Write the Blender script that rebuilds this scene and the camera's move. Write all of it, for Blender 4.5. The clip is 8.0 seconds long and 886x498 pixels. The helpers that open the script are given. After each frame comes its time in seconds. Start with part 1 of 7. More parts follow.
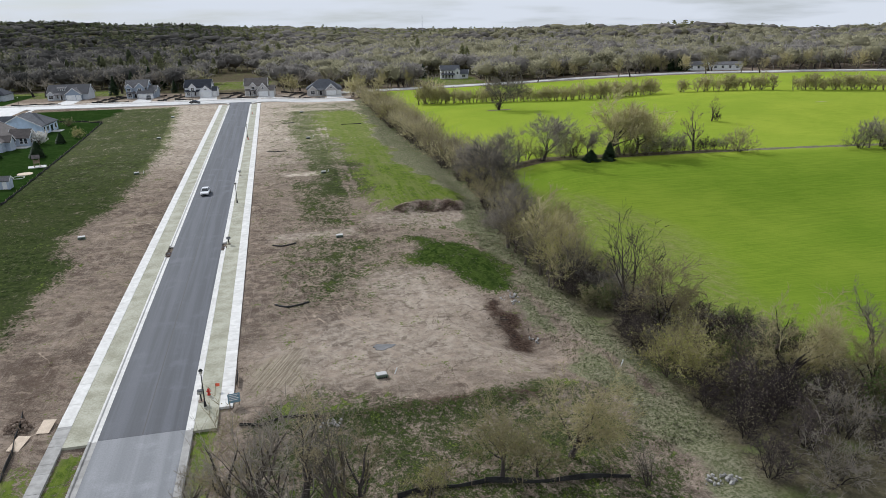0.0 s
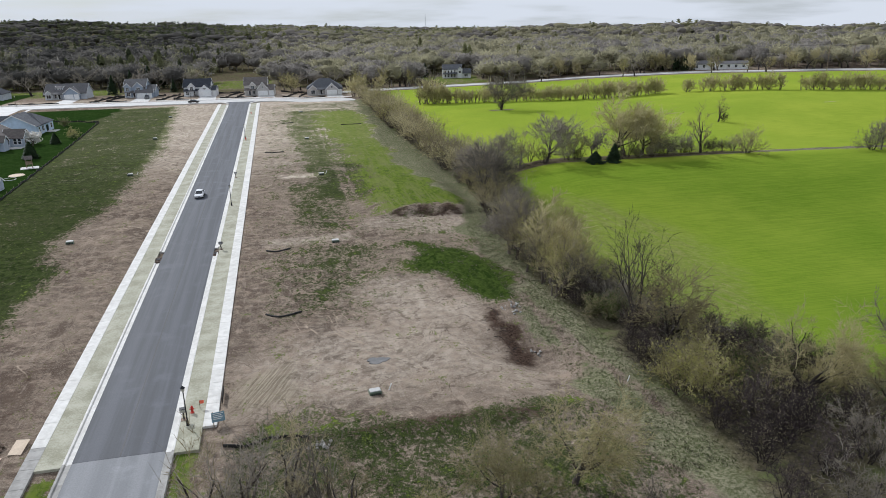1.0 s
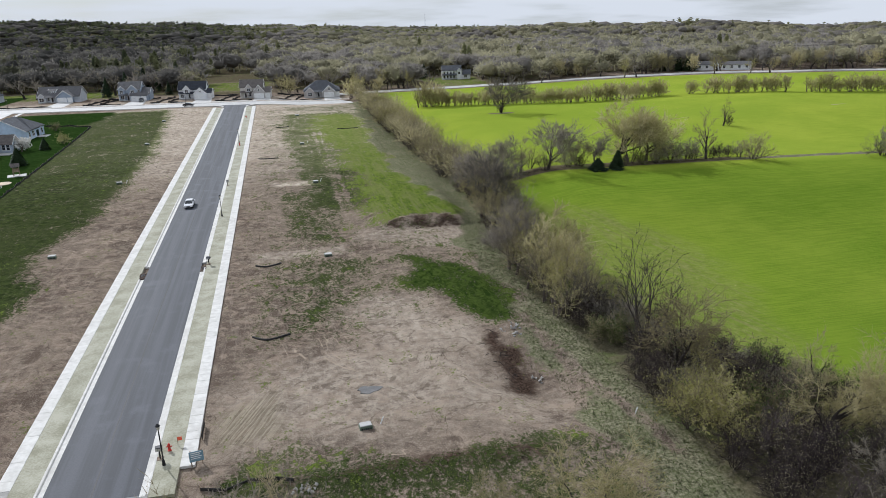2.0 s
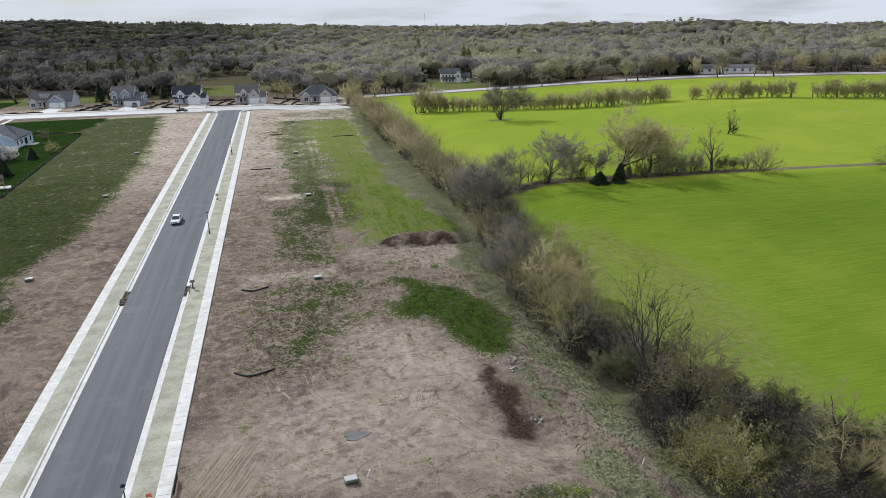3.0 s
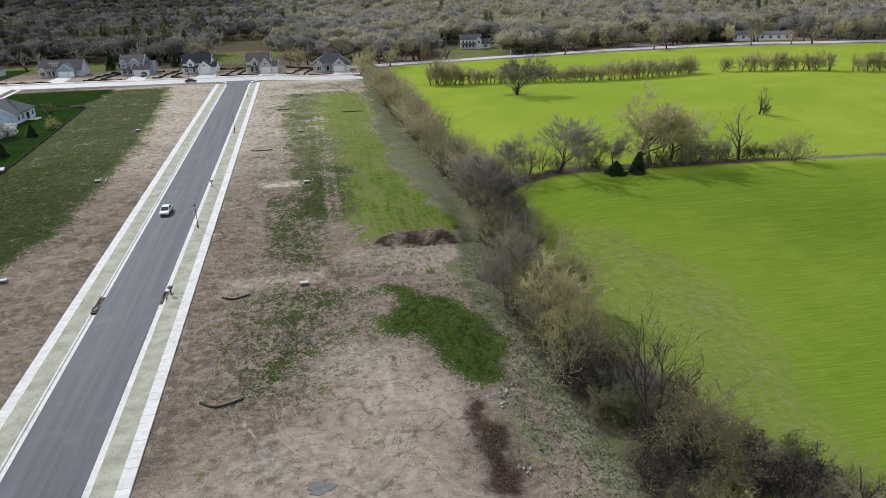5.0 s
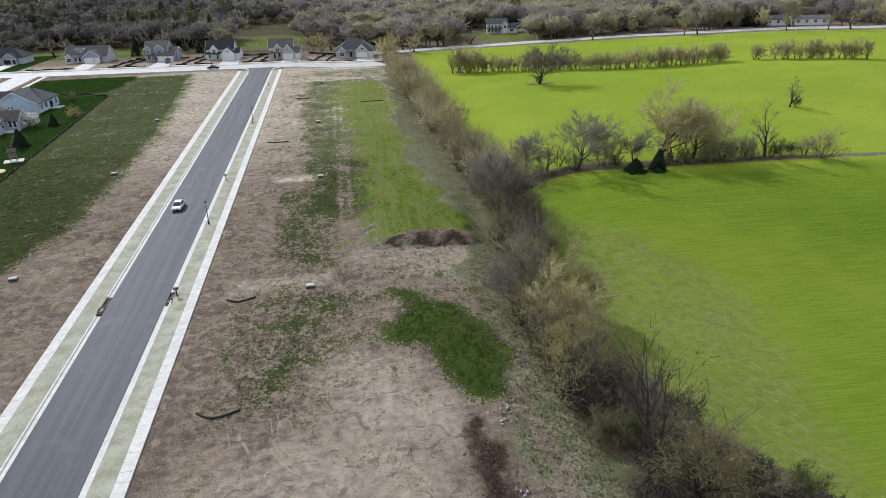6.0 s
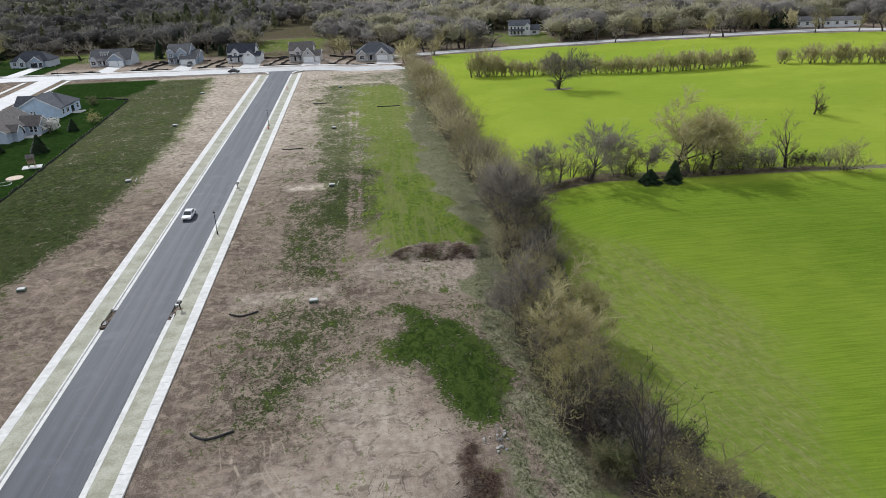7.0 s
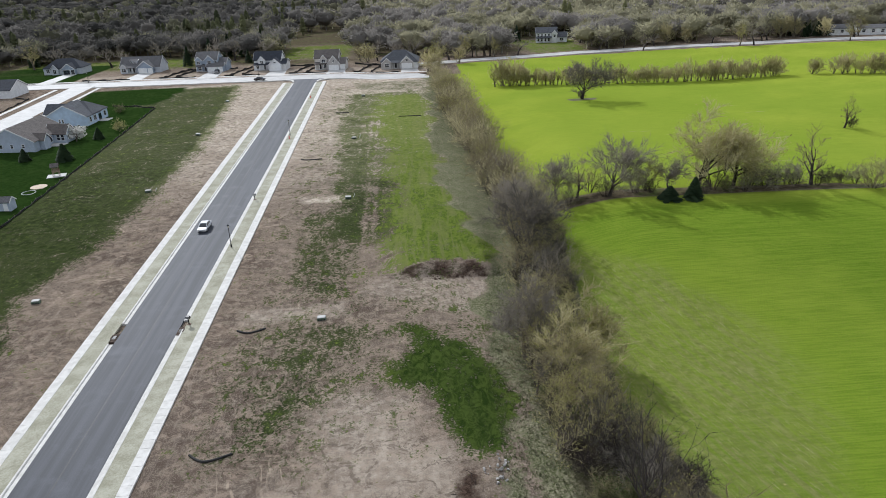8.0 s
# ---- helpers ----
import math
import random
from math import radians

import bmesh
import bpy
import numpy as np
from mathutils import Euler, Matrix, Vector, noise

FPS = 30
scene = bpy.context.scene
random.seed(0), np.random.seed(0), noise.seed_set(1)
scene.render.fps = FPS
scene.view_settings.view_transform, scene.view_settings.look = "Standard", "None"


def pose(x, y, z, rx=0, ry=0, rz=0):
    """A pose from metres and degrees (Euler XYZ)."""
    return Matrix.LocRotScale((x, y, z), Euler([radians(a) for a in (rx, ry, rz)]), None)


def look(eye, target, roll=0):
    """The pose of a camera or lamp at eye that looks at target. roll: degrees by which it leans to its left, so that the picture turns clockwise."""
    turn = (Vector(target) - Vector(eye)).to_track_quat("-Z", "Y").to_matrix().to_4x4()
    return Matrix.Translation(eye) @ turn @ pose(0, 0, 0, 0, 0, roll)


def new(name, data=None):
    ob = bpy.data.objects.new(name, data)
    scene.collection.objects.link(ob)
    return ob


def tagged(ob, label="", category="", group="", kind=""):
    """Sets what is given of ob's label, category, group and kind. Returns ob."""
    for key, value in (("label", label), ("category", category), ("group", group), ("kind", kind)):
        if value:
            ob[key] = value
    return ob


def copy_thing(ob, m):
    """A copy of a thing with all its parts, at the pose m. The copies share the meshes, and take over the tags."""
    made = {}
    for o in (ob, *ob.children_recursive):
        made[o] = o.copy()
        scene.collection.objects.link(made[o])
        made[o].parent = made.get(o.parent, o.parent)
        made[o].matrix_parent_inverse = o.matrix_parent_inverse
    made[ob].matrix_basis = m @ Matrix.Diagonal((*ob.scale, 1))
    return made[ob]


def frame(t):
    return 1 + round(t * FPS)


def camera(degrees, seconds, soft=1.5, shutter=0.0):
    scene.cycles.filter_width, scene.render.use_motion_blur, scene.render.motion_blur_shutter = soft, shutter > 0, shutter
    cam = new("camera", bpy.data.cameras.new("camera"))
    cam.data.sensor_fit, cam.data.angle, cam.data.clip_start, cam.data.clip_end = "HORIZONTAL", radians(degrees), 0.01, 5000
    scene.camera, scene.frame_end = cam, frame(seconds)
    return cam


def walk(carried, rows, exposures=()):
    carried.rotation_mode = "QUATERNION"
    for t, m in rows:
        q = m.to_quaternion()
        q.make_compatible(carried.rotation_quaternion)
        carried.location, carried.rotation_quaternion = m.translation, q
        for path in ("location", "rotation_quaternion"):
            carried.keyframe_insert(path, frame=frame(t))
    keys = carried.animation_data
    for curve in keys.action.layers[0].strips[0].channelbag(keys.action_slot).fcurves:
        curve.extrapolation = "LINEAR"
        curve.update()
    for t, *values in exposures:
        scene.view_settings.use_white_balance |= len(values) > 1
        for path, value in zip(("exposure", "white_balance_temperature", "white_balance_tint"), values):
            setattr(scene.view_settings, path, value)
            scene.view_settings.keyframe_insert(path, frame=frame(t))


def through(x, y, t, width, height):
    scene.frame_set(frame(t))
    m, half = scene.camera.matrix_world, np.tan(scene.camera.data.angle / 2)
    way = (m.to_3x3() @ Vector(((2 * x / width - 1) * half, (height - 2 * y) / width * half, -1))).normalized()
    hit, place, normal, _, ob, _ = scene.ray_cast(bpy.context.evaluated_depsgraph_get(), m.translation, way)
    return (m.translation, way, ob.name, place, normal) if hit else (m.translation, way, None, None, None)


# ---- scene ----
cam = camera(63.1, 8.0, soft=0.8)
PATH = [
    (0, (16.435, 2.785, 41.13), (16.844, 4.632, 40.48), -1.0),
    (0.5, (17.197, 4.849, 40.954), (17.605, 6.695, 40.302), -1.0),
    (1, (18.095, 7.003, 40.82), (18.495, 8.85, 40.168), -1.0),
    (1.5, (18.977, 9.508, 40.983), (19.376, 11.355, 40.329), -1.1),
    (3, (22.192, 18.603, 43.423), (22.589, 20.449, 42.765), -1.2),
    (3.5, (23.61, 21.419, 44.169), (24.006, 23.26, 43.496), -1.1),
    (4, (25.321, 24.023, 45.019), (25.701, 25.857, 44.317), -1.2),
    (4.5, (27.236, 26.364, 45.831), (27.589, 28.192, 45.101), -1.3),
    (6, (32.906, 31.343, 48.904), (33.139, 33.159, 48.099), -1.8),
    (6.5, (34.688, 32.555, 49.672), (34.886, 34.373, 48.861), -2.0),
    (7, (36.413, 33.525, 50.479), (36.575, 35.348, 49.672), -2.2),
    (7.5, (38.049, 34.539, 51.25), (38.172, 36.367, 50.448), -2.3),
    (8, (39.6, 35.491, 51.843), (39.682, 37.325, 51.048), -2.5),
]
walk(cam, [(t, look(eye, target, roll)) for t, eye, target, roll in PATH], [(0, -0.55, 5950, 10), (8, -0.55, 5950, 10)])

# ---- light ----
SUN_EL, SUN_AZ = radians(33), radians(-27)      # azimuth from +y towards +x
world = bpy.data.worlds.new("sky")
scene.world = world
world.use_nodes = True
wn, wl = world.node_tree.nodes, world.node_tree.links
wn.clear()
sky = wn.new("ShaderNodeTexSky")
sky.sky_type, sky.sun_disc = "NISHITA", False
sky.sun_elevation, sky.sun_rotation = SUN_EL, SUN_AZ
sky.dust_density, sky.ozone_density, sky.altitude = 0.1, 2.0, 250
coord = wn.new("ShaderNodeTexCoord")
stretch = wn.new("ShaderNodeMapping")
stretch.inputs["Scale"].default_value = (3.0, 3.0, 26.0)
wl.new(coord.outputs["Generated"], stretch.inputs["Vector"])
puffs = wn.new("ShaderNodeTexNoise")
puffs.inputs["Scale"].default_value, puffs.inputs["Detail"].default_value = 1.6, 7.0
wl.new(stretch.outputs["Vector"], puffs.inputs["Vector"])
cover = wn.new("ShaderNodeMapRange")
cover.inputs["From Min"].default_value, cover.inputs["From Max"].default_value = 0.20, 0.50
wl.new(puffs.outputs["Fac"], cover.inputs["Value"])
cloud = wn.new("ShaderNodeMix")
cloud.data_type = "RGBA"
cloud.inputs["B"].default_value = (20.4, 20.9, 21.6, 1)
wl.new(cover.outputs["Result"], cloud.inputs["Factor"])
cool = wn.new("ShaderNodeMix")
cool.data_type, cool.blend_type = "RGBA", "MULTIPLY"
cool.inputs["Factor"].default_value = 1.0
cool.inputs["B"].default_value = (1.35, 1.58, 2.15, 1)
wl.new(sky.outputs["Color"], cool.inputs["A"])
wl.new(cool.outputs["Result"], cloud.inputs["A"])
back = wn.new("ShaderNodeBackground")
back.inputs["Strength"].default_value = 0.051
wl.new(cloud.outputs["Result"], back.inputs["Color"])
wout = wn.new("ShaderNodeOutputWorld")
wl.new(back.outputs["Background"], wout.inputs["Surface"])

lamp_data = bpy.data.lights.new("sun", "SUN")
lamp_data.energy, lamp_data.angle, lamp_data.color = 4.75, radians(0.6), (1.0, 0.97, 0.925)
sun = new("sun", lamp_data)
toward = Vector((math.sin(SUN_AZ) * math.cos(SUN_EL), math.cos(SUN_AZ) * math.cos(SUN_EL), math.sin(SUN_EL)))
sun.matrix_world = look(toward * 300, (0, 0, 0))


# ---- materials ----
class Nodes:
    """A small wrapper that builds one node material."""

    def __init__(self, name, rough=0.9, metal=0.0, spec=0.3):
        self.mat = bpy.data.materials.new(name)
        self.mat.use_nodes = True
        self.tree = self.mat.node_tree
        self.bsdf = self.tree.nodes["Principled BSDF"]
        self.bsdf.inputs["Roughness"].default_value = rough
        self.bsdf.inputs["Metallic"].default_value = metal
        self.bsdf.inputs["Specular IOR Level"].default_value = spec

    def node(self, kind, **values):
        n = self.tree.nodes.new(kind)
        for key, value in values.items():
            n.inputs[key.replace("_", " ")].default_value = value
        return n

    def link(self, a, b):
        self.tree.links.new(a, b)

    def place(self, scale=(1, 1, 1), turn=0.0):
        g = self.node("ShaderNodeNewGeometry")
        m = self.node("ShaderNodeMapping")
        m.inputs["Scale"].default_value = scale
        m.inputs["Rotation"].default_value = (0, 0, turn)
        self.link(g.outputs["Position"], m.inputs["Vector"])
        return m.outputs["Vector"]

    def grain(self, along, across, angle):
        """Position turned by an angle first and stretched after that, for streaks in that direction."""
        g = self.node("ShaderNodeNewGeometry")
        a, b = self.node("ShaderNodeMapping"), self.node("ShaderNodeMapping")
        a.inputs["Rotation"].default_value = (0, 0, angle)
        b.inputs["Scale"].default_value = (along, across, 1)
        self.link(g.outputs["Position"], a.inputs["Vector"])
        self.link(a.outputs["Vector"], b.inputs["Vector"])
        return b.outputs["Vector"]

    def noise(self, scale, detail=6.0, rough=0.6, vector=None, lo=0.0, hi=1.0, bend=0.0):
        n = self.node("ShaderNodeTexNoise", Scale=scale, Detail=detail, Roughness=rough, Distortion=bend)
        self.link(vector if vector else self.place(), n.inputs["Vector"])
        if (lo, hi) == (0.0, 1.0):
            return n.outputs["Fac"]
        return self.ramp(n.outputs["Fac"], lo, hi)

    def ramp(self, value, lo, hi, a=0.0, b=1.0):
        r = self.node("ShaderNodeMapRange", From_Min=lo, From_Max=hi, To_Min=a, To_Max=b)
        r.interpolation_type = "SMOOTHSTEP"
        self.link(value, r.inputs["Value"])
        return r.outputs["Result"]

    def math(self, kind, a, b=0.0):
        n = self.tree.nodes.new("ShaderNodeMath")
        n.operation = kind
        for i, v in enumerate((a, b)):
            if isinstance(v, (int, float)):
                n.inputs[i].default_value = v
            else:
                self.link(v, n.inputs[i])
        return n.outputs[0]

    def mix(self, fac, a, b):
        n = self.tree.nodes.new("ShaderNodeMix")
        n.data_type = "RGBA"
        for key, v in (("Factor", fac), ("A", a), ("B", b)):
            slot = n.inputs[key] if key == "Factor" else [s for s in n.inputs if s.name == key and s.type == "RGBA"][0]
            if isinstance(v, (int, float)):
                slot.default_value = v
            elif isinstance(v, tuple):
                slot.default_value = (*v, 1)
            else:
                self.link(v, slot)
        return [s for s in n.outputs if s.type == "RGBA"][0]

    def attribute(self, name, channel=None):
        a = self.node("ShaderNodeAttribute")
        a.attribute_name = name
        if channel is None:
            return a.outputs["Fac"]
        s = self.node("ShaderNodeSeparateColor")
        self.link(a.outputs["Color"], s.inputs["Color"])
        return s.outputs[channel]

    def bump(self, height, strength=0.4, distance=0.05):
        b = self.node("ShaderNodeBump", Strength=strength, Distance=distance)
        self.link(height, b.inputs["Height"])
        self.link(b.outputs["Normal"], self.bsdf.inputs["Normal"])

    def colour(self, c):
        if isinstance(c, tuple):
            self.bsdf.inputs["Base Color"].default_value = (*c, 1)
        else:
            self.link(c, self.bsdf.inputs["Base Color"])
        return self


def speckled(name, a, b, scale=3.0, fine=30.0, rough=0.9, metal=0.0, spec=0.3, bump=0.0):
    """Two tones mixed by a coarse and a fine noise."""
    m = Nodes(name, rough, metal, spec)
    both = m.math("ADD", m.math("MULTIPLY", m.noise(scale), 0.6), m.math("MULTIPLY", m.noise(fine), 0.4))
    m.colour(m.mix(m.ramp(both, 0.36, 0.64), a, b))
    if bump:
        m.bump(m.noise(fine), bump, 0.02)
    return m.mat


def piece_material(name, a, b, spread=0.12, scale=1.2, rough=0.85):
    """A speckled material whose pieces differ a little, one from another."""
    m = Nodes(name, rough)
    info = m.node("ShaderNodeObjectInfo")
    shade = m.math("ADD", m.math("MULTIPLY", info.outputs["Random"], spread), m.math("MULTIPLY", m.noise(scale, 8.0), 1.0 - spread))
    m.colour(m.mix(m.ramp(shade, 0.3, 0.7), a, b))
    m.bump(m.noise(40.0), 0.25, 0.01)
    return m.mat


def ground_material():
    m = Nodes("ground", 1.0, spec=0.0)
    big, mid, small, fine = m.noise(0.035), m.noise(0.16, 8.0, 0.65), m.noise(0.7, 8.0, 0.7), m.noise(3.2, 6.0, 0.7)
    # bare soil: dry crust, pinkish clay, darker damp earth, wheel marks
    dirt = m.mix(m.ramp(mid, 0.40, 0.60), (0.092, 0.067, 0.052), (0.215, 0.163, 0.125))
    dirt = m.mix(m.ramp(small, 0.47, 0.62, 0, 0.7), dirt, (0.295, 0.245, 0.190))
    dirt = m.mix(m.ramp(fine, 0.52, 0.62, 0, 0.65), dirt, (0.125, 0.098, 0.078))
    dirt = m.mix(m.ramp(big, 0.44, 0.58, 0, 0.6), dirt, m.mix(small, (0.190, 0.147, 0.113), (0.295, 0.236, 0.182)))
    broad = m.noise(0.021, 4.0, 0.6, m.place((1.0, 0.55, 1), 0.2), bend=1.0)
    dirt = m.mix(m.ramp(broad, 0.50, 0.62, 0, 0.55), dirt, m.mix(small, (0.085, 0.066, 0.054), (0.165, 0.129, 0.103)))
    grit = m.noise(7.0, 5.0, 0.75)
    dirt = m.mix(m.ramp(grit, 0.50, 0.60, 0, 0.45), dirt, (0.40, 0.34, 0.27))
    dirt = m.mix(m.ramp(grit, 0.47, 0.38, 0, 0.5), dirt, (0.10, 0.08, 0.063))
    streak = m.noise(1.0, 5.0, 0.6, m.place((1.1, 0.09, 1), 0.10), bend=1.6)
    dirt = m.mix(m.ramp(streak, 0.56, 0.67, 0, 0.3), dirt, (0.37, 0.305, 0.25))
    scrape = m.noise(1.0, 5.0, 0.65, m.place((0.30, 0.75, 1), -0.35), bend=2.2)
    dirt = m.mix(m.ramp(scrape, 0.54, 0.66, 0, 0.55), dirt, (0.14, 0.108, 0.085))
    # zone_b Blue: pale soil, plus the sunlight painted on the far lots
    dirt = m.mix(m.math("MULTIPLY", m.attribute("zone_b", "Blue"), 0.85), dirt, m.mix(m.ramp(small, 0.38, 0.62), (0.40, 0.335, 0.265), (0.66, 0.570, 0.465)))
    bend = m.math("ABSOLUTE", m.math("SUBTRACT", m.noise(0.045, 5.0, 0.55, m.place((1, 0.7, 1), 0.3), bend=0.8), 0.5))
    crack = m.math("ABSOLUTE", m.math("SUBTRACT", m.noise(0.16, 6.0, 0.6, m.place((1, 0.8, 1), 0.9), bend=1.2), 0.5))
    scored = m.math("MULTIPLY", m.ramp(crack, 0.0, 0.010, 1, 0), m.ramp(m.noise(0.07, 4.0), 0.44, 0.60, 0, 0.7))
    wash = m.math("MULTIPLY", m.ramp(bend, 0.0, 0.006, 1, 0), m.ramp(m.noise(0.09, 4.0), 0.5, 0.62, 0, 0.75))
    blot = m.noise(0.42, 7.0, 0.68, m.place((0.8, 1, 1), 0.4), bend=1.5)
    dirt = m.mix(m.ramp(blot, 0.53, 0.60, 0, 0.5), dirt, (0.36, 0.285, 0.22))
    dirt = m.mix(m.ramp(blot, 0.45, 0.38, 0, 0.55), dirt, (0.098, 0.072, 0.056))
    dirt = m.mix(wash, dirt, (0.44, 0.355, 0.27))
    dirt = m.mix(scored, dirt, (0.075, 0.055, 0.043))
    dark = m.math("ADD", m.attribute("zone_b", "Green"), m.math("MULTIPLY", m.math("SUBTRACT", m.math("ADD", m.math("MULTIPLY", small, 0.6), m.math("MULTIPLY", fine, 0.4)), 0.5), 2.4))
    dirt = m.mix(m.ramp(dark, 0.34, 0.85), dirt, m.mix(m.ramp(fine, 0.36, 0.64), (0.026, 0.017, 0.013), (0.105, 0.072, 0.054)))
    # soil combed by a dozer's tracks
    comb = m.noise(1.0, 3.0, 0.6, m.grain(0.10, 3.6, radians(-66)), bend=1.0)
    dirt = m.mix(m.math("MULTIPLY", m.attribute("zone_f"), 0.5), dirt, m.mix(m.ramp(comb, 0.42, 0.58), (0.15, 0.125, 0.085), (0.37, 0.325, 0.235)))
    # thin grass coming up through the soil
    blade = m.mix(m.ramp(small, 0.40, 0.60), (0.014, 0.026, 0.007), (0.042, 0.062, 0.015))
    blade = m.mix(m.ramp(big, 0.42, 0.6), blade, m.mix(m.ramp(fine, 0.36, 0.64), (0.017, 0.030, 0.008), (0.052, 0.068, 0.020)))
    # thin grass lightened by the same mask, sunlit tone put into its colour
    pale_lit = m.math("MULTIPLY", m.attribute("zone_b", "Blue"), m.ramp(m.attribute("zone_a", "Red"), 0.82, 0.95, 0.8, 0.2))
    blade = m.mix(pale_lit, blade, m.mix(m.ramp(fine, 0.36, 0.64), (0.095, 0.110, 0.042), (0.22, 0.225, 0.110)))
    wisp = m.noise(2.2, 7.0, 0.75, m.place((1, 0.35, 1), 0.5), bend=1.0)
    blade = m.mix(m.ramp(wisp, 0.55, 0.66, 0, 0.42), blade, (0.15, 0.15, 0.078))
    blade = m.mix(m.ramp(mid, 0.52, 0.62, 0, 0.5), blade, m.mix(small, (0.018, 0.034, 0.008), (0.040, 0.060, 0.014)))
    clot = m.noise(0.85, 6.0, 0.72, m.place((1, 0.6, 1), 0.3), bend=1.2)
    sum_a = m.math("ADD", m.math("MULTIPLY", mid, 0.38), m.math("ADD", m.math("MULTIPLY", clot, 0.46), m.math("MULTIPLY", fine, 0.46)))
    thin = m.math("ADD", m.attribute("zone_a", "Red"), m.math("MULTIPLY", m.math("SUBTRACT", sum_a, 0.65), 4.6))
    col = m.mix(m.ramp(thin, 0.30, 0.74, 0, 0.94), dirt, blade)
    # lush spring grass
    lush = m.mix(m.ramp(clot, 0.38, 0.62), (0.062, 0.102, 0.014), (0.135, 0.175, 0.030))
    lush = m.mix(m.ramp(fine, 0.5, 0.75, 0, 0.6), lush, (0.165, 0.175, 0.055))
    rich = m.math("ADD", m.attribute("zone_a", "Green"), m.math("MULTIPLY", m.math("SUBTRACT", sum_a, 0.65), 4.4))
    along = m.noise(1.0, 5.0, 0.6, m.place((0.55, 0.05, 1), 0.02), bend=0.8)
    lush = m.mix(m.ramp(along, 0.44, 0.60, 0, 0.6), lush, m.mix(fine, (0.115, 0.130, 0.038), (0.21, 0.21, 0.088)))
    lush = m.mix(m.ramp(wisp, 0.52, 0.66, 0, 0.4), lush, (0.20, 0.20, 0.085))
    # lush grass also paler where the far sunlight is painted
    lush = m.mix(m.math("MULTIPLY", m.attribute("zone_b", "Blue"), 0.6), lush, m.mix(m.ramp(small, 0.36, 0.64), (0.160, 0.195, 0.045), (0.27, 0.29, 0.11)))
    deep = m.mix(m.ramp(clot, 0.38, 0.62), (0.015, 0.030, 0.007), (0.050, 0.075, 0.017))
    lush = m.mix(m.math("MULTIPLY", m.attribute("zone_d"), 0.92), lush, deep)
    col = m.mix(m.ramp(rich, 0.30, 0.70), col, lush)
    # pale rough grass and last year's straw
    straw = m.mix(m.ramp(fine, 0.36, 0.64), (0.085, 0.092, 0.044), (0.275, 0.256, 0.172))
    straw = m.mix(m.ramp(mid, 0.42, 0.60, 0, 0.35), straw, m.mix(fine, (0.052, 0.068, 0.024), (0.125, 0.135, 0.062)))
    straw = m.mix(m.ramp(clot, 0.50, 0.64, 0, 0.4), straw, (0.075, 0.10, 0.032))
    wild = m.math("ADD", m.attribute("zone_a", "Blue"), m.math("MULTIPLY", m.math("SUBTRACT", sum_a, 0.65), 2.0))
    col = m.mix(m.ramp(wild, 0.30, 0.74), col, straw)
    # mown lawn
    lawn = m.mix(m.ramp(small, 0.3, 0.7), (0.013, 0.030, 0.007), (0.028, 0.054, 0.012))
    lawn = m.mix(m.ramp(mid, 0.5, 0.66, 0, 0.5), lawn, (0.036, 0.060, 0.016))
    mown = m.math("ADD", m.attribute("zone_b", "Red"), m.math("MULTIPLY", m.math("SUBTRACT", sum_a, 0.65), 0.5))
    col = m.mix(m.ramp(mown, 0.3, 0.7), col, lawn)
    # winter wheat with drill rows
    wave = m.node("ShaderNodeTexWave", Scale=0.55, Distortion=1.2, Detail=2.0)
    m.link(m.place((1, 1, 1), 1.36), wave.inputs["Vector"])
    rows = m.noise(1.0, 4.0, 0.6, m.place((0.16, 3.4, 1), -0.05))
    wheat = m.mix(m.ramp(rows, 0.40, 0.60), (0.215, 0.290, 0.030), (0.275, 0.350, 0.040))
    wheat = m.mix(m.ramp(big, 0.35, 0.65, 0, 0.5), wheat, (0.345, 0.400, 0.052))
    wheat = m.mix(m.ramp(mid, 0.56, 0.74, 0, 0.4), wheat, (0.150, 0.240, 0.018))
    wheat = m.mix(m.ramp(m.noise(0.012, 3.0), 0.40, 0.60, 0, 0.45), wheat, (0.195, 0.285, 0.030))
    # zone_e: deeper green that paints a cloud's shade on the nearer wheat
    wheat = m.mix(m.math("MULTIPLY", m.attribute("zone_e"), m.ramp(m.noise(0.03, 4.0), 0.3, 0.7, 0.50, 0.80)), wheat, m.mix(m.ramp(rows, 0.38, 0.62), (0.074, 0.146, 0.010), (0.112, 0.190, 0.015)))
    wheat = m.mix(m.ramp(fine, 0.5, 0.62, 0, 0.55), wheat, (0.190, 0.235, 0.034))
    bald = m.noise(1.0, 4.0, 0.6, m.place((0.05, 0.32, 1), -0.12))
    wheat = m.mix(m.ramp(bald, 0.705, 0.74, 0, 0.75), wheat, (0.34, 0.32, 0.20))
    edge_rows = m.noise(1.0, 6.0, 0.75, m.grain(0.10, 1.5, radians(74)), bend=0.3)
    thin_rows = m.math("MULTIPLY", m.attribute("zone_c", "Green"), m.ramp(edge_rows, 0.36, 0.64, 0.25, 1.0))
    wheat = m.mix(m.math("MULTIPLY", thin_rows, 0.85), wheat, m.mix(m.ramp(small, 0.35, 0.65), (0.135, 0.150, 0.040), (0.225, 0.225, 0.085)))
    dashes = m.noise(1.0, 6.0, 0.75, m.grain(0.55, 4.6, radians(74)), bend=0.2)
    wheat = m.mix(m.math("MULTIPLY", m.attribute("zone_c", "Green"), m.ramp(dashes, 0.55, 0.68, 0, 0.55)), wheat, (0.40, 0.37, 0.20))
    col = m.mix(m.ramp(m.attribute("zone_c", "Red"), 0.4, 0.6), col, wheat)
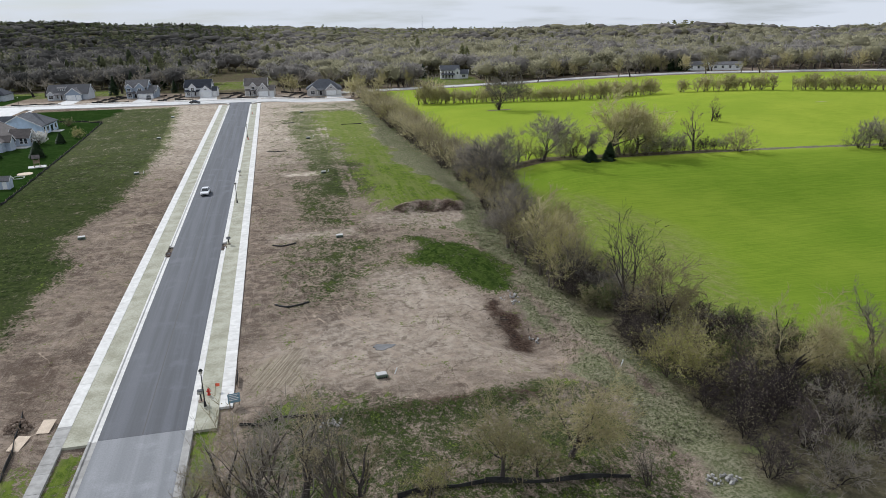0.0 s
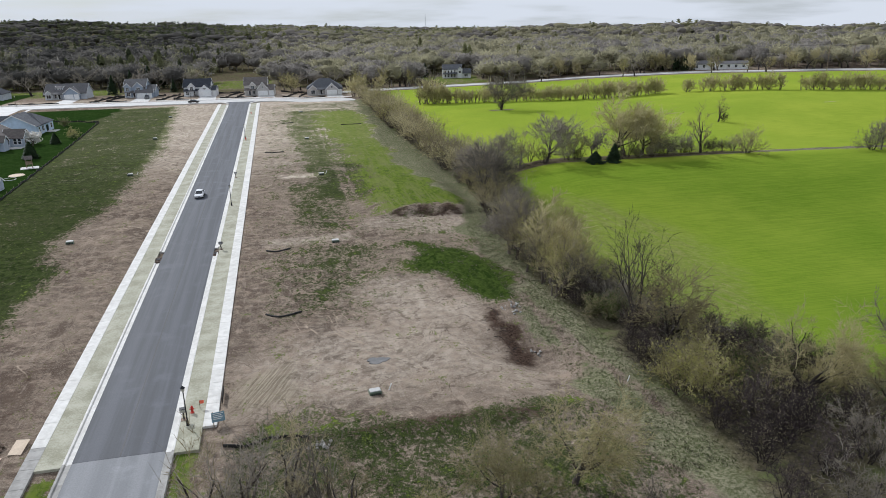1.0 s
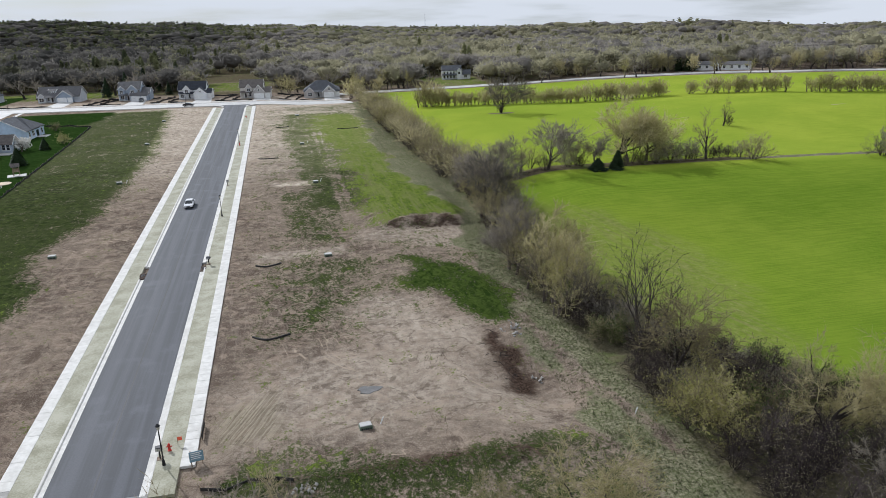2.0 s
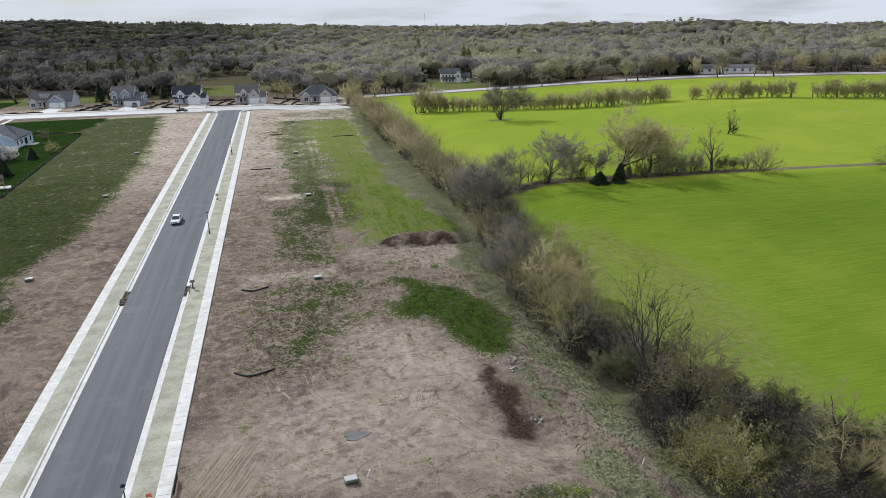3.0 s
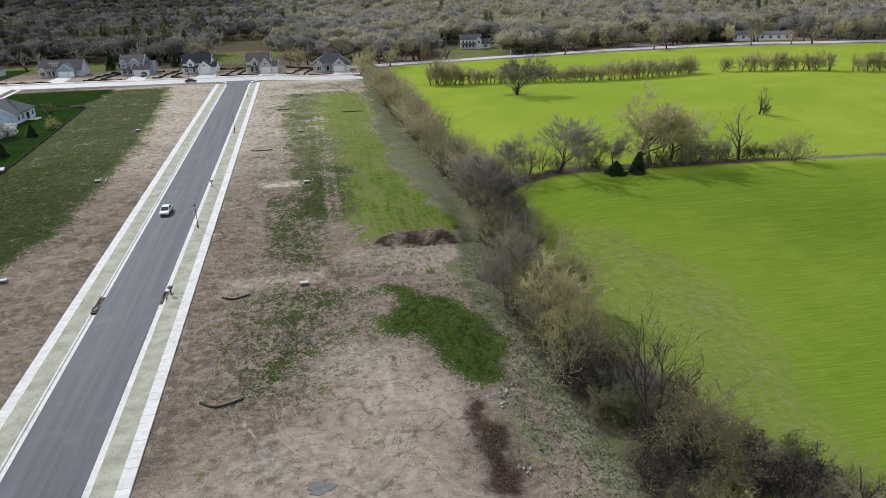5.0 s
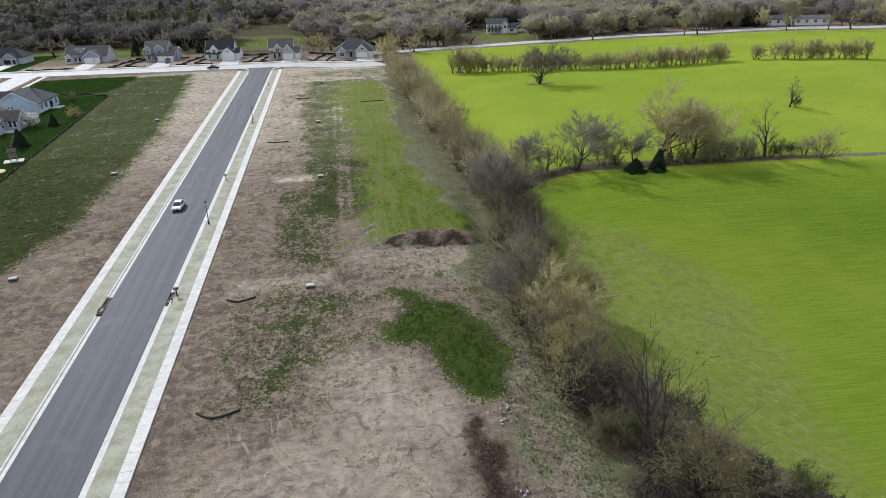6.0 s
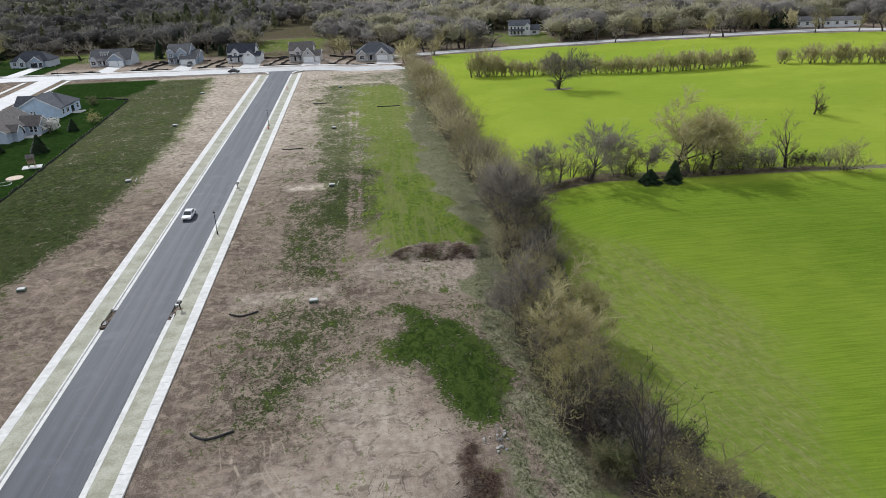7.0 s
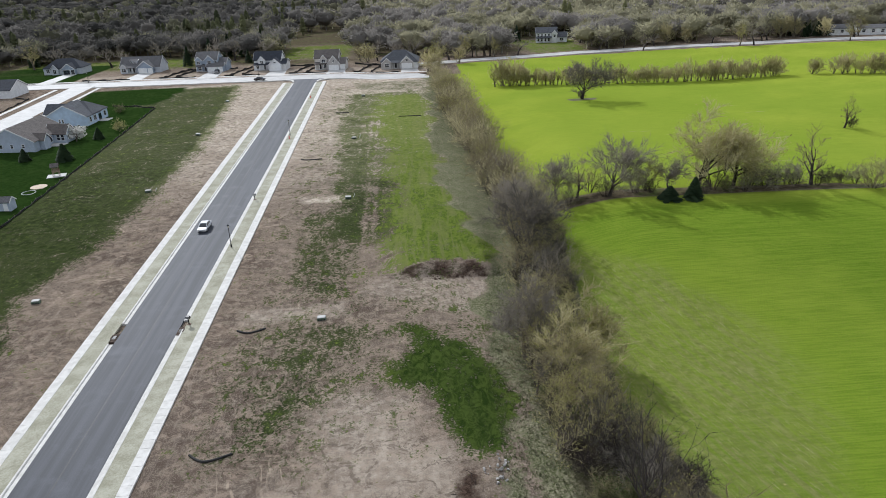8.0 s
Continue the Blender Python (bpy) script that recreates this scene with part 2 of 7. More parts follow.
    # woodland floor
    floor_tone = m.mix(m.ramp(small, 0.35, 0.65), (0.062, 0.050, 0.034), (0.135, 0.112, 0.070))
    floor_tone = m.mix(m.ramp(mid, 0.5, 0.68, 0, 0.7), floor_tone, (0.10, 0.14, 0.035))
    col = m.mix(m.attribute("zone_c", "Blue"), col, floor_tone)
    m.colour(col)
    height = m.math("ADD", m.math("MULTIPLY", small, 0.6), m.math("MULTIPLY", fine, 0.35))
    m.bump(m.math("ADD", height, m.math("MULTIPLY", m.noise(9.0, 3.0), 0.15)), 1.0, 0.30)
    return m.mat


def siding(name, tone):
    """Lap siding: horizontal boards with a shadow line each."""
    m = Nodes(name, 0.6)
    wave = m.node("ShaderNodeTexWave", Scale=1.0)
    wave.bands_direction, wave.wave_profile = "Z", "SAW"
    m.link(m.place((1, 1, 1.65)), wave.inputs["Vector"])
    dull = tuple(v * 0.82 for v in tone)
    m.colour(m.mix(m.ramp(m.noise(0.8), 0.3, 0.7), tone, dull))
    m.bump(wave.outputs["Fac"], 0.5, 0.02)
    return m.mat


def shingles(name, tone):
    m = Nodes(name, 0.92)
    brick = m.node("ShaderNodeTexBrick", Scale=1.0, Mortar_Size=0.012)
    brick.inputs["Color1"].default_value = (*tone, 1)
    brick.inputs["Color2"].default_value = (*[v * 0.72 for v in tone], 1)
    brick.inputs["Mortar"].default_value = (*[v * 0.45 for v in tone], 1)
    brick.inputs["Brick Width"].default_value, brick.inputs["Row Height"].default_value = 0.5, 0.22
    m.link(m.place(), brick.inputs["Vector"])
    m.colour(m.mix(m.ramp(m.noise(0.7), 0.35, 0.7, 0, 0.4), brick.outputs["Color"], tuple(v * 1.35 for v in tone)))
    return m.mat


def asphalt(name, tone, light):
    m = Nodes(name, 0.68, spec=0.35)
    lane = m.noise(1.0, 5.0, 0.6, m.place((0.9, 0.022, 1)))
    col = m.mix(m.ramp(lane, 0.38, 0.64), tone, light)
    col = m.mix(m.ramp(m.noise(0.25, 8.0), 0.52, 0.72, 0, 0.55), col, tuple(v * 1.45 for v in light))
    col = m.mix(m.ramp(m.noise(6.0), 0.35, 0.7, 0, 0.35), col, tuple(v * 0.6 for v in tone))
    m.colour(col)
    m.bump(m.noise(30.0), 0.3, 0.01)
    return m.mat


def bark(name, a, b):
    m = Nodes(name, 0.95, spec=0.1)
    info = m.node("ShaderNodeObjectInfo")
    v = m.math("ADD", m.math("MULTIPLY", info.outputs["Random"], 0.4), m.math("MULTIPLY", m.noise(1.5), 0.6))
    m.colour(m.mix(m.ramp(v, 0.3, 0.7), a, b))
    return m.mat


def twiggy(name, a, b):
    """Fine twigs: thin enough that the sun behind them shows."""
    m = Nodes(name, 0.9, spec=0.1)
    info = m.node("ShaderNodeObjectInfo")
    v = m.math("ADD", m.math("MULTIPLY", info.outputs["Random"], 0.5), m.math("MULTIPLY", m.noise(0.6), 0.5))
    col = m.mix(m.ramp(v, 0.25, 0.75), a, b)
    m.colour(col)
    t = m.node("ShaderNodeBsdfTranslucent")
    m.link(col, t.inputs["Color"])
    both = m.node("ShaderNodeMixShader", Fac=0.48)
    m.link(m.bsdf.outputs["BSDF"], both.inputs[1])
    m.link(t.outputs["BSDF"], both.inputs[2])
    m.link(both.outputs["Shader"], m.tree.nodes["Material Output"].inputs["Surface"])
    return m.mat


def leafy(name, a, b, through=0.3):
    """Buds and small leaves, which let some light through."""
    m = Nodes(name, 0.8, spec=0.15)
    g = m.node("ShaderNodeNewGeometry")
    info = m.node("ShaderNodeObjectInfo")
    v = m.math("ADD", m.math("MULTIPLY", g.outputs["Random Per Island"], 0.7), m.math("MULTIPLY", info.outputs["Random"], 0.3))
    col = m.mix(v, a, b)
    m.colour(col)
    t = m.node("ShaderNodeBsdfTranslucent")
    m.link(col, t.inputs["Color"])
    mix = m.node("ShaderNodeMixShader", Fac=through)
    out = m.tree.nodes["Material Output"]
    m.link(m.bsdf.outputs["BSDF"], mix.inputs[1])
    m.link(t.outputs["BSDF"], mix.inputs[2])
    m.link(mix.outputs["Shader"], out.inputs["Surface"])
    return m.mat


def woods_material():
    """Far woods: each tree has a tint, grey bark to fresh green, lowered leftward as cloud shade."""
    m = Nodes("far_woods", 0.95, spec=0.05)
    tint, kind = m.attribute("tint"), m.attribute("kind_of_tree")
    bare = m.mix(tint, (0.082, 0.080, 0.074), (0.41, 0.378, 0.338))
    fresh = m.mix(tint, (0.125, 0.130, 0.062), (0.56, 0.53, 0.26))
    # evergreen tone; massed on the ridge, its blue-green stands in for distance haze
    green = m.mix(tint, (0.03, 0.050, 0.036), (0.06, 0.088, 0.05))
    col = m.mix(m.ramp(kind, 0.9, 1.1), bare, fresh)
    # inner crown coloured darker than its sprays, painting in the shade inside it
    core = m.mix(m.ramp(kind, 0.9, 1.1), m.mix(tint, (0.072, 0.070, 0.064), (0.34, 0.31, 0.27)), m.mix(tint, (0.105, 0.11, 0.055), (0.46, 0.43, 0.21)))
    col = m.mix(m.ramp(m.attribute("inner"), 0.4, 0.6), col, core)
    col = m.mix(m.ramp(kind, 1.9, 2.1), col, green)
    m.colour(col)
    t = m.node("ShaderNodeBsdfTranslucent")
    m.link(col, t.inputs["Color"])
    both = m.node("ShaderNodeMixShader", Fac=0.5)
    m.link(m.bsdf.outputs["BSDF"], both.inputs[1])
    m.link(t.outputs["BSDF"], both.inputs[2])
    m.link(both.outputs["Shader"], m.tree.nodes["Material Output"].inputs["Surface"])
    return m.mat


MAT = dict(
    ground=ground_material(),
    asphalt=asphalt("asphalt_new", (0.036, 0.040, 0.050), (0.070, 0.075, 0.091)),
    asphalt_old=asphalt("asphalt_old", (0.16, 0.165, 0.175), (0.21, 0.215, 0.225)),
    tar=speckled("tar_seam", (0.018, 0.018, 0.02), (0.04, 0.04, 0.045), 2.0, 20.0, 0.6),
    concrete=piece_material("concrete", (0.58, 0.56, 0.52), (0.74, 0.72, 0.68)),
    concrete_old=piece_material("concrete_old", (0.27, 0.26, 0.24), (0.40, 0.385, 0.36)),
    street=speckled("street_concrete", (0.43, 0.42, 0.405), (0.55, 0.54, 0.52), 0.25, 6.0, 0.7),
    mulch=speckled("seeded_mulch", (0.27, 0.26, 0.185), (0.45, 0.435, 0.345), 0.35, 5.0, bump=0.5),
    soil=speckled("soil", (0.16, 0.115, 0.085), (0.30, 0.23, 0.175), 0.6, 5.0, bump=0.6),
    dark_soil=speckled("dark_soil", (0.05, 0.033, 0.025), (0.12, 0.082, 0.06), 0.8, 6.0, bump=0.6),
    black=speckled("black_metal", (0.014, 0.014, 0.016), (0.03, 0.03, 0.033), 5.0, 40.0, 0.45, 0.3),
    fabric=speckled("silt_fabric", (0.012, 0.012, 0.012), (0.045, 0.043, 0.04), 1.0, 9.0, 0.8),
    wood=speckled("weathered_wood", (0.20, 0.15, 0.10), (0.33, 0.26, 0.18), 3.0, 30.0),
    plywood=speckled("plywood", (0.55, 0.44, 0.33), (0.68, 0.56, 0.43), 1.5, 12.0),
    white=speckled("white_paint", (0.74, 0.74, 0.73), (0.84, 0.84, 0.83), 1.0, 10.0, 0.5),
    car_white=speckled("car_white_paint", (0.78, 0.78, 0.79), (0.82, 0.82, 0.83), 1.0, 10.0, 0.22, 0.0, 0.6),
    car_black=speckled("car_black_paint", (0.012, 0.012, 0.014), (0.02, 0.02, 0.022), 1.0, 10.0, 0.22, 0.0, 0.6),
    rubber=speckled("rubber", (0.015, 0.015, 0.015), (0.03, 0.03, 0.03), 4.0, 30.0),
    chrome=speckled("wheel_metal", (0.45, 0.45, 0.46), (0.6, 0.6, 0.6), 4.0, 30.0, 0.35, 0.9),
    glass=speckled("window_glass", (0.014, 0.018, 0.023), (0.03, 0.036, 0.044), 0.3, 2.0, 0.06, 0.0, 0.8),
    lamp_glass=speckled("lamp_glass", (0.5, 0.48, 0.42), (0.6, 0.58, 0.52), 3.0, 20.0, 0.2, 0.0, 0.6),
    red=speckled("red_paint", (0.45, 0.03, 0.02), (0.62, 0.06, 0.04), 3.0, 20.0, 0.5),
    orange=speckled("orange_plastic", (0.75, 0.10, 0.06), (0.85, 0.17, 0.09), 3.0, 20.0, 0.5),
    blue_board=speckled("blue_sign_board", (0.16, 0.27, 0.34), (0.24, 0.36, 0.42), 3.0, 15.0, 0.5),
    stone=speckled("pale_stone", (0.26, 0.25, 0.23), (0.44, 0.42, 0.39), 2.0, 15.0, bump=0.4),
    rope=speckled("green_box_sides", (0.10, 0.14, 0.10), (0.16, 0.20, 0.15), 3.0, 15.0, 0.5),
    bark=bark("bark", (0.075, 0.062, 0.052), (0.17, 0.145, 0.12)),
    bark_dark=bark("bark_dark", (0.034, 0.029, 0.026), (0.078, 0.066, 0.06)),
    twig=twiggy("twig_brown", (0.19, 0.160, 0.096), (0.35, 0.30, 0.185)),
    twig_grey=twiggy("twig_grey", (0.13, 0.116, 0.098), (0.27, 0.24, 0.20)),
    twig_plum=bark("twig_plum", (0.046, 0.036, 0.035), (0.10, 0.080, 0.075)),
    twig_yellow=twiggy("twig_yellow", (0.24, 0.212, 0.118), (0.42, 0.37, 0.21)),
    bud=leafy("bud_yellow", (0.25, 0.24, 0.075), (0.45, 0.42, 0.16)),
    bud_brown=leafy("bud_brown", (0.22, 0.19, 0.125), (0.34, 0.30, 0.20)),
    leaf=leafy("leaf_green", (0.06, 0.10, 0.025), (0.13, 0.18, 0.05)),
    needle=leafy("needle", (0.016, 0.032, 0.014), (0.04, 0.062, 0.026), 0.1),
    blossom=leafy("blossom", (0.62, 0.60, 0.55), (0.80, 0.78, 0.74)),
    tuft=leafy("straw_tuft", (0.10, 0.11, 0.055), (0.30, 0.275, 0.185), 0.5),
    tuft_green=leafy("green_tuft", (0.06, 0.090, 0.024), (0.14, 0.17, 0.06), 0.5),
    twig_pale=twiggy("twig_pale", (0.33, 0.295, 0.16), (0.55, 0.49, 0.285)),
    puddle=speckled("muddy_water", (0.13, 0.125, 0.12), (0.19, 0.18, 0.17), 0.8, 6.0, 0.12, 0.0, 0.5),
    woods=woods_material(),
)


# ---- building helpers ----
def finish(ob_name, bm, material, parent=None):
    me = bpy.data.meshes.new(ob_name)
    bm.normal_update()
    bm.to_mesh(me)
    bm.free()
    me.materials.append(material)
    ob = new(ob_name, me)
    if parent:
        ob.parent = parent
    return ob


def part(name, bm, material, parent, label=""):
    return tagged(finish(name, bm, material, parent), label)


def empty(name, m=None):
    ob = new(name)
    ob.empty_display_size = 0.3
    if m:
        ob.matrix_basis = m
    return ob


def box(bm, x0, x1, y0, y1, z0, z1, bevel=0.0):
    r = bmesh.ops.create_cube(bm, size=1)
    bmesh.ops.transform(bm, matrix=Matrix.LocRotScale(((x0 + x1) / 2, (y0 + y1) / 2, (z0 + z1) / 2), None, (x1 - x0, y1 - y0, z1 - z0)), verts=r["verts"])
    if bevel:
        edges = list({e for v in r["verts"] for e in v.link_edges})
        bmesh.ops.bevel(bm, geom=edges, offset=bevel, segments=1, affect="EDGES")
    return bm


def boxes(*rows, bevel=0.0):
    bm = bmesh.new()
    for row in rows:
        box(bm, *row, bevel)
    return bm


def cone(bm, x, y, z0, z1, r0, r1, sides=12, m=None):
    r = bmesh.ops.create_cone(bm, cap_ends=True, segments=sides, radius1=r0, radius2=r1, depth=z1 - z0)
    turn = Matrix.Translation((x, y, (z0 + z1) / 2))
    bmesh.ops.transform(bm, matrix=(m @ turn) if m else turn, verts=r["verts"])
    return bm


def prism(bm, outline, along, a, b):
    """A closed outline (list of two-coordinate points) pushed along x or y from a to b."""
    def put(p, s):
        return bm.verts.new((s, p[0], p[1]) if along == "x" else (p[0], s, p[1]))
    first, last = [put(p, a) for p in outline], [put(p, b) for p in outline]
    n = len(outline)
    bm.faces.new(first)
    bm.faces.new(last[::-1])
    for i in range(n):
        bm.faces.new((first[i], last[i], last[(i + 1) % n], first[(i + 1) % n]))
    bmesh.ops.recalc_face_normals(bm, faces=bm.faces)
    return bm


def mesh_from(name, verts, faces, material, parent=None):
    me = bpy.data.meshes.new(name)
    me.from_pydata(verts, [], faces)
    me.materials.append(material)
    ob = new(name, me)
    if parent:
        ob.parent = parent
    return ob


# ---- ground ----
def ease(t):
    t = np.clip(t, 0, 1)
    return t * t * (3 - 2 * t)


LEVEL_Y = [-600, 340, 370, 430, 600, 1000, 1600, 2400, 5000]
LEVEL_Z = [0, 0, -0.2, -2, -7, -19, -35, -42, -60]


def wavy(x, y, size, seed=0.0):
    """A cheap smooth random field, about -1 to 1."""
    a, b = x / size + seed * 1.7, y / size - seed * 2.3
    return (np.sin(a * 2.1 + 1.3 * np.sin(b * 1.7 + seed)) + np.sin(b * 2.6 + 1.1 * np.sin(a * 1.9 + 2 * seed)) + np.sin((a + b) * 3.7 + seed) * 0.5) / 2.5


def land(x, y):
    """Height of the land without small relief."""
    x, y = np.asarray(x, float), np.asarray(y, float)
    z = np.interp(y, LEVEL_Y, LEVEL_Z)
    z = z + 3.8 * ease((x - 58) / 24) * ease((y - 112) / 42) * (1 - ease((y - 215) / 120))
    z = z + 3.2 * ease((x - 130) / 80) * ease((y - 180) / 70) * (1 - ease((y - 400) / 90))
    z = z - 2.2 * np.exp(-((x - 47) / 5.5) ** 2 - ((y - 83) / 8) ** 2)
    z = z - 1.2 * ease((x - 12) / 20) * (1 - ease((x - 130) / 60)) * ease((y - 315) / 35) * (1 - ease((y - 420) / 60))
    # wooded ridges along the skyline
    r, az = np.hypot(x, y), np.degrees(np.arctan2(x, y))
    z = z + (8 * wavy(x, y, 330, 8) + 4 * wavy(x, y, 140, 9)) * ease((r - 620) / 500) * (1 - ease((r - 1700) / 500))
    crest = np.interp(az, RIDGE_AZ, RIDGE_Z) + 5 * wavy(x, y, 150, 3)
    z = z + (crest - z) * ease((r - 1500) / 800) - 220 * ease((r - 2500) / 1800)
    return z


RIDGE_AZ = [-180, -60, -17, -14, -10, -6, -2, 1, 5, 11, 18, 22, 28, 34, 38, 41, 60, 180]
RIDGE_Z = [-30, -14, -12, -14, -24, -33, -42, -43, -53, -60, -62, -67, -74, -74, -72, -68, -60, -30]


BANK_X = [30, 36, 40.5, 45, 48, 51, 55]
BANK_FOOT = [143.4, 144.0, 143.2, 142.4, 142.0, 142.2, 143]
BANK_LIP = [144.5, 145.2, 146.0, 146.8, 146.3, 145.0, 144.5]


def relief(x, y):
    """Small relief: bank of the dug-out corner, ruts, humps."""
    x, y = np.asarray(x, float), np.asarray(y, float)
    foot, lip = np.interp(x, BANK_X, BANK_FOOT) + 0.5 * wavy(x, y, 2.0), np.interp(x, BANK_X, BANK_LIP)
    z = 1.7 * ease((x - 33) / 9) * (1 - ease((x - 50) / 6)) * (ease((y - foot) / (lip - foot)) + 0.10 * wavy(x, y, 1.1, 2) * np.exp(-((y - 144) / 2.5) ** 2)) * (1 - ease((y - 152) / 55))
    lots = ease((np.abs(x) - 9.2) / 2) * (1 - ease((np.abs(x) - 60) / 10)) * (1 - ease((y - 325) / 8))
    z = z + lots * (0.07 * wavy(x, y, 3.1, 1) + 0.05 * wavy(x, y, 1.3, 2))
    z = z + 0.2 * np.exp(-((x - 43.6) / 1.8) ** 2 - ((y - 88) / 5.0) ** 2) * (1 + 0.7 * wavy(x, y, 1.5, 7))     # dark bank by the ditch
    z = z + 0.55 * np.exp(-((y - 68.6) / 1.6) ** 2) * ease((x - 14) / 6) * (1 - ease((x - 43) / 5))
    weeds = ease((x - 46) / 4) * (1 - ease((x - 58) / 4)) * (1 - ease((y - 300) / 20)) * ease((y - 30) / 10)
    z = z + weeds * (0.22 * wavy(x, y, 2.2, 4) + 0.15 * wavy(x, y, 0.9, 5))
    z = z + 0.12 * ease((np.abs(x) - 5.0) / 0.2) * (1 - ease((np.abs(x) - 30) / 30)) * (1 - ease((y - 318) / 10))
    return z


def top(x, y):
    return float(land(x, y) + relief(x, y))


def inside(x, y, outline, soft=1.0):
    """1 inside the outline, 0 outside, with a soft edge."""
    best = np.full(x.shape, 1e9)
    odd = np.zeros(x.shape, bool)
    n = len(outline)
    for i in range(n):
        (ax, ay), (bx, by) = outline[i], outline[(i + 1) % n]
        dx, dy = bx - ax, by - ay
        s = np.clip(((x - ax) * dx + (y - ay) * dy) / (dx * dx + dy * dy + 1e-9), 0, 1)
        best = np.minimum(best, np.hypot(x - ax - s * dx, y - ay - s * dy))
        if dy:
            odd ^= ((ay > y) != (by > y)) & (x < dx * (y - ay) / dy + ax)
    return ease(0.5 + np.where(odd, best, -best) / (2 * soft))


HEDGE_Y = [30, 64, 73, 90, 105, 120, 150, 174, 205, 225, 250, 307, 340]
HEDGE_L = [54, 55.5, 55.5, 54.0, 52.6, 53.4, 57.0, 56.3, 55.5, 53.6, 52.2, 51.2, 50]
HEDGE_R = [88, 82, 77, 68, 64, 63.5, 66, 67, 62, 61, 60.5, 56, 54]


def axis(core, step, reach, grow):
    """Coordinates that are close together in the core and spread out beyond it."""
    a = list(np.arange(core[0], core[1] + step / 2, step))
    s, v = step, a[-1]
    while v < reach[1]:
        s *= grow
        v += s
        a.append(min(v, reach[1]))
    s, v, low = step, a[0], []
    while v > reach[0]:
        s *= grow
        v -= s
        low.append(max(v, reach[0]))
    return np.array(low[::-1] + a)


FAR_ROAD = [(40, 369), (72, 377), (97, 379.5), (124, 384.5), (149, 380.5), (168, 370), (182, 361.5), (198, 355.5), (226, 354.7), (248, 351), (268, 344.5), (290, 342), (323, 331), (420, 300), (520, 262)]
ROAD_X, ROAD_Y = [p[0] for p in FAR_ROAD], [p[1] for p in FAR_ROAD]

gx = axis((-60, 92), 0.95, (-4300, 4300), 1.07)
gy = axis((44, 335), 0.95, (-500, 4850), 1.06)
X, Y = np.meshgrid(gx, gy)
Z = land(X, Y) + relief(X, Y)
under = ease((9.2 - np.abs(X)) / 0.6) * ease((340 - Y) / 4) * ease((Y + 60) / 10)
Z = Z - 0.30 * under
street_y = 344.5 - 0.08 * X
Z = Z - 0.30 * ease((7.5 - np.abs(Y - street_y)) / 1.5) * ease((X + 170) / 5) * ease((54 - X) / 3)
verts = np.stack([X, Y, Z], -1).reshape(-1, 3)
nx, ny = len(gx), len(gy)
idx = np.arange(nx * ny).reshape(ny, nx)
quads = np.stack([idx[:-1, :-1], idx[:-1, 1:], idx[1:, 1:], idx[1:, :-1]], -1).reshape(-1, 4)
ground = mesh_from("ground", verts.tolist(), quads.tolist(), MAT["ground"])
tagged(ground, "bare brown building lots beside bright green wheat fields", "ground", kind="structure")
for poly in ground.data.polygons:
    poly.use_smooth = True

hl, hr = np.interp(Y, HEDGE_Y, HEDGE_L), np.interp(Y, HEDGE_Y, HEDGE_R)
jog = 1.6 * wavy(X, Y, 6.0, 3) + 1.6 * wavy(X, Y, 14.0, 5)
thin = np.zeros(X.shape)
thin = np.maximum(thin, 0.98 * inside(X, Y, [(-21 , 90), (-21, 111), (-19.7, 128), (-25, 142), (-20, 165), (-19, 185), (-18, 237), (-22, 300), (-26, 333), (-86, 333), (-86, 20), (-24, 20)], 4.0))
thin = np.maximum(thin, 0.62 * inside(X + 0.6 * jog, Y + 0.6 * jog, [(18.5, 129.5), (24.6, 130.5), (33, 126.5), (31.5, 118), (27, 112.4), (25, 103.5), (19, 102.5), (18.4, 107.2), (21, 112.9), (18.8, 120.8)], 4.0))
thin = np.maximum(thin, 0.44 * inside(X + jog, Y + jog, [(12, 127), (30, 131), (36, 124), (30, 108), (26, 97), (14, 99)], 6.0))
thin = np.maximum(thin, 0.58 * inside(X + jog, Y + jog, [(18, 180), (29.4, 178), (31, 155.4), (29.5, 137.6), (20.8, 139.5), (17.2, 152.5)], 3.5))
thin = np.maximum(thin, 0.80 * inside(X + jog, Y + jog, [(18, 303), (18.5, 249), (22.0, 208), (22, 166), (30, 158), (50, 158), (50, 303)], 5.0))
thin = np.maximum(thin, 0.60 * inside(X + jog, Y + jog, [(14, 75.5), (20, 75.5), (29, 73.5), (31, 71), (48, 73), (50, 60), (48, 30), (9.5, 30), (9.5, 60), (11, 70)], 1.5))
rich = 1.0 * inside(X + jog, Y + jog, [(30, 297), (48, 299), (49, 267), (48, 225), (48, 195), (54, 160), (55, 143), (46, 143), (40, 143), (33.5, 143), (34.5, 169), (34, 207), (30, 250)], 7.0)
rich = np.maximum(rich, 0.98 * inside(X + 0.5 * jog, Y + 0.5 * jog, [(36.0, 129.2), (40, 128), (43, 124.4), (48, 121.8), (50.5, 114), (51, 106), (49, 98.8), (44.3, 98.6), (42.3, 105.4), (39.4, 110), (36.4, 112.8), (35.4, 118.5), (37.6, 123)], 2.6))
rich = np.maximum(rich, 0.08 * inside(X + jog, Y + jog, [(-28, 330), (-45, 330), (-46, 235), (-44, 190), (-26, 196), (-23, 240)], 7.0))
rich = np.maximum(rich, 0.42 * inside(X + jog, Y + jog, [(15, 75), (29, 74), (29, 72), (16, 71.5)], 1.2))
rich = np.maximum(rich, 0.5 * inside(X + jog, Y + jog, [(43, 72.5), (49, 72), (49, 69.5), (43, 69.5)], 1.2))
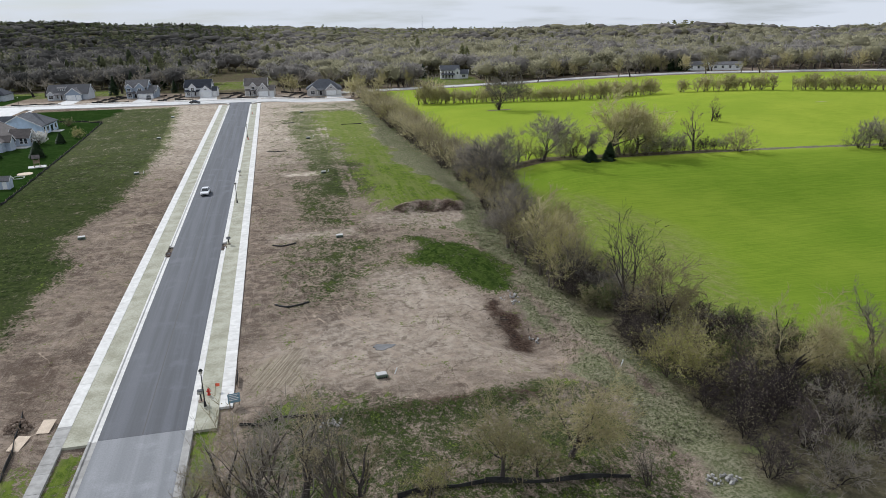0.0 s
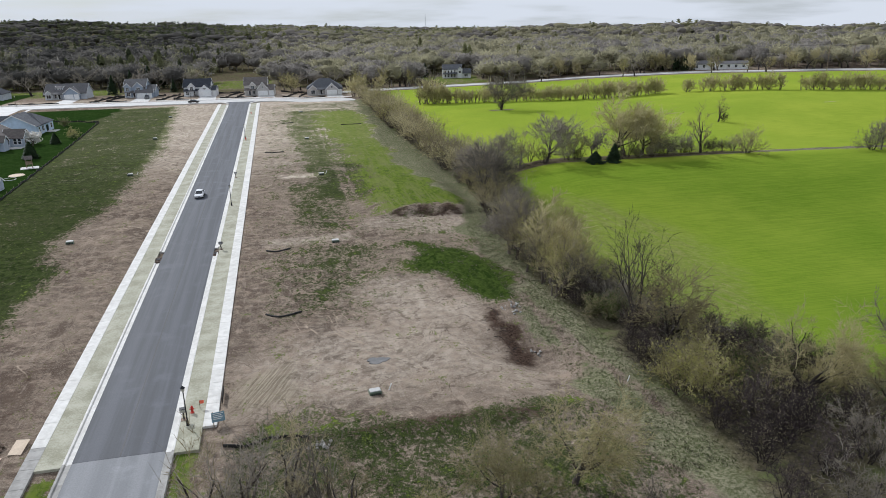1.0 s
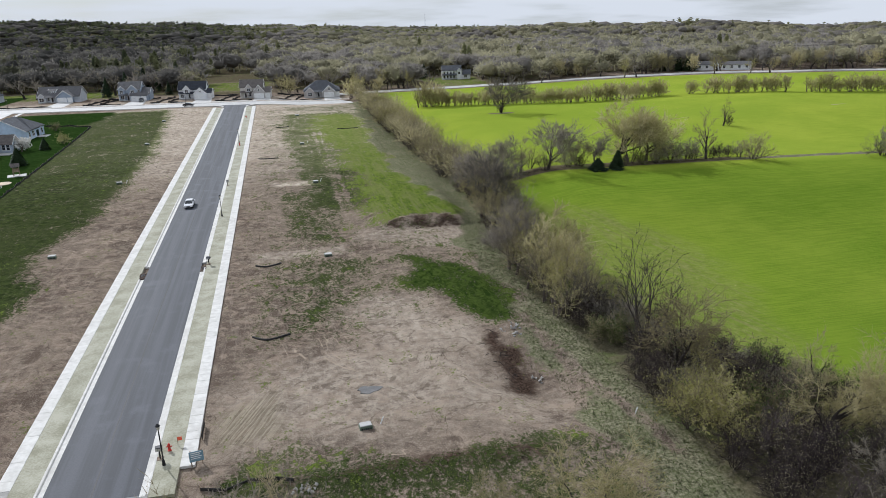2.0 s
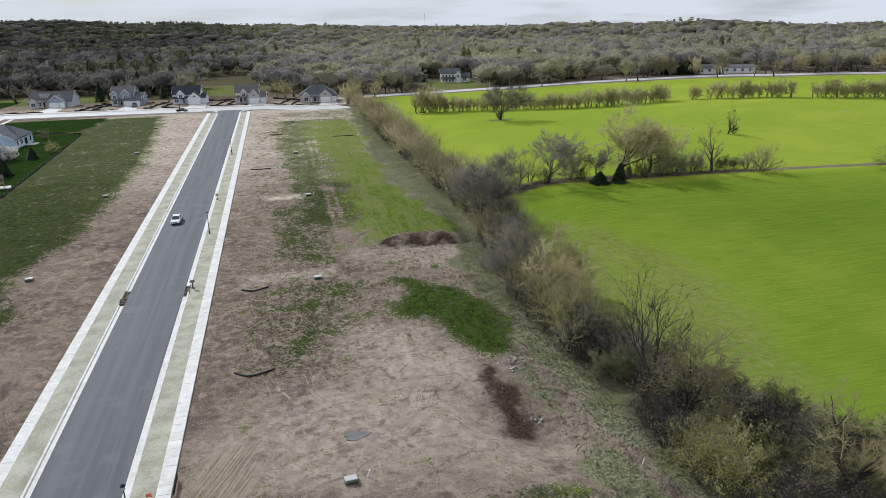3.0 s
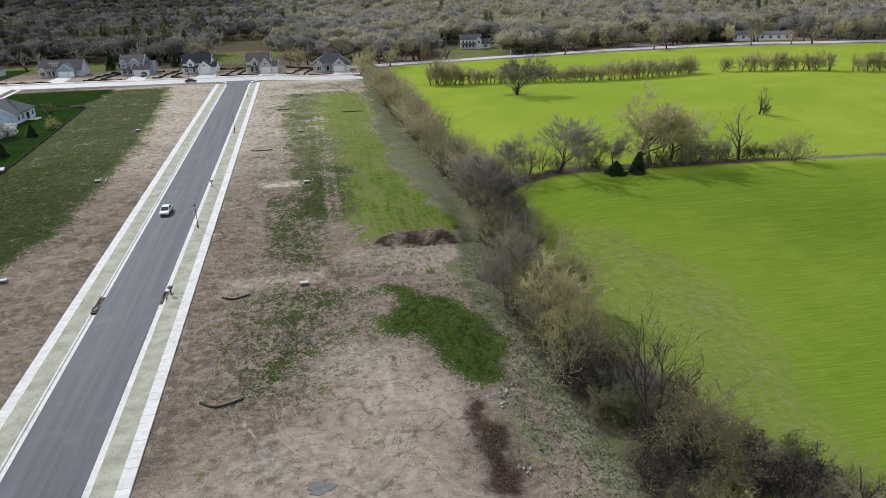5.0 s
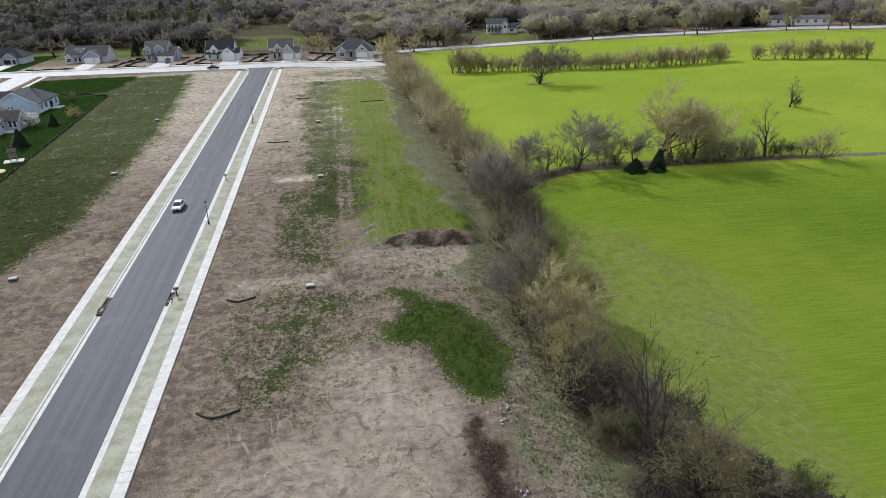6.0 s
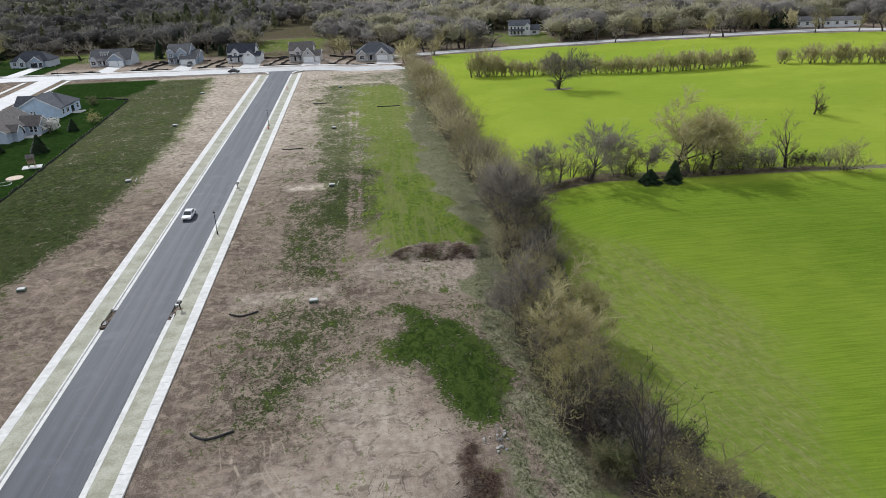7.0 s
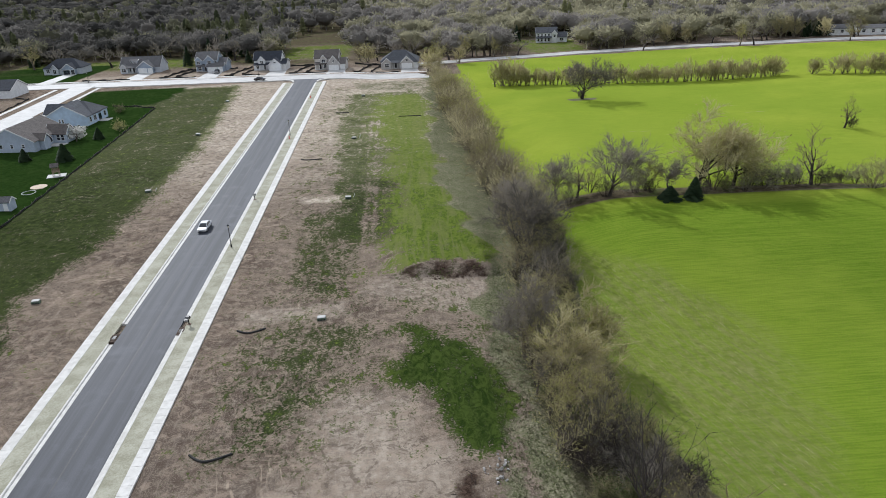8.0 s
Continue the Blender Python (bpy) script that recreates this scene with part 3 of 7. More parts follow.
rich = np.maximum(rich, 0.14 * inside(X, Y, [(20, 60), (50, 58), (50, 20), (9, 20), (9, 64)], 4.0))
rich = np.maximum(rich, 0.75 * inside(X, Y, [(-30, 68), (-9.2, 68), (-9.2, 20), (-60, 20)], 2.0))
rich = np.maximum(rich, 0.9 * inside(X, Y, [(-7.3, 69.5), (-5, 69.5), (-5, 20), (-7.3, 20)], 0.5) + 0.9 * inside(X, Y, [(5, 71), (7.3, 71), (7.3, 20), (5, 20)], 0.5))
left_edge = np.interp(Y, [30, 72, 85, 96, 120, 146, 200, 225, 280, 330], [50, 48.5, 49, 48, 48.5, 51.5, 45.8, 46.0, 47.5, 47])
strip = ease((X - left_edge + 1.4 * jog + 1.0) / 3.5) * (1 - ease((X - hr) / 2)) * (1 - ease((Y - 335) / 10)) * ease((Y - 10) / 10)
far_strip = inside(X, Y, [(18, 327), (22, 308), (48, 303), (52, 328)], 3.0)
lane = np.exp(-((X - np.interp(Y, [60, 72, 83, 96, 110], [55, 53.6, 51.8, 50.0, 49.6])) / 0.8) ** 2) * ease((Y - 62) / 6) * (1 - ease((Y - 98) / 6))
wild = np.maximum(0.92 * strip * (1 - 0.75 * lane), 0.55 * far_strip)
ditch = inside(X + 1.3 * jog, Y + jog, [(48, 128), (54, 126), (56, 96), (57, 62), (52, 62), (50.5, 84), (47.5, 98)], 3.0)
rich = np.maximum(rich, 0.60 * ditch * (1 - 0.8 * lane))
wild = wild * (1 - 0.12 * ditch)
lawn = inside(X, Y, [(-45.2, 150), (-45.2, 178), (-46.3, 226), (-48.4, 296), (-66, 303), (-84, 304), (-84, 150)], 0.5)
lawn = np.maximum(lawn, inside(X + jog, Y, [(-86, 336), (-46, 336), (-50, 302), (-84, 302)], 5.0) * 0.85)
lawn = np.maximum(lawn, inside(X, Y, [(-250, 420), (-104, 420), (-104, 362), (-250, 362)], 3))
lip_y = np.interp(X, BANK_X, BANK_LIP) + 0.35 * wavy(X, Y, 1.3, 4)
foot_y = np.interp(X, BANK_X, BANK_FOOT) + 0.8 * wavy(X, Y, 2.2, 1)
rich = np.where((Y > 136) & (X > 31) & (X < 56), rich * ease((Y - lip_y + 0.3) / 0.8), rich)
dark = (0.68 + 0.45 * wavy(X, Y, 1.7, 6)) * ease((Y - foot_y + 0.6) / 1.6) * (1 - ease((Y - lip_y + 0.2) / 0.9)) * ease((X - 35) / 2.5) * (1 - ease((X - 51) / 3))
dark = np.maximum(dark, inside(X + 1.1 * wavy(X, Y, 2.4, 2), Y + 1.2 * wavy(X, Y, 3.0, 7), [(42.4, 81.0), (46.2, 81.5), (46.6, 89), (45.4, 95), (43.6, 98), (42.6, 93), (43.2, 88)], 2.8) * 1.15)
dark = np.maximum(dark, 0.75 * inside(X, Y, [(14, 69.8), (30, 71.2), (43, 70.8), (43, 67), (28, 67.2), (16, 68.0)], 1.2))
dark = np.maximum(dark, 0.55 * inside(X, Y, [(-21, 95), (-9, 95), (-9, 74), (-16, 74)], 5))
pale = inside(X, Y, [(14, 304), (24, 309), (42, 305), (44, 300), (30, 299), (15, 299)], 2)
pale = np.maximum(pale, inside(X + jog, Y + jog, [(12, 88), (24, 95), (38, 94), (40, 84), (46, 80), (44, 74), (30, 77), (12, 77)], 5) * 0.42)
pale = np.maximum(pale, inside(X + jog, Y + jog, [(29, 112), (34, 112), (43, 99), (41, 90), (29, 93)], 4) * 0.5)
# lots paler with distance: painted sunlight, the near lots being under cloud
far_sun = ease((Y - 165 + 6 * jog) / 90) * (1 - ease((Y - 334) / 6)) * (np.abs(X) < 60)
pale = np.maximum(pale, (0.88 + 0.2 * wavy(X, Y, 9, 2)) * far_sun)
pale = np.maximum(pale, inside(X + 0.5 * jog, Y + 0.5 * jog, [(31, 139), (33, 144), (40, 144), (47, 144), (53, 144), (53, 138), (49, 131.5), (44, 132.5), (38, 136)], 2.0) * 0.35)
pale = np.maximum(pale, inside(X, Y, [(13, 135), (28, 136), (28, 132), (13, 131)], 1.5) * 0.5)
pale = np.maximum(pale, inside(X, Y, [(15, 188), (27, 188), (27, 184), (17, 184)], 1.2))
pale = np.maximum(pale, inside(X, Y, [(16, 240), (27, 240), (27, 237), (16, 237)], 1.2))
pale = np.maximum(pale, 0.55 * inside(X, Y, [(-120, 376), (52, 364), (52, 354), (-120, 366)], 2))
tracks = np.exp(-((X - 30.2 - 0.012 * (170 - Y)) / 0.35) ** 2) + np.exp(-((X - 32.2 - 0.012 * (170 - Y)) / 0.35) ** 2)
tracks = tracks + 0.55 * np.exp(-((X - 31.2 - 0.012 * (170 - Y)) / 1.6) ** 2) * (1 - ease((Y - 190) / 50))
tracks = tracks * (0.62 + 0.45 * wavy(X, Y, 7, 3)) * ease((Y - 142) / 6) * (1 - ease((Y - 250) / 30))
base_thin = 0.30 * inside(X, Y, [(10, 320), (50, 320), (50, 100), (12, 100)], 6.0)
thin = np.maximum(thin, base_thin)
tracks = np.minimum(tracks, 1.3)
thin, rich = thin * (1 - 0.55 * tracks), rich * (1 - 0.55 * tracks)
crop = ease((X - hr + 0.5) / 1.0) * (1 - ease((Y - np.interp(X, ROAD_X, ROAD_Y) + 9) / 3)) * ease((Y + 400) / 50)
crop = np.where(Y > 340, crop * ease((X - 62) / 4), crop)
olive = np.interp(Y, [50, 76, 93, 105, 118, 133, 146, 160], [80, 78, 82, 86, 86.5, 81, 70, 64])
headland = crop * ease((Y - 20) / 30) * (1 - ease((X - olive + 5 + jog) / 9)) * (1 - ease((Y - 146) / 14))
hedge_floor = inside(X, Y, [(60, 172.5), (126, 167), (126, 164), (60, 167)], 1.2)
path_strip = inside(X, Y, [(120, 166.5), (150, 164), (185, 159.5), (185, 157), (150, 161.6), (120, 164.2)], 0.6)
wild = np.maximum(wild, 0.8 * path_strip)
wild = np.maximum(wild, 0.9 * inside(X, Y, [(90.5, 264.5), (101.5, 264.5), (101, 260), (91, 260)], 1.0))
crop = crop * (1 - hedge_floor) * (1 - path_strip) * (1 - inside(X, Y, [(91.5, 264), (101, 264), (100.5, 260), (92, 260)], 1.0))
woodland = ease((Y - 395 - 25 * wavy(X, Y, 60)) / 20) * (1 - crop)
woodland = np.maximum(woodland, 0.75 * ease((X - hl) / 2) * (1 - ease((X - hr + 1) / 2)) * (1 - ease((Y - 330) / 10)))
woodland = np.maximum(woodland, hedge_floor)
glade = inside(X, Y, [(-24, 470), (16, 470), (14, 400), (-24, 404)], 6) + inside(X, Y, [(-160, 440), (-60, 440), (-60, 392), (-160, 398)], 8) + inside(X, Y, [(98, 450), (136, 450), (132, 396), (104, 390)], 4)
woodland, rich = woodland * (1 - np.clip(glade, 0, 1)), np.maximum(rich, 0.7 * np.clip(glade, 0, 1))
clover = np.maximum(inside(X, Y, [(34, 132), (50, 132), (52, 94), (40, 94), (34, 112)], 4.0), ditch)
# mask of the cloud shade painted on the wheat this side of the hedge
crop_shade = crop * (1 - ease((Y - 158 + 0.03 * (X - 60)) / 8))
layer = ground.data.attributes.new("zone_e", "FLOAT", "POINT")
layer.data.foreach_set("value", crop_shade.reshape(-1).astype(np.float32))
combed = inside(X + 0.3 * jog, Y + 0.3 * jog, [(10.3, 76.8), (16.5, 77), (16.6, 87.1), (10.2, 82.5)], 1.0)
layer = ground.data.attributes.new("zone_f", "FLOAT", "POINT")
layer.data.foreach_set("value", combed.reshape(-1).astype(np.float32))
layer = ground.data.attributes.new("zone_d", "FLOAT", "POINT")
layer.data.foreach_set("value", clover.reshape(-1).astype(np.float32))
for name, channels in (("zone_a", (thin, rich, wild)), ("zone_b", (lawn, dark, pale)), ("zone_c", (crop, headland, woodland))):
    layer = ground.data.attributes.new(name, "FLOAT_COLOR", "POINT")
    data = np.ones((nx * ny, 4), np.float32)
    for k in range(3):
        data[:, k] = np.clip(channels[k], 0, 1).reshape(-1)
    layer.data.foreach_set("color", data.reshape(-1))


# ---- roads, kerbs and walks ----
def slab(name, material, outline, z, thick=0.25, rise=None):
    """A flat slab with the given outline; rise(x, y) gives its top where it is not level."""
    bm = bmesh.new()
    loop = [bm.verts.new((x, y, (rise(x, y) if rise else z))) for x, y in outline]
    face = bm.faces.new(loop)
    r = bmesh.ops.extrude_face_region(bm, geom=[face])
    bmesh.ops.translate(bm, vec=(0, 0, -thick), verts=[v for v in r["geom"] if isinstance(v, bmesh.types.BMVert)])
    bmesh.ops.recalc_face_normals(bm, faces=bm.faces)
    return finish(name, bm, material)


def strip_mesh(name, material, x0, x1, ys, z, thick=0.3):
    """A long flat strip in many short lengths."""
    bm = bmesh.new()
    rows = [[bm.verts.new((x, y, z)) for x in (x0, x1)] + [bm.verts.new((x, y, z - thick)) for x in (x1, x0)] for y in ys]
    for a, b in zip(rows, rows[1:]):
        for i in range(4):
            bm.faces.new((a[i], a[(i + 1) % 4], b[(i + 1) % 4], b[i]))
    bm.faces.new(rows[0])
    bm.faces.new(rows[-1][::-1])
    bmesh.ops.recalc_face_normals(bm, faces=bm.faces)
    return finish(name, bm, material)


road = strip_mesh("road", MAT["asphalt"], -4.23, 4.23, list(np.linspace(71.2, 336.5, 60)), 0.0)
tagged(road, "fresh dark asphalt road with a centre seam", "road", kind="structure")
seam = strip_mesh("seam", MAT["tar"], -0.05, 0.09, list(np.linspace(71.3, 334, 40)), 0.006, 0.02)
seam.parent = road
old_road = strip_mesh("road_old", MAT["asphalt_old"], -4.23, 4.23, list(np.linspace(-40, 71.19, 30)), -0.01)
tagged(old_road, "older pale grey asphalt road", "road", kind="structure")


def panels(name, label, material, x0, x1, y0, y1, z, length, rise_out=0.0):
    """A walk of separate concrete panels with open joints between them."""
    owner = tagged(empty(name), label, "pavement" if "walk" in name else "kerb", kind="structure")
    bm = bmesh.new()
    box(bm, 0, x1 - x0, 0.012, length - 0.012, -0.28, 0, 0.012)
    if rise_out:
        for v in bm.verts:
            if v.co.z > -0.1:
                t = v.co.x / (x1 - x0) if rise_out > 0 else 1 - v.co.x / (x1 - x0)
                v.co.z += -0.02 + (abs(rise_out) if t > 0.75 else 0.0)
    me = bpy.data.meshes.new("panel")
    bm.to_mesh(me)
    bm.free()
    me.materials.append(material)
    y = y0
    k = 0
    while y < y1 - 0.1:
        ob = new("panel", me)
        ob.parent = owner
        ob.location = (x0, y, z + 0.006 * math.sin(k * 2.3))
        y += length
        k += 1
    return owner


def kerb_mesh(material, inner, side, length):
    """Gutter pan and upright kerb of one length; side is +1 or -1."""
    bm = bmesh.new()
    shape = [(0, 0.0), (0.50, -0.02), (0.56, 0.13), (0.60, 0.15), (0.78, 0.15), (0.80, 0.13), (0.80, -0.25), (0, -0.25)]
    prism(bm, [(side * (inner + u), w) for u, w in shape], "y", 0.01, length - 0.01)
    me = bpy.data.meshes.new("kerb_stone")
    bm.to_mesh(me)
    bm.free()
    me.materials.append(material)
    return me


def kerb(name, side, label):
    owner = tagged(empty(name), label, "kerb", kind="structure")
    new_me, old_me = kerb_mesh(MAT["concrete"], 4.236, side, 3.0), kerb_mesh(MAT["concrete_old"], 4.236, side, 3.0)
    gap = 131.2 if side > 0 else 130.2
    y = -34.0
    while y < 331:
        if not gap - 2.6 < y < gap + 2.0:
            ob = new("kerb_stone", old_me if y < 68.5 else new_me)
            ob.parent = owner
            ob.location = (0, y, 0)
        y += 3.0
    return owner


kerb("kerb_east", 1, "pale concrete kerb and gutter with an open drain gap")
kerb("kerb_west", -1, "pale concrete kerb and gutter with an open drain gap")
panels("sidewalk_east", "pale new concrete sidewalk of square panels", MAT["concrete"], 7.35, 8.75, 74.5, 332, 0.16, 1.52)
panels("sidewalk_west", "pale new concrete sidewalk of square panels", MAT["concrete"], -8.75, -7.35, 74.5, 332, 0.16, 1.52)
panels("sidewalk_old", "older grey concrete sidewalk", MAT["concrete_old"], -8.75, -7.35, 20.8, 74.4, 0.14, 1.52)
for s, n in ((1, "verge_east"), (-1, "verge_west")):
    v = strip_mesh(n, MAT["mulch"], min(s * 5.045, s * 7.34), max(s * 5.045, s * 7.34), list(np.linspace(70.5, 331.5, 60)), 0.135)
    tagged(v, "narrow verge of pale seeded straw mulch", "verge", kind="structure")


def street_line(x):
    return 344.5 - 0.08 * x


def street_top(x, y):
    return float(land(x, y)) + 0.02


def band(name, label, material, x0, x1, off0, off1, lift, category, steps=40):
    """A strip that follows the cross street at an offset."""
    bm = bmesh.new()
    rows = []
    for x in np.linspace(x0, x1, steps):
        c = street_line(x)
        z = street_top(x, c) + lift
        rows.append([bm.verts.new((x, c + off0, z)), bm.verts.new((x, c + off1, z)), bm.verts.new((x, c + off1, z - 0.4)), bm.verts.new((x, c + off0, z - 0.4))])
    for a, b in zip(rows, rows[1:]):
        for i in range(4):
            bm.faces.new((a[i], a[(i + 1) % 4], b[(i + 1) % 4], b[i]))
    bm.faces.new(rows[0])
    bm.faces.new(rows[-1][::-1])
    bmesh.ops.recalc_face_normals(bm, faces=bm.faces)
    return tagged(finish(name, bm, material), label, category, kind="structure")


band("street", "pale grey concrete cross street before the houses", MAT["street"], -190, 40, -5.2, 5.2, 0.0, "street")
band("street_kerb_far", "pale concrete kerb of the cross street", MAT["concrete"], -190, 46, 5.2, 5.8, 0.13, "kerb")
band("street_verge", "bare soil strip beside the cross street", MAT["soil"], -92, 50, 5.8, 7.9, 0.09, "verge")
band("street_walk_far", "pale concrete sidewalk before the houses", MAT["concrete"], -190, 50, 7.9, 9.4, 0.11, "pavement")
band("street_kerb_near", "pale concrete kerb of the cross street", MAT["concrete"], -86, -9.5, -5.8, -5.2, 0.13, "kerb")
band("street_kerb_bulb", "pale concrete kerb of the cross street", MAT["concrete"], 9.5, 22, -5.8, -5.2, 0.13, "kerb", 10)
bulb = [(37 + 13.5 * math.cos(a), street_line(37) - 4.2 + 11.5 * math.sin(a)) for a in np.linspace(0, 2 * math.pi, 40, endpoint=False)]
tagged(slab("turning_circle", MAT["street"], bulb, 0, 0.5, lambda x, y: float(land(37, street_line(37))) + 0.05), "pale concrete turning circle at the street end", "street", kind="structure")
def mouth_arc(side, radius, steps=9):
    """Points of a rounded street corner, from the new road round to the cross street."""
    return [(side * (10.4 - radius * math.cos(a)), 334.2 - 0.7 * side + radius * math.sin(a)) for a in np.linspace(0, math.pi / 2, steps)]


throat = [(-4.25, 329.5), (4.25, 329.5)] + mouth_arc(1, 5.9) + mouth_arc(-1, 5.9)[::-1]
for side, name in ((1, "kerb_return_east"), (-1, "kerb_return_west")):
    outline = mouth_arc(side, 5.9) + mouth_arc(side, 5.0)[::-1]
    tagged(slab(name, MAT["concrete"], outline if side < 0 else outline[::-1], 0.14, 0.4), "pale concrete kerb rounding the street corner", "kerb", kind="structure")
tagged(slab("road_mouth", MAT["asphalt"], throat, 0.012, 0.3), "dark asphalt mouth of the new road", "road", kind="structure")
side_street = slab("side_street", MAT["street"], [(-99, 356), (-89.5, 349), (-89.5, 180), (-99, 180)], 0.03, 0.35)
tagged(side_street, "pale grey concrete side street past the finished houses", "street", kind="structure")
for n, a, b in (("side_walk_east", -86.4, -85.0), ("side_walk_west", -104, -102.5)):
    w = slab(n, MAT["concrete"], [(a, 344), (b, 344), (b, 180), (a, 180)], 0.13, 0.35)
    tagged(w, "pale concrete sidewalk along the side street", "pavement", kind="structure")

bm = bmesh.new()
rows = []
for i, (x, y) in enumerate(FAR_ROAD):
    (ax, ay), (bx, by) = FAR_ROAD[max(i - 1, 0)], FAR_ROAD[min(i + 1, len(FAR_ROAD) - 1)]
    side = Vector((-(by - ay), bx - ax)).normalized() * 3.5
    rows.append([bm.verts.new((x + s * side.x, y + s * side.y, float(land(x, y)) + w)) for s, w in ((-1, 0.25), (1, 0.3), (1, -0.6), (-1, -0.6))])
for a, b in zip(rows, rows[1:]):
    for i in range(4):
        bm.faces.new((a[i], a[(i + 1) % 4], b[(i + 1) % 4], b[i]))
bmesh.ops.recalc_face_normals(bm, faces=bm.faces)
tagged(finish("road_far", bm, MAT["street"]), "pale country road beyond the fields", "road", kind="structure")


# ---- trees ----
class Plant:
    """Grows limbs as tapering tubes and twigs as thin blades, and keeps them as plain lists."""

    def __init__(self, seed):
        self.rng = random.Random(seed)
        self.wood, self.wood_faces = [], []
        self.twigs, self.twig_faces = [], []
        self.buds, self.bud_faces = [], []

    def tube(self, pts, radii, sides):
        rings = []
        for i, p in enumerate(pts):
            d = (pts[min(i + 1, len(pts) - 1)] - pts[max(i - 1, 0)]).normalized()
            u = d.orthogonal().normalized()
            w = d.cross(u)
            ring = []
            for k in range(sides):
                a = 2 * math.pi * k / sides
                ring.append(len(self.wood))
                self.wood.append(tuple(p + (u * math.cos(a) + w * math.sin(a)) * radii[i]))
            rings.append(ring)
        for a, b in zip(rings, rings[1:]):
            for k in range(sides):
                self.wood_faces.append((a[k], a[(k + 1) % sides], b[(k + 1) % sides], b[k]))

    def blade(self, pts, w0, w1):
        r = self.rng
        n = Vector((r.gauss(0, 1), r.gauss(0, 1), r.gauss(0, 0.5)))
        last = None
        for i, p in enumerate(pts):
            d = (pts[min(i + 1, len(pts) - 1)] - pts[max(i - 1, 0)])
            s = d.cross(n)
            s = s.normalized() if s.length > 1e-6 else Vector((1, 0, 0))
            w = w0 + (w1 - w0) * i / (len(pts) - 1)
            self.twigs += [tuple(p - s * w), tuple(p + s * w)]
            k = len(self.twigs)
            if last is not None:
                self.twig_faces.append((last, last + 1, k - 1, k - 2))
            last = k - 2

    def spike(self, p, q, w):
        r = self.rng
        s = (q - p).cross(Vector((r.gauss(0, 1), r.gauss(0, 1), r.gauss(0, 1))))
        s = s.normalized() * w if s.length > 1e-6 else Vector((w, 0, 0))
        k = len(self.twigs)
        self.twigs += [tuple(p - s), tuple(p + s), tuple(q)]
        self.twig_faces.append((k, k + 1, k + 2))

    def bud(self, p, size):
        r = self.rng
        u = Vector((r.gauss(0, 1), r.gauss(0, 1), r.gauss(0, 1))).normalized()
        v = u.orthogonal().normalized()
        k = len(self.buds)
        self.buds += [tuple(p - u * size), tuple(p + v * size * 0.8), tuple(p + u * size)]
        self.bud_faces.append((k, k + 1, k + 2))

    def limb(self, p, d, length, radius, level, top_level, style):
        r = self.rng
        steps = 5 if level == 0 else 4 if level == 1 else 3
        pts, dirs = [p], [d]
        for i in range(steps):
            bend = Vector((r.gauss(0, 1), r.gauss(0, 1), r.gauss(0, 0.7))) * style["wander"]
            d = (d + bend + Vector((0, 0, style["lift"] if level else 0.05))).normalized()
            if level >= style.get("droop_from", 9):
                d = (d + Vector((0, 0, -style["droop"]))).normalized()
            p = p + d * (length / steps)
            pts.append(p)
            dirs.append(d)
        if level <= style["tube_levels"]:
            radii = [radius * (1 - 0.72 * i / steps) for i in range(steps + 1)]
            self.tube(pts, radii, 6 if level == 0 else 4 if level == 1 else 3)
        else:
            if level < top_level:
                self.blade(pts, max(radius, style["twig"]), style["twig"] * 0.5)
            else:
                self.spike(pts[0], pts[-1], style["twig"])
        if level == top_level:
            for q in pts[1:]:
                if r.random() < style["buds"]:
                    self.bud(q + Vector((r.gauss(0, 1), r.gauss(0, 1), r.gauss(0, 1))) * 0.12, style["bud"] * r.uniform(0.6, 1.3))
            return
        count = style["forks"][level]
        for k in range(count):
            t = r.uniform(style["from"][level], 1.0) if k else 1.0
            i = min(int(t * steps), steps - 1)
            q = pts[i].lerp(pts[i + 1], t * steps - i)
            base = dirs[i]
            out = base.orthogonal().normalized()
            out.rotate(Matrix.Rotation(r.uniform(0, 2 * math.pi), 3, base))
            a = radians(style["angle"][level] * r.uniform(0.65, 1.3))
            nd = base * math.cos(a) + out * math.sin(a)
            self.limb(q, nd.normalized(), length * style["ratio"][level] * r.uniform(0.7, 1.2), radius * style["thin"] * (1 - 0.4 * t), level + 1, top_level, style)

    def objects(self, name, wood_mat, twig_mat, bud_mat, label, category="tree"):
        owner = tagged(empty(name), label, category)
        if self.wood:
            trunk = mesh_from("trunk", self.wood, self.wood_faces, wood_mat, owner)
            for f in trunk.data.polygons:
                f.use_smooth = True
        if self.twigs:
            me = mesh_from("crown", self.twigs + self.buds, self.twig_faces + [tuple(i + len(self.twigs) for i in f) for f in self.bud_faces], twig_mat, owner)
            if self.buds:
                me.data.materials.append(bud_mat)
                n = len(self.twig_faces)
                me.data.polygons.foreach_set("material_index", [0] * n + [1] * len(self.bud_faces))
        return owner


BARE = dict(wander=0.14, lift=0.10, tube_levels=1, twig=0.016, buds=0.10, bud=0.06, forks=[6, 5, 5, 8], angle=[38, 42, 45, 45], ratio=[0.72, 0.6, 0.52, 0.5], thin=0.55)
BARE["from"] = [0.35, 0.25, 0.2, 0.15]
HAZE = dict(BARE, tube_levels=1, buds=0.5, bud=0.09, twig=0.016, forks=[6, 5, 5, 7], angle=[40, 45, 45, 45])
SCRUB = dict(BARE, wander=0.2, lift=0.06, tube_levels=1, twig=0.015, buds=0.08, bud=0.06, forks=[6, 5, 8], angle=[35, 42, 50], ratio=[0.7, 0.55, 0.55], thin=0.5)
SCRUB["from"] = [0.1, 0.15, 0.15]
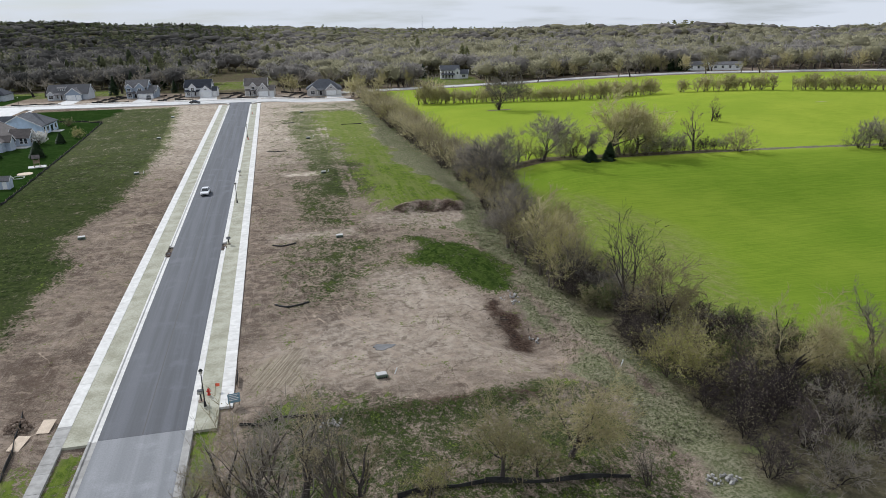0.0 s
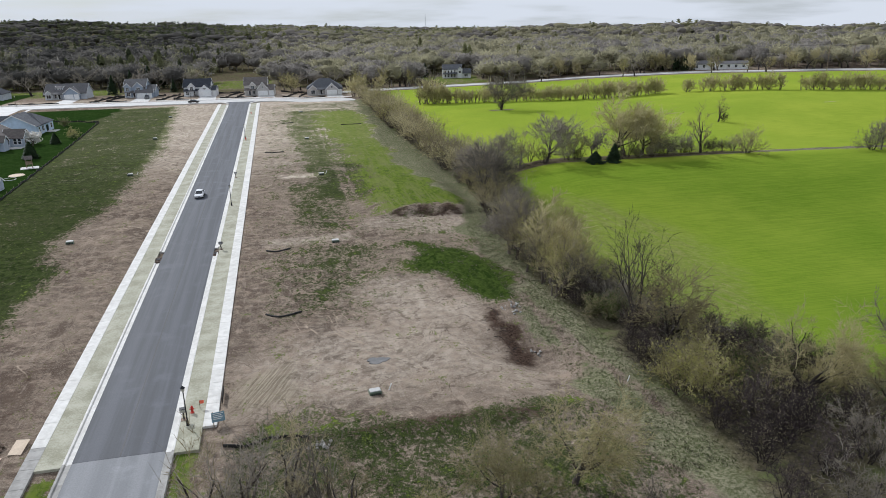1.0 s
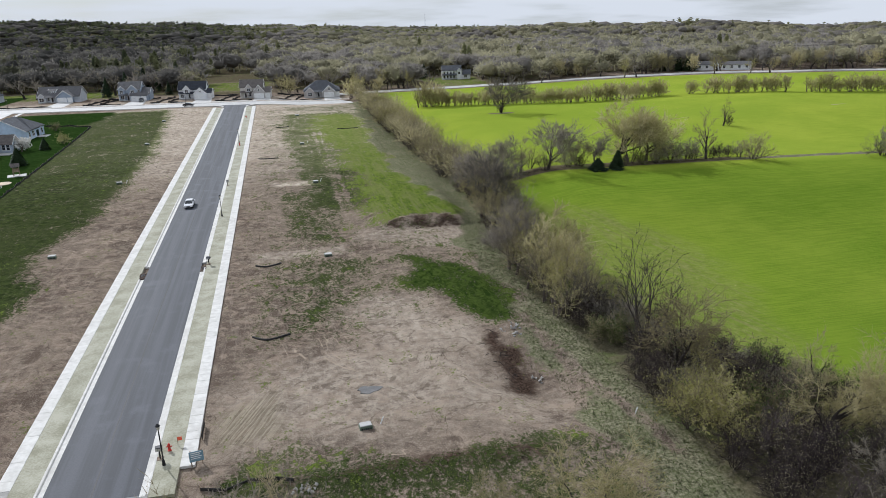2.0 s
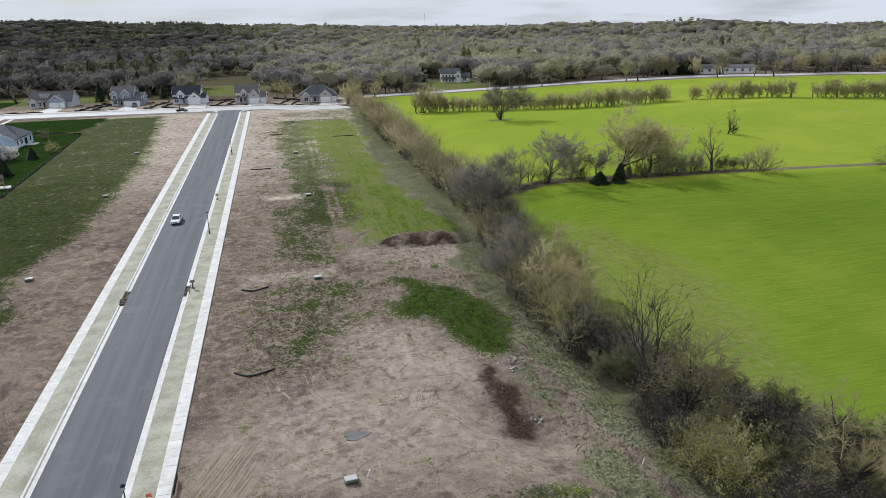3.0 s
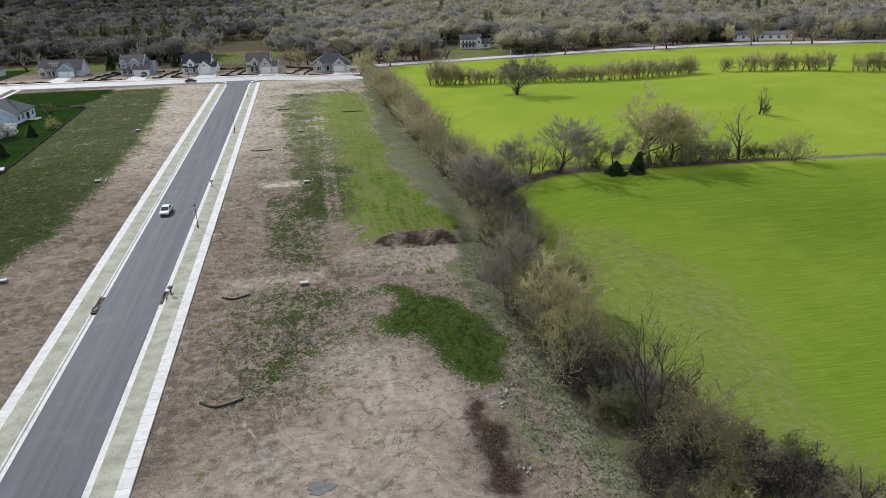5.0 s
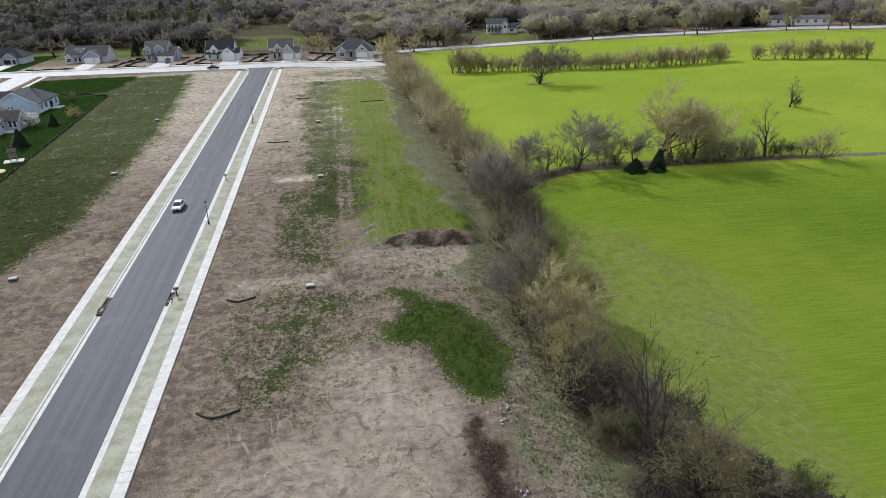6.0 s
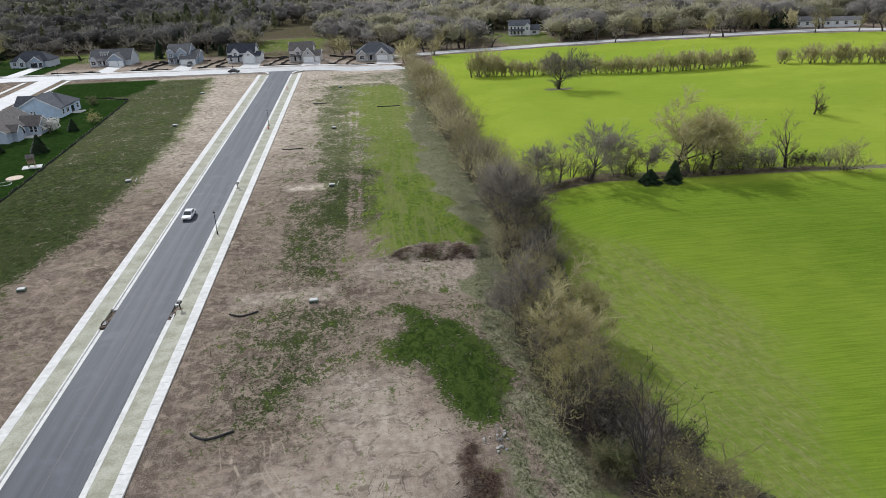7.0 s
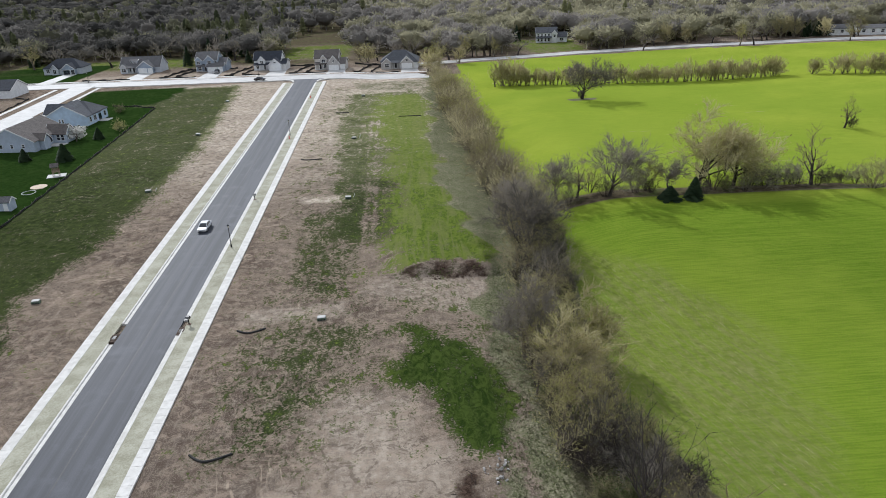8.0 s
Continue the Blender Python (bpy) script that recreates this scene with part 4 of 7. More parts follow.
DEAD = dict(BARE, wander=0.13, lift=0.10, tube_levels=3, twig=0.022, buds=0.0, forks=[6, 5, 5, 4], angle=[30, 34, 38, 40], ratio=[1.75, 0.55, 0.55, 0.5], thin=0.60)
DEAD["from"] = [0.35, 0.3, 0.3, 0.2]
WILLOW = dict(HAZE, tube_levels=1, wander=0.2, forks=[6, 6, 6, 16], angle=[46, 44, 46, 40], ratio=[1.0, 0.66, 0.55, 0.8], thin=0.5, buds=0.10, bud=0.05, twig=0.012, droop_from=3, droop=0.12)


def single(seed, h, style, levels=4, trunk=0.34, lean=(0, 0), girth=0.028):
    p = Plant(seed)
    p.limb(Vector((0, 0, -0.3)), Vector((lean[0], lean[1], 1)).normalized(), h * trunk, h * girth, 0, levels, style)
    return p


def clump(seed, h, style, stems=6, levels=3, spread=0.45, girth=0.012):
    p = Plant(seed)
    r = p.rng
    for k in range(stems):
        a, s = 2 * math.pi * (k + r.random()) / stems, r.uniform(0.3, 1.0) * spread
        base = Vector((math.cos(a), math.sin(a), 0)) * r.uniform(0.1, 0.5) * h * 0.15
        p.limb(base + Vector((0, 0, -0.2)), Vector((math.cos(a) * s, math.sin(a) * s, 1)).normalized(), h * r.uniform(0.4, 0.55), h * girth, 0, levels, style)
    return p


KINDS = {}


def kind(key, plant, wood_mat, twig_mat, bud_mat, label, name="tree", category="tree"):
    """Keep a grown plant as a pattern; each planted one is a copy with its own turn and size."""
    KINDS[key] = (plant, name, wood_mat, twig_mat, bud_mat, label, category, [])


def height_of(plant):
    z = sorted(v[2] for v in (plant.twigs or plant.wood))
    return z[int(len(z) * 0.985)]


def plant_tree(key, x, y, h, turn=0.0, label="", group="", squash=1.0):
    plant, name, wm, tm, bm_, text, category, made = KINDS[key]
    s = h / height_of(plant)
    m = pose(x, y, top(x, y) - 0.05, 0, 0, turn) @ Matrix.Diagonal((s * squash, s * squash, s, 1))
    if not made:
        ob = plant.objects(name, wm, tm, bm_, text, category)
        ob.matrix_basis = m
        made.append(ob)
    else:
        first = made[0]
        keep = first.matrix_basis.copy()
        first.matrix_basis = Matrix.Identity(4)
        ob = copy_thing(first, m)
        first.matrix_basis = keep
    if label:
        ob["label"] = label
    if group:
        ob["group"] = group
    return ob


kind("dead", single(11, 13, DEAD, 4, 0.32, girth=0.030), MAT["bark_dark"], MAT["bark_dark"], MAT["bud"], "tall bare dead tree with upright dark limbs")
kind("bare_a", single(21, 11, BARE), MAT["bark"], MAT["twig_grey"], MAT["bud_brown"], "bare grey deciduous tree with a rounded twiggy crown")
kind("bare_b", single(22, 11, BARE, lean=(0.15, 0.05)), MAT["bark_dark"], MAT["twig"], MAT["bud_brown"], "bare brown deciduous tree in early bud")
kind("bare_c", clump(23, 9, BARE, 4, 3, 0.35, 0.017), MAT["bark"], MAT["twig_grey"], MAT["bud_brown"], "bare grey tree forked near the ground")
kind("haze_a", single(31, 10, HAZE), MAT["bark"], MAT["twig"], MAT["bud"], "budding tree with a yellowish haze of twigs")
kind("haze_b", clump(32, 8, HAZE, 4, 3, 0.4, 0.016), MAT["bark"], MAT["twig_yellow"], MAT["bud"], "multi-stemmed tree in pale yellow bud")
kind("haze_c", clump(33, 7, HAZE, 5, 3, 0.5, 0.014), MAT["bark"], MAT["twig"], MAT["bud_brown"], "tan multi-stemmed hedge tree in bud")
ROUND = dict(BARE, wander=0.16, lift=0.06, tube_levels=1, twig=0.022, buds=0.12, bud=0.07, forks=[7, 6, 6, 12], angle=[48, 42, 42, 40], ratio=[0.95, 0.66, 0.62, 0.8], thin=0.50)
ROUND["from"] = [0.4, 0.2, 0.15, 0.1]
kind("round_a", single(101, 11, ROUND, 4, 0.26, girth=0.02), MAT["bark_dark"], MAT["twig_grey"], MAT["bud_brown"], "rounded bare tree with a fine grey twig crown")
kind("round_b", single(102, 11, dict(ROUND, buds=0.32, bud=0.09, twig=0.024), 4, 0.24, (0.08, 0.02), 0.02), MAT["bark_dark"], MAT["twig_pale"], MAT["bud"], "rounded tree with a pale yellow budding crown")
kind("round_d", single(104, 11, dict(ROUND, buds=0.32, bud=0.09, twig=0.024), 4, 0.20, (0.15, 0.0), 0.02), MAT["bark_dark"], MAT["twig_pale"], MAT["bud"], "low spreading tree with a pale yellow budding crown")
kind("round_c", single(103, 11, ROUND, 4, 0.26, (-0.1, 0.05), 0.022), MAT["bark"], MAT["twig_grey"], MAT["bud_brown"], "spreading bare tree with a fine grey twig crown")
kind("far_haze_a", clump(131, 8, dict(HAZE, twig=0.03, buds=0.5, bud=0.12), 5, 3, 0.5, 0.016), MAT["bark"], MAT["twig_pale"], MAT["bud_brown"], "rounded hedge tree in pale tan bud")
kind("far_haze_b", clump(132, 8, dict(HAZE, twig=0.03, buds=0.5, bud=0.12), 6, 3, 0.55, 0.016), MAT["bark"], MAT["twig"], MAT["bud"], "rounded hedge tree in pale olive bud")
kind("leaning", single(105, 9, dict(ROUND, buds=0.16, lift=0.03, twig=0.016), 4, 0.30, (0.85, -0.15), 0.026), MAT["bark_dark"], MAT["twig"], MAT["bud"], "dark budding tree leaning out over the field")
kind("willow", single(41, 9, WILLOW, 4, 0.26, (0.1, 0), 0.024), MAT["bark_dark"], MAT["twig_yellow"], MAT["bud"], "spreading willow with yellow-green new twigs")
kind("willow_b", single(42, 9, WILLOW, 4, 0.26, (-0.2, 0.1), 0.024), MAT["bark_dark"], MAT["twig_yellow"], MAT["bud"], "leaning willow with yellow-green new twigs")
kind("scrub_a", clump(51, 4, SCRUB, 8, 3, 0.8, 0.012), MAT["bark_dark"], MAT["twig_plum"], MAT["bud_brown"], "dense plum-brown leafless thicket shrub", "shrub", "shrub")
kind("scrub_b", clump(52, 4, SCRUB, 8, 3, 0.9, 0.012), MAT["bark_dark"], MAT["twig_grey"], MAT["bud_brown"], "dense grey leafless thicket shrub", "shrub", "shrub")
kind("scrub_y", clump(53, 5, dict(SCRUB, buds=0.35, bud=0.09), 8, 3, 0.7, 0.012), MAT["bark"], MAT["twig_yellow"], MAT["bud"], "rounded shrub in yellow-green bud", "shrub", "shrub")
kind("scrub_p", clump(55, 4, SCRUB, 9, 3, 0.7, 0.012), MAT["bark"], MAT["twig_pale"], MAT["bud_brown"], "rounded pale leafless bush in the field", "shrub", "shrub")
kind("scrub_g", clump(54, 4, dict(SCRUB, buds=0.35, bud=0.09), 8, 3, 0.8, 0.012), MAT["bark"], MAT["twig"], MAT["leaf"], "leafing green-brown thicket shrub", "shrub", "shrub")


LITE = dict(BARE, tube_levels=0, twig=0.035, buds=0.10, bud=0.12, forks=[6, 5, 9], wander=0.16)
LITE["from"] = [0.25, 0.2, 0.15, 0.15]
LOW = dict(LITE, forks=[5, 4, 8], angle=[32, 42, 45], twig=0.045)
LOW["from"] = [0.08, 0.1, 0.1, 0.1]
kind("lite_a", single(81, 9, LITE, 3), MAT["bark_dark"], MAT["twig_grey"], MAT["bud_brown"], "bare grey deciduous tree in the distance")
kind("lite_b", single(82, 9, dict(LITE, buds=0.6), 3), MAT["bark"], MAT["twig"], MAT["bud"], "far deciduous tree in yellowish bud")
kind("lite_c", clump(83, 6, LOW, 6, 3, 0.4, 0.014), MAT["bark"], MAT["twig_pale"], MAT["bud_brown"], "grey multi-stemmed hedge tree without leaves")
kind("lite_d", clump(84, 6, dict(LOW, buds=0.3), 6, 3, 0.45, 0.014), MAT["bark"], MAT["twig_pale"], MAT["bud"], "tan multi-stemmed hedge tree in bud")


def conifer(seed, h, width, material, label, name="conifer"):
    """A conical evergreen: a stem and many short drooping sprays."""
    r = random.Random(seed)
    owner = tagged(empty(name), label, "tree")
    bm = bmesh.new()
    cone(bm, 0, 0, -0.2, h * 0.9, h * 0.02 + 0.05, 0.02, 7)
    part("trunk", bm, MAT["bark_dark"], owner)
    vs, fs = [], []
    for i in range(640):
        t = r.random() ** 0.8
        z = h * (0.04 + 0.94 * t)
        reach = width * (1 - t) ** 0.85 * r.uniform(0.55, 1.1) + 0.1
        a = r.uniform(0, 2 * math.pi)
        c, s = math.cos(a), math.sin(a)
        inner, w = reach * 0.35, 0.10 * h * 0.2 + 0.12 * reach + 0.1
        k = len(vs)
        dz = -0.15 * reach + r.uniform(-0.1, 0.1)
        vs += [(c * inner, s * inner, z + 0.1), (c * reach * 0.8 - s * w, s * reach * 0.8 + c * w, z + dz), (c * reach, s * reach, z + dz * 1.3), (c * reach * 0.8 + s * w, s * reach * 0.8 - c * w, z + dz + 0.12)]
        fs += [(k, k + 1, k + 2), (k, k + 2, k + 3)]
    mesh_from("crown", vs, fs, material, owner)
    return owner


cedar = conifer(61, 4.7, 1.7, MAT["needle"], "dense dark green cedar at the field edge")
cedar.matrix_basis = pose(93.8, 163, top(93.8, 163)) @ Matrix.Diagonal((1.3, 1.3, 0.95, 1))
second = copy_thing(cedar, pose(89.2, 163.4, top(89.2, 163.4), 0, 0, 80) @ Matrix.Diagonal((1.15, 1.15, 0.62, 1)))
second["label"] = "low dark green cedar at the field edge"

# trees between the wheat field and the lots
rng = random.Random(7)


HEDGE = "hedgerow between lots and field"
plant_tree("dead", 58.6, 82.8, 15.6, 200, squash=0.95)
plant_tree("leaning", 60.4, 79.0, 11.2, 0)
plant_tree("round_c", 53.4, 117.0, 10.0, 70, group=HEDGE)
plant_tree("round_b", 58.5, 116.0, 9.0, 10, group=HEDGE)
plant_tree("round_b", 56.0, 108.5, 9.0, 50, group=HEDGE)
plant_tree("haze_b", 54.5, 103.0, 8.5, 95, group=HEDGE)
plant_tree("haze_a", 59.5, 101.0, 9.0, 140, group=HEDGE)
plant_tree("bare_c", 56.5, 96.0, 8.0, 30, group=HEDGE)
plant_tree("round_a", 57.2, 147.5, 12.0, 110, group=HEDGE)
plant_tree("round_c", 61.0, 156.0, 11.0, 260, group=HEDGE)
plant_tree("round_c", 58.5, 163.0, 11.0, 310, group=HEDGE)
plant_tree("willow", 68.5, 63.5, 10.0, 40, "tall spreading tree in early bud among thicket")
plant_tree("willow_b", 76.0, 60.0, 9.5, 160)
plant_tree("bare_b", 72.0, 70.0, 8.5, 250)
plant_tree("bare_a", 82.0, 66.0, 9.0, 15)
plant_tree("bare_c", 80.0, 54.0, 9.0, 75)
for x, y, h, k in ((57.5, 69, 6.5, "scrub_y"), (60.5, 66.5, 7.0, "scrub_y"), (59.5, 72.5, 5.5, "scrub_y"), (61.5, 61, 6.0, "scrub_a"), (58.0, 62, 4.2, "scrub_a"), (62.5, 58, 5.6, "scrub_a"), (66, 60, 5.2, "scrub_a"), (64.5, 66, 5.5, "scrub_g"), (67.5, 68, 5.0, "scrub_a"), (71, 64.5, 4.6, "scrub_y"), (70, 58, 5, "scrub_a"), (58.5, 56, 4.6, "scrub_a"), (63, 53, 5, "scrub_a"), (68, 54, 5, "scrub_b"), (74, 56, 5, "scrub_g"), (75, 66, 4.5, "scrub_a"), (79, 60, 5, "scrub_a"), (84, 60, 5, "scrub_g"), (57, 50, 4.5, "scrub_a"), (62, 48, 5, "scrub_b"), (68, 48, 5, "scrub_a"), (74, 50, 5, "scrub_g")):
    plant_tree(k, x, y, h, rng.uniform(0, 360))
for x, y, h, k in ((59.5, 84, 4.4, "scrub_a"), (62.0, 81, 4.2, "scrub_a"), (65.0, 83, 3.8, "scrub_a"), (59.0, 78, 3.8, "scrub_a"), (62.5, 76, 4, "scrub_b"), (66.5, 78, 3.4, "scrub_a"), (62.3, 93, 4.2, "scrub_b"), (59.0, 95.5, 4.5, "scrub_b"), (66.0, 91, 3.6, "scrub_a"), (67.5, 86, 3.2, "scrub_y"), (57.0, 90, 3.0, "scrub_g"), (64.0, 97, 4.2, "scrub_y"), (69, 75, 3.8, "scrub_a"), (71.5, 72, 4.0, "scrub_b"), (74, 70, 4.2, "scrub_a"), (68.5, 80, 3.4, "scrub_a"), (77, 68.5, 4.0, "scrub_a"), (66.5, 74, 4.4, "scrub_a"), (70, 69, 4.2, "scrub_g")):
    plant_tree(k, x, y, h, rng.uniform(0, 360))
for i in range(26):
    y = 68 + 30 * rng.random()
    a, b = np.interp(y, HEDGE_Y, HEDGE_L), np.interp(y, HEDGE_Y, HEDGE_R)
    plant_tree(rng.choice(["scrub_a", "scrub_a", "scrub_b", "scrub_g"]), a + 1.2 + (b - a - 2.5) * rng.random(), y, rng.uniform(2.6, 4.4), rng.uniform(0, 360))
y = 98.0
while y < 148:
    a, b = np.interp(y, HEDGE_Y, HEDGE_L), np.interp(y, HEDGE_Y, HEDGE_R)
    for t in (0.14, 0.44, 0.74):
        plant_tree(rng.choice(["bare_c", "haze_b", "haze_b", "haze_c", "haze_a", "bare_a"]), a + (b - a) * (t + rng.uniform(-0.1, 0.1)), y + rng.uniform(-1.5, 1.5), rng.uniform(6.0, 9.0) if t < 0.7 else rng.uniform(4.0, 6.0), rng.uniform(0, 360), group=HEDGE)
    plant_tree(rng.choice(["scrub_a", "scrub_b", "scrub_g"]), a + (b - a) * rng.random(), y + 2, rng.uniform(2.2, 4.2), rng.uniform(0, 360), group=HEDGE)
    y += 4.4
while y < 205:
    a, b = np.interp(y, HEDGE_Y, HEDGE_L), np.interp(y, HEDGE_Y, HEDGE_R)
    for t in (0.22, 0.5, 0.8):
        plant_tree(rng.choice(["bare_c", "far_haze_b", "haze_c", "haze_b", "haze_b", "far_haze_a"]), a + (b - a) * (t + rng.uniform(-0.1, 0.1)), y + rng.uniform(-1.5, 1.5), rng.uniform(6.0, 9.5) if t < 0.7 else rng.uniform(4.5, 7.5), rng.uniform(0, 360), group=HEDGE)
    plant_tree(rng.choice(["scrub_a", "scrub_b"]), a + (b - a) * rng.random(), y + 2, rng.uniform(2.2, 4.2), rng.uniform(0, 360), group=HEDGE)
    y += 5.2
while y < 322:
    a, b = np.interp(y, HEDGE_Y, HEDGE_L), np.interp(y, HEDGE_Y, HEDGE_R)
    for t in (0.22, 0.5, 0.8) if y < 290 else (0.35,):
        plant_tree(rng.choice(["far_haze_a", "far_haze_b", "far_haze_a", "haze_c", "far_haze_b"]), a + (b - a) * (t + rng.uniform(-0.1, 0.1)), y + rng.uniform(-2, 2), rng.uniform(6.5, 9.5), rng.uniform(0, 360), group=HEDGE)
    y += 5.4

# the hedge across the field
FIELD = "trees across the wheat field"
for x, y, h, k in ((69, 172, 9.5, "round_c"), (73, 171, 9.0, "bare_b"), (76, 172, 6.5, "haze_b"), (78.8, 168.0, 10.6, "round_a"), (96.3, 167.5, 14.0, "round_b"), (104, 169, 11.0, "round_d"), (90.5, 168, 7.0, "round_c"), (119.0, 167.2, 11.6, "bare_b"), (129.1, 163.2, 5.9, "scrub_p"), (99.5, 168, 9, "far_haze_a"), (86.5, 169.5, 6.5, "far_haze_b"), (65.5, 173, 7.5, "far_haze_a")):
    plant_tree(k, x, y, h, rng.uniform(0, 360), group=FIELD, squash=1.12 if k.startswith("round") else 1.0)
for x, y, h, k in ((71, 169, 4, "scrub_b"), (78, 168, 3.8, "scrub_a"), (84, 168.5, 4, "scrub_b"), (87, 168, 3, "scrub_a"), (101.5, 166.5, 3.6, "scrub_g"), (107.5, 168.5, 5.5, "scrub_b"), (110, 168, 5.0, "scrub_b"), (112.0, 168, 3.2, "scrub_a"), (116.2, 168, 5.0, "scrub_b"), (122.5, 167, 3.6, "scrub_a"), (125.0, 167, 2.8, "scrub_a"), (120, 166.5, 3.2, "scrub_a"), (114.5, 168, 3.8, "scrub_b"), (127.5, 166.5, 3.6, "scrub_b"), (97, 165.5, 3.0, "scrub_a"), (105, 166, 3.4, "scrub_b")):
    plant_tree(k, x, y, h, rng.uniform(0, 360), group=FIELD)
for x, y, h, k in ((163, 157.5, 7.5, "round_c"), (167, 158, 8.0, "haze_b"), (160.2, 157.5, 5, "scrub_b"), (171, 157, 7, "scrub_b"), (175, 158, 8, "bare_c"), (165, 154.5, 3.2, "scrub_a")):
    plant_tree(k, x, y, h, rng.uniform(0, 360), group=FIELD)
plant_tree("round_a", 96.2, 262.4, 12.0, 60, squash=1.1, label="lone rounded bare tree in the wheat field")
plant_tree("scrub_a", 95.9, 262.0, 3.2, 10)
plant_tree("bare_b", 148.8, 206.5, 8.2, 300, "crooked half-broken bare tree in the wheat field")
plant_tree("scrub_a", 150.3, 206.0, 3.0, 120)

# the far hedge before the country road
LINE = "hedge beyond the wheat field"
for (x0, y0), (x1, y1), n in (((73.5, 300.5), (169, 280), 66), ((177.5, 275.5), (180, 274.5), 2), ((184, 272), (206, 256), 15), ((211, 250.5), (246, 236), 22)):
    for i in range(n):
        t = (i + rng.uniform(-0.3, 0.3)) / (n - 1)
        x, y = x0 + (x1 - x0) * t, y0 + (y1 - y0) * t + rng.uniform(-1, 1)
        h = rng.uniform(3.8, 6.6) * (1.45 if i < 7 and x0 < 80 else 1.2 if rng.random() < 0.16 else 1)
        plant_tree(rng.choice(["lite_c", "lite_d", "lite_c", "lite_d", "lite_b"]), x, y, h, rng.uniform(0, 360), group=LINE, squash=0.9)
for i in range(44):
    t = (i + rng.uniform(-0.4, 0.4)) / 43
    x = 66 + 290 * t
    y = float(np.interp(x, ROAD_X, ROAD_Y))
    if abs(x - 116) > 16:
        plant_tree(rng.choice(["lite_a", "lite_b", "lite_a", "lite_c"]), x, y + rng.choice([-5.5, 6, 7, 8, 11]), rng.uniform(6.5, 11), rng.uniform(0, 360), group="trees along the country road")

# foreground trees by the edge of the graded pad
FRONT = "trees before the graded pad"
for x, y, h, k in ((40.6, 57.0, 9.5, "willow"), (33.2, 55.5, 8.0, "willow_b"), (36.5, 55, 5, "willow_b"), (45.5, 51.5, 4.5, "bare_c"), (26.4, 54.5, 3.4, "scrub_y"), (9.0, 54, 12.0, "bare_b"), (12.0, 55.0, 12.0, "bare_a"), (15.5, 56.0, 11.5, "bare_b"), (18.5, 55, 10.5, "bare_c"), (13.5, 51, 12, "bare_c"), (6.8, 53.5, 9.0, "bare_a"), (20.5, 53, 9.0, "bare_b")):
    plant_tree(k, x, y, h, rng.uniform(0, 360), group=FRONT)

# around the houses
YARD = "trees behind the new houses"
for x, y, h, k in ((-104, 398, 12, "lite_a"), (-97, 392, 11, "lite_a"), (-82, 396, 14, "lite_a"), (-62, 398, 13, "lite_a"), (-52, 392, 12, "lite_a"), (-44, 400, 13, "lite_a"), (-30, 396, 12, "lite_a"), (-22, 402, 10, "lite_b"), (20, 385, 9, "lite_b"), (24, 381, 8.5, "lite_d"), (28, 388, 10, "lite_a"), (38, 386, 10, "lite_a"), (44, 390, 11, "lite_a"), (51, 352, 8.5, "lite_d"), (54, 346, 8, "lite_c"), (52, 360, 10, "lite_b"), (57, 372, 9, "lite_d"), (62, 382, 11, "lite_a"), (70, 388, 11, "lite_b"), (80, 392, 12, "lite_a"), (84, 404, 12, "lite_a"), (134, 424, 11, "lite_a"), (140, 425, 12, "lite_b"), (150, 430, 11, "lite_a"), (-118, 402, 12, "lite_a"), (-130, 400, 13, "lite_a"), (-145, 405, 12, "lite_b")):
    plant_tree(k, x, y + (12 if x < 16 else 4 if x < 50 else 0), h, rng.uniform(0, 360), group=YARD)
tall_pine = conifer(62, 13, 4.6, MAT["needle"], "tall dark evergreen behind the houses")
tall_pine.matrix_basis = pose(-64, 401, top(-64, 401)) @ Matrix.Diagonal((0.75, 0.75, 0.75, 1))
for x, y, s in ((-35, 401, 0.7), (-60, 428, 1.1), (-52, 436, 1.25), (-44, 431, 1.1), (-36, 446, 1.3), (-24, 432, 0.9), (-150, 428, 1.1), (224.5, 367, 0.68), (227.2, 369, 0.74), (229.6, 366.5, 0.7), (232, 368.5, 0.78), (234.6, 366.5, 0.72), (221, 372, 0.6), (104, 446, 0.9)):
    copy_thing(tall_pine, pose(x, y, top(x, y), 0, 0, x * 7) @ Matrix.Diagonal((s, s, s, 1)))
yard_fir = conifer(63, 3.0, 1.5, MAT["needle"], "small dark evergreen on the mown lawn")
yard_fir.matrix_basis = pose(-52.8, 254.5, top(-52.8, 254.5)) @ Matrix.Diagonal((1.3, 1.3, 1.15, 1))
for x, y, s in ((-53.2, 231.0, 1.4), (-64.8, 233, 1.0)):
    copy_thing(yard_fir, pose(x, y, top(x, y), 0, 0, x * 9) @ Matrix.Diagonal((s, s, s, 1)))
kind("blossom", single(71, 4, dict(HAZE, buds=1.0, bud=0.2, forks=[6, 6, 5, 3]), 3, 0.3), MAT["bark"], MAT["twig"], MAT["blossom"], "small white-blossoming ornamental tree on the lawn")
plant_tree("blossom", -58.8, 252.6, 3.7, 0)
plant_tree("scrub_y", -49.5, 263.5, 3.4, 0, "small yellow-green young tree on the lawn")
plant_tree("scrub_g", -59.5, 292, 3.0, 40, "small leafless ornamental tree on the lawn")
plant_tree("bare_c", -90.5, 262, 6.0, 40, "bare street tree beside the side street")


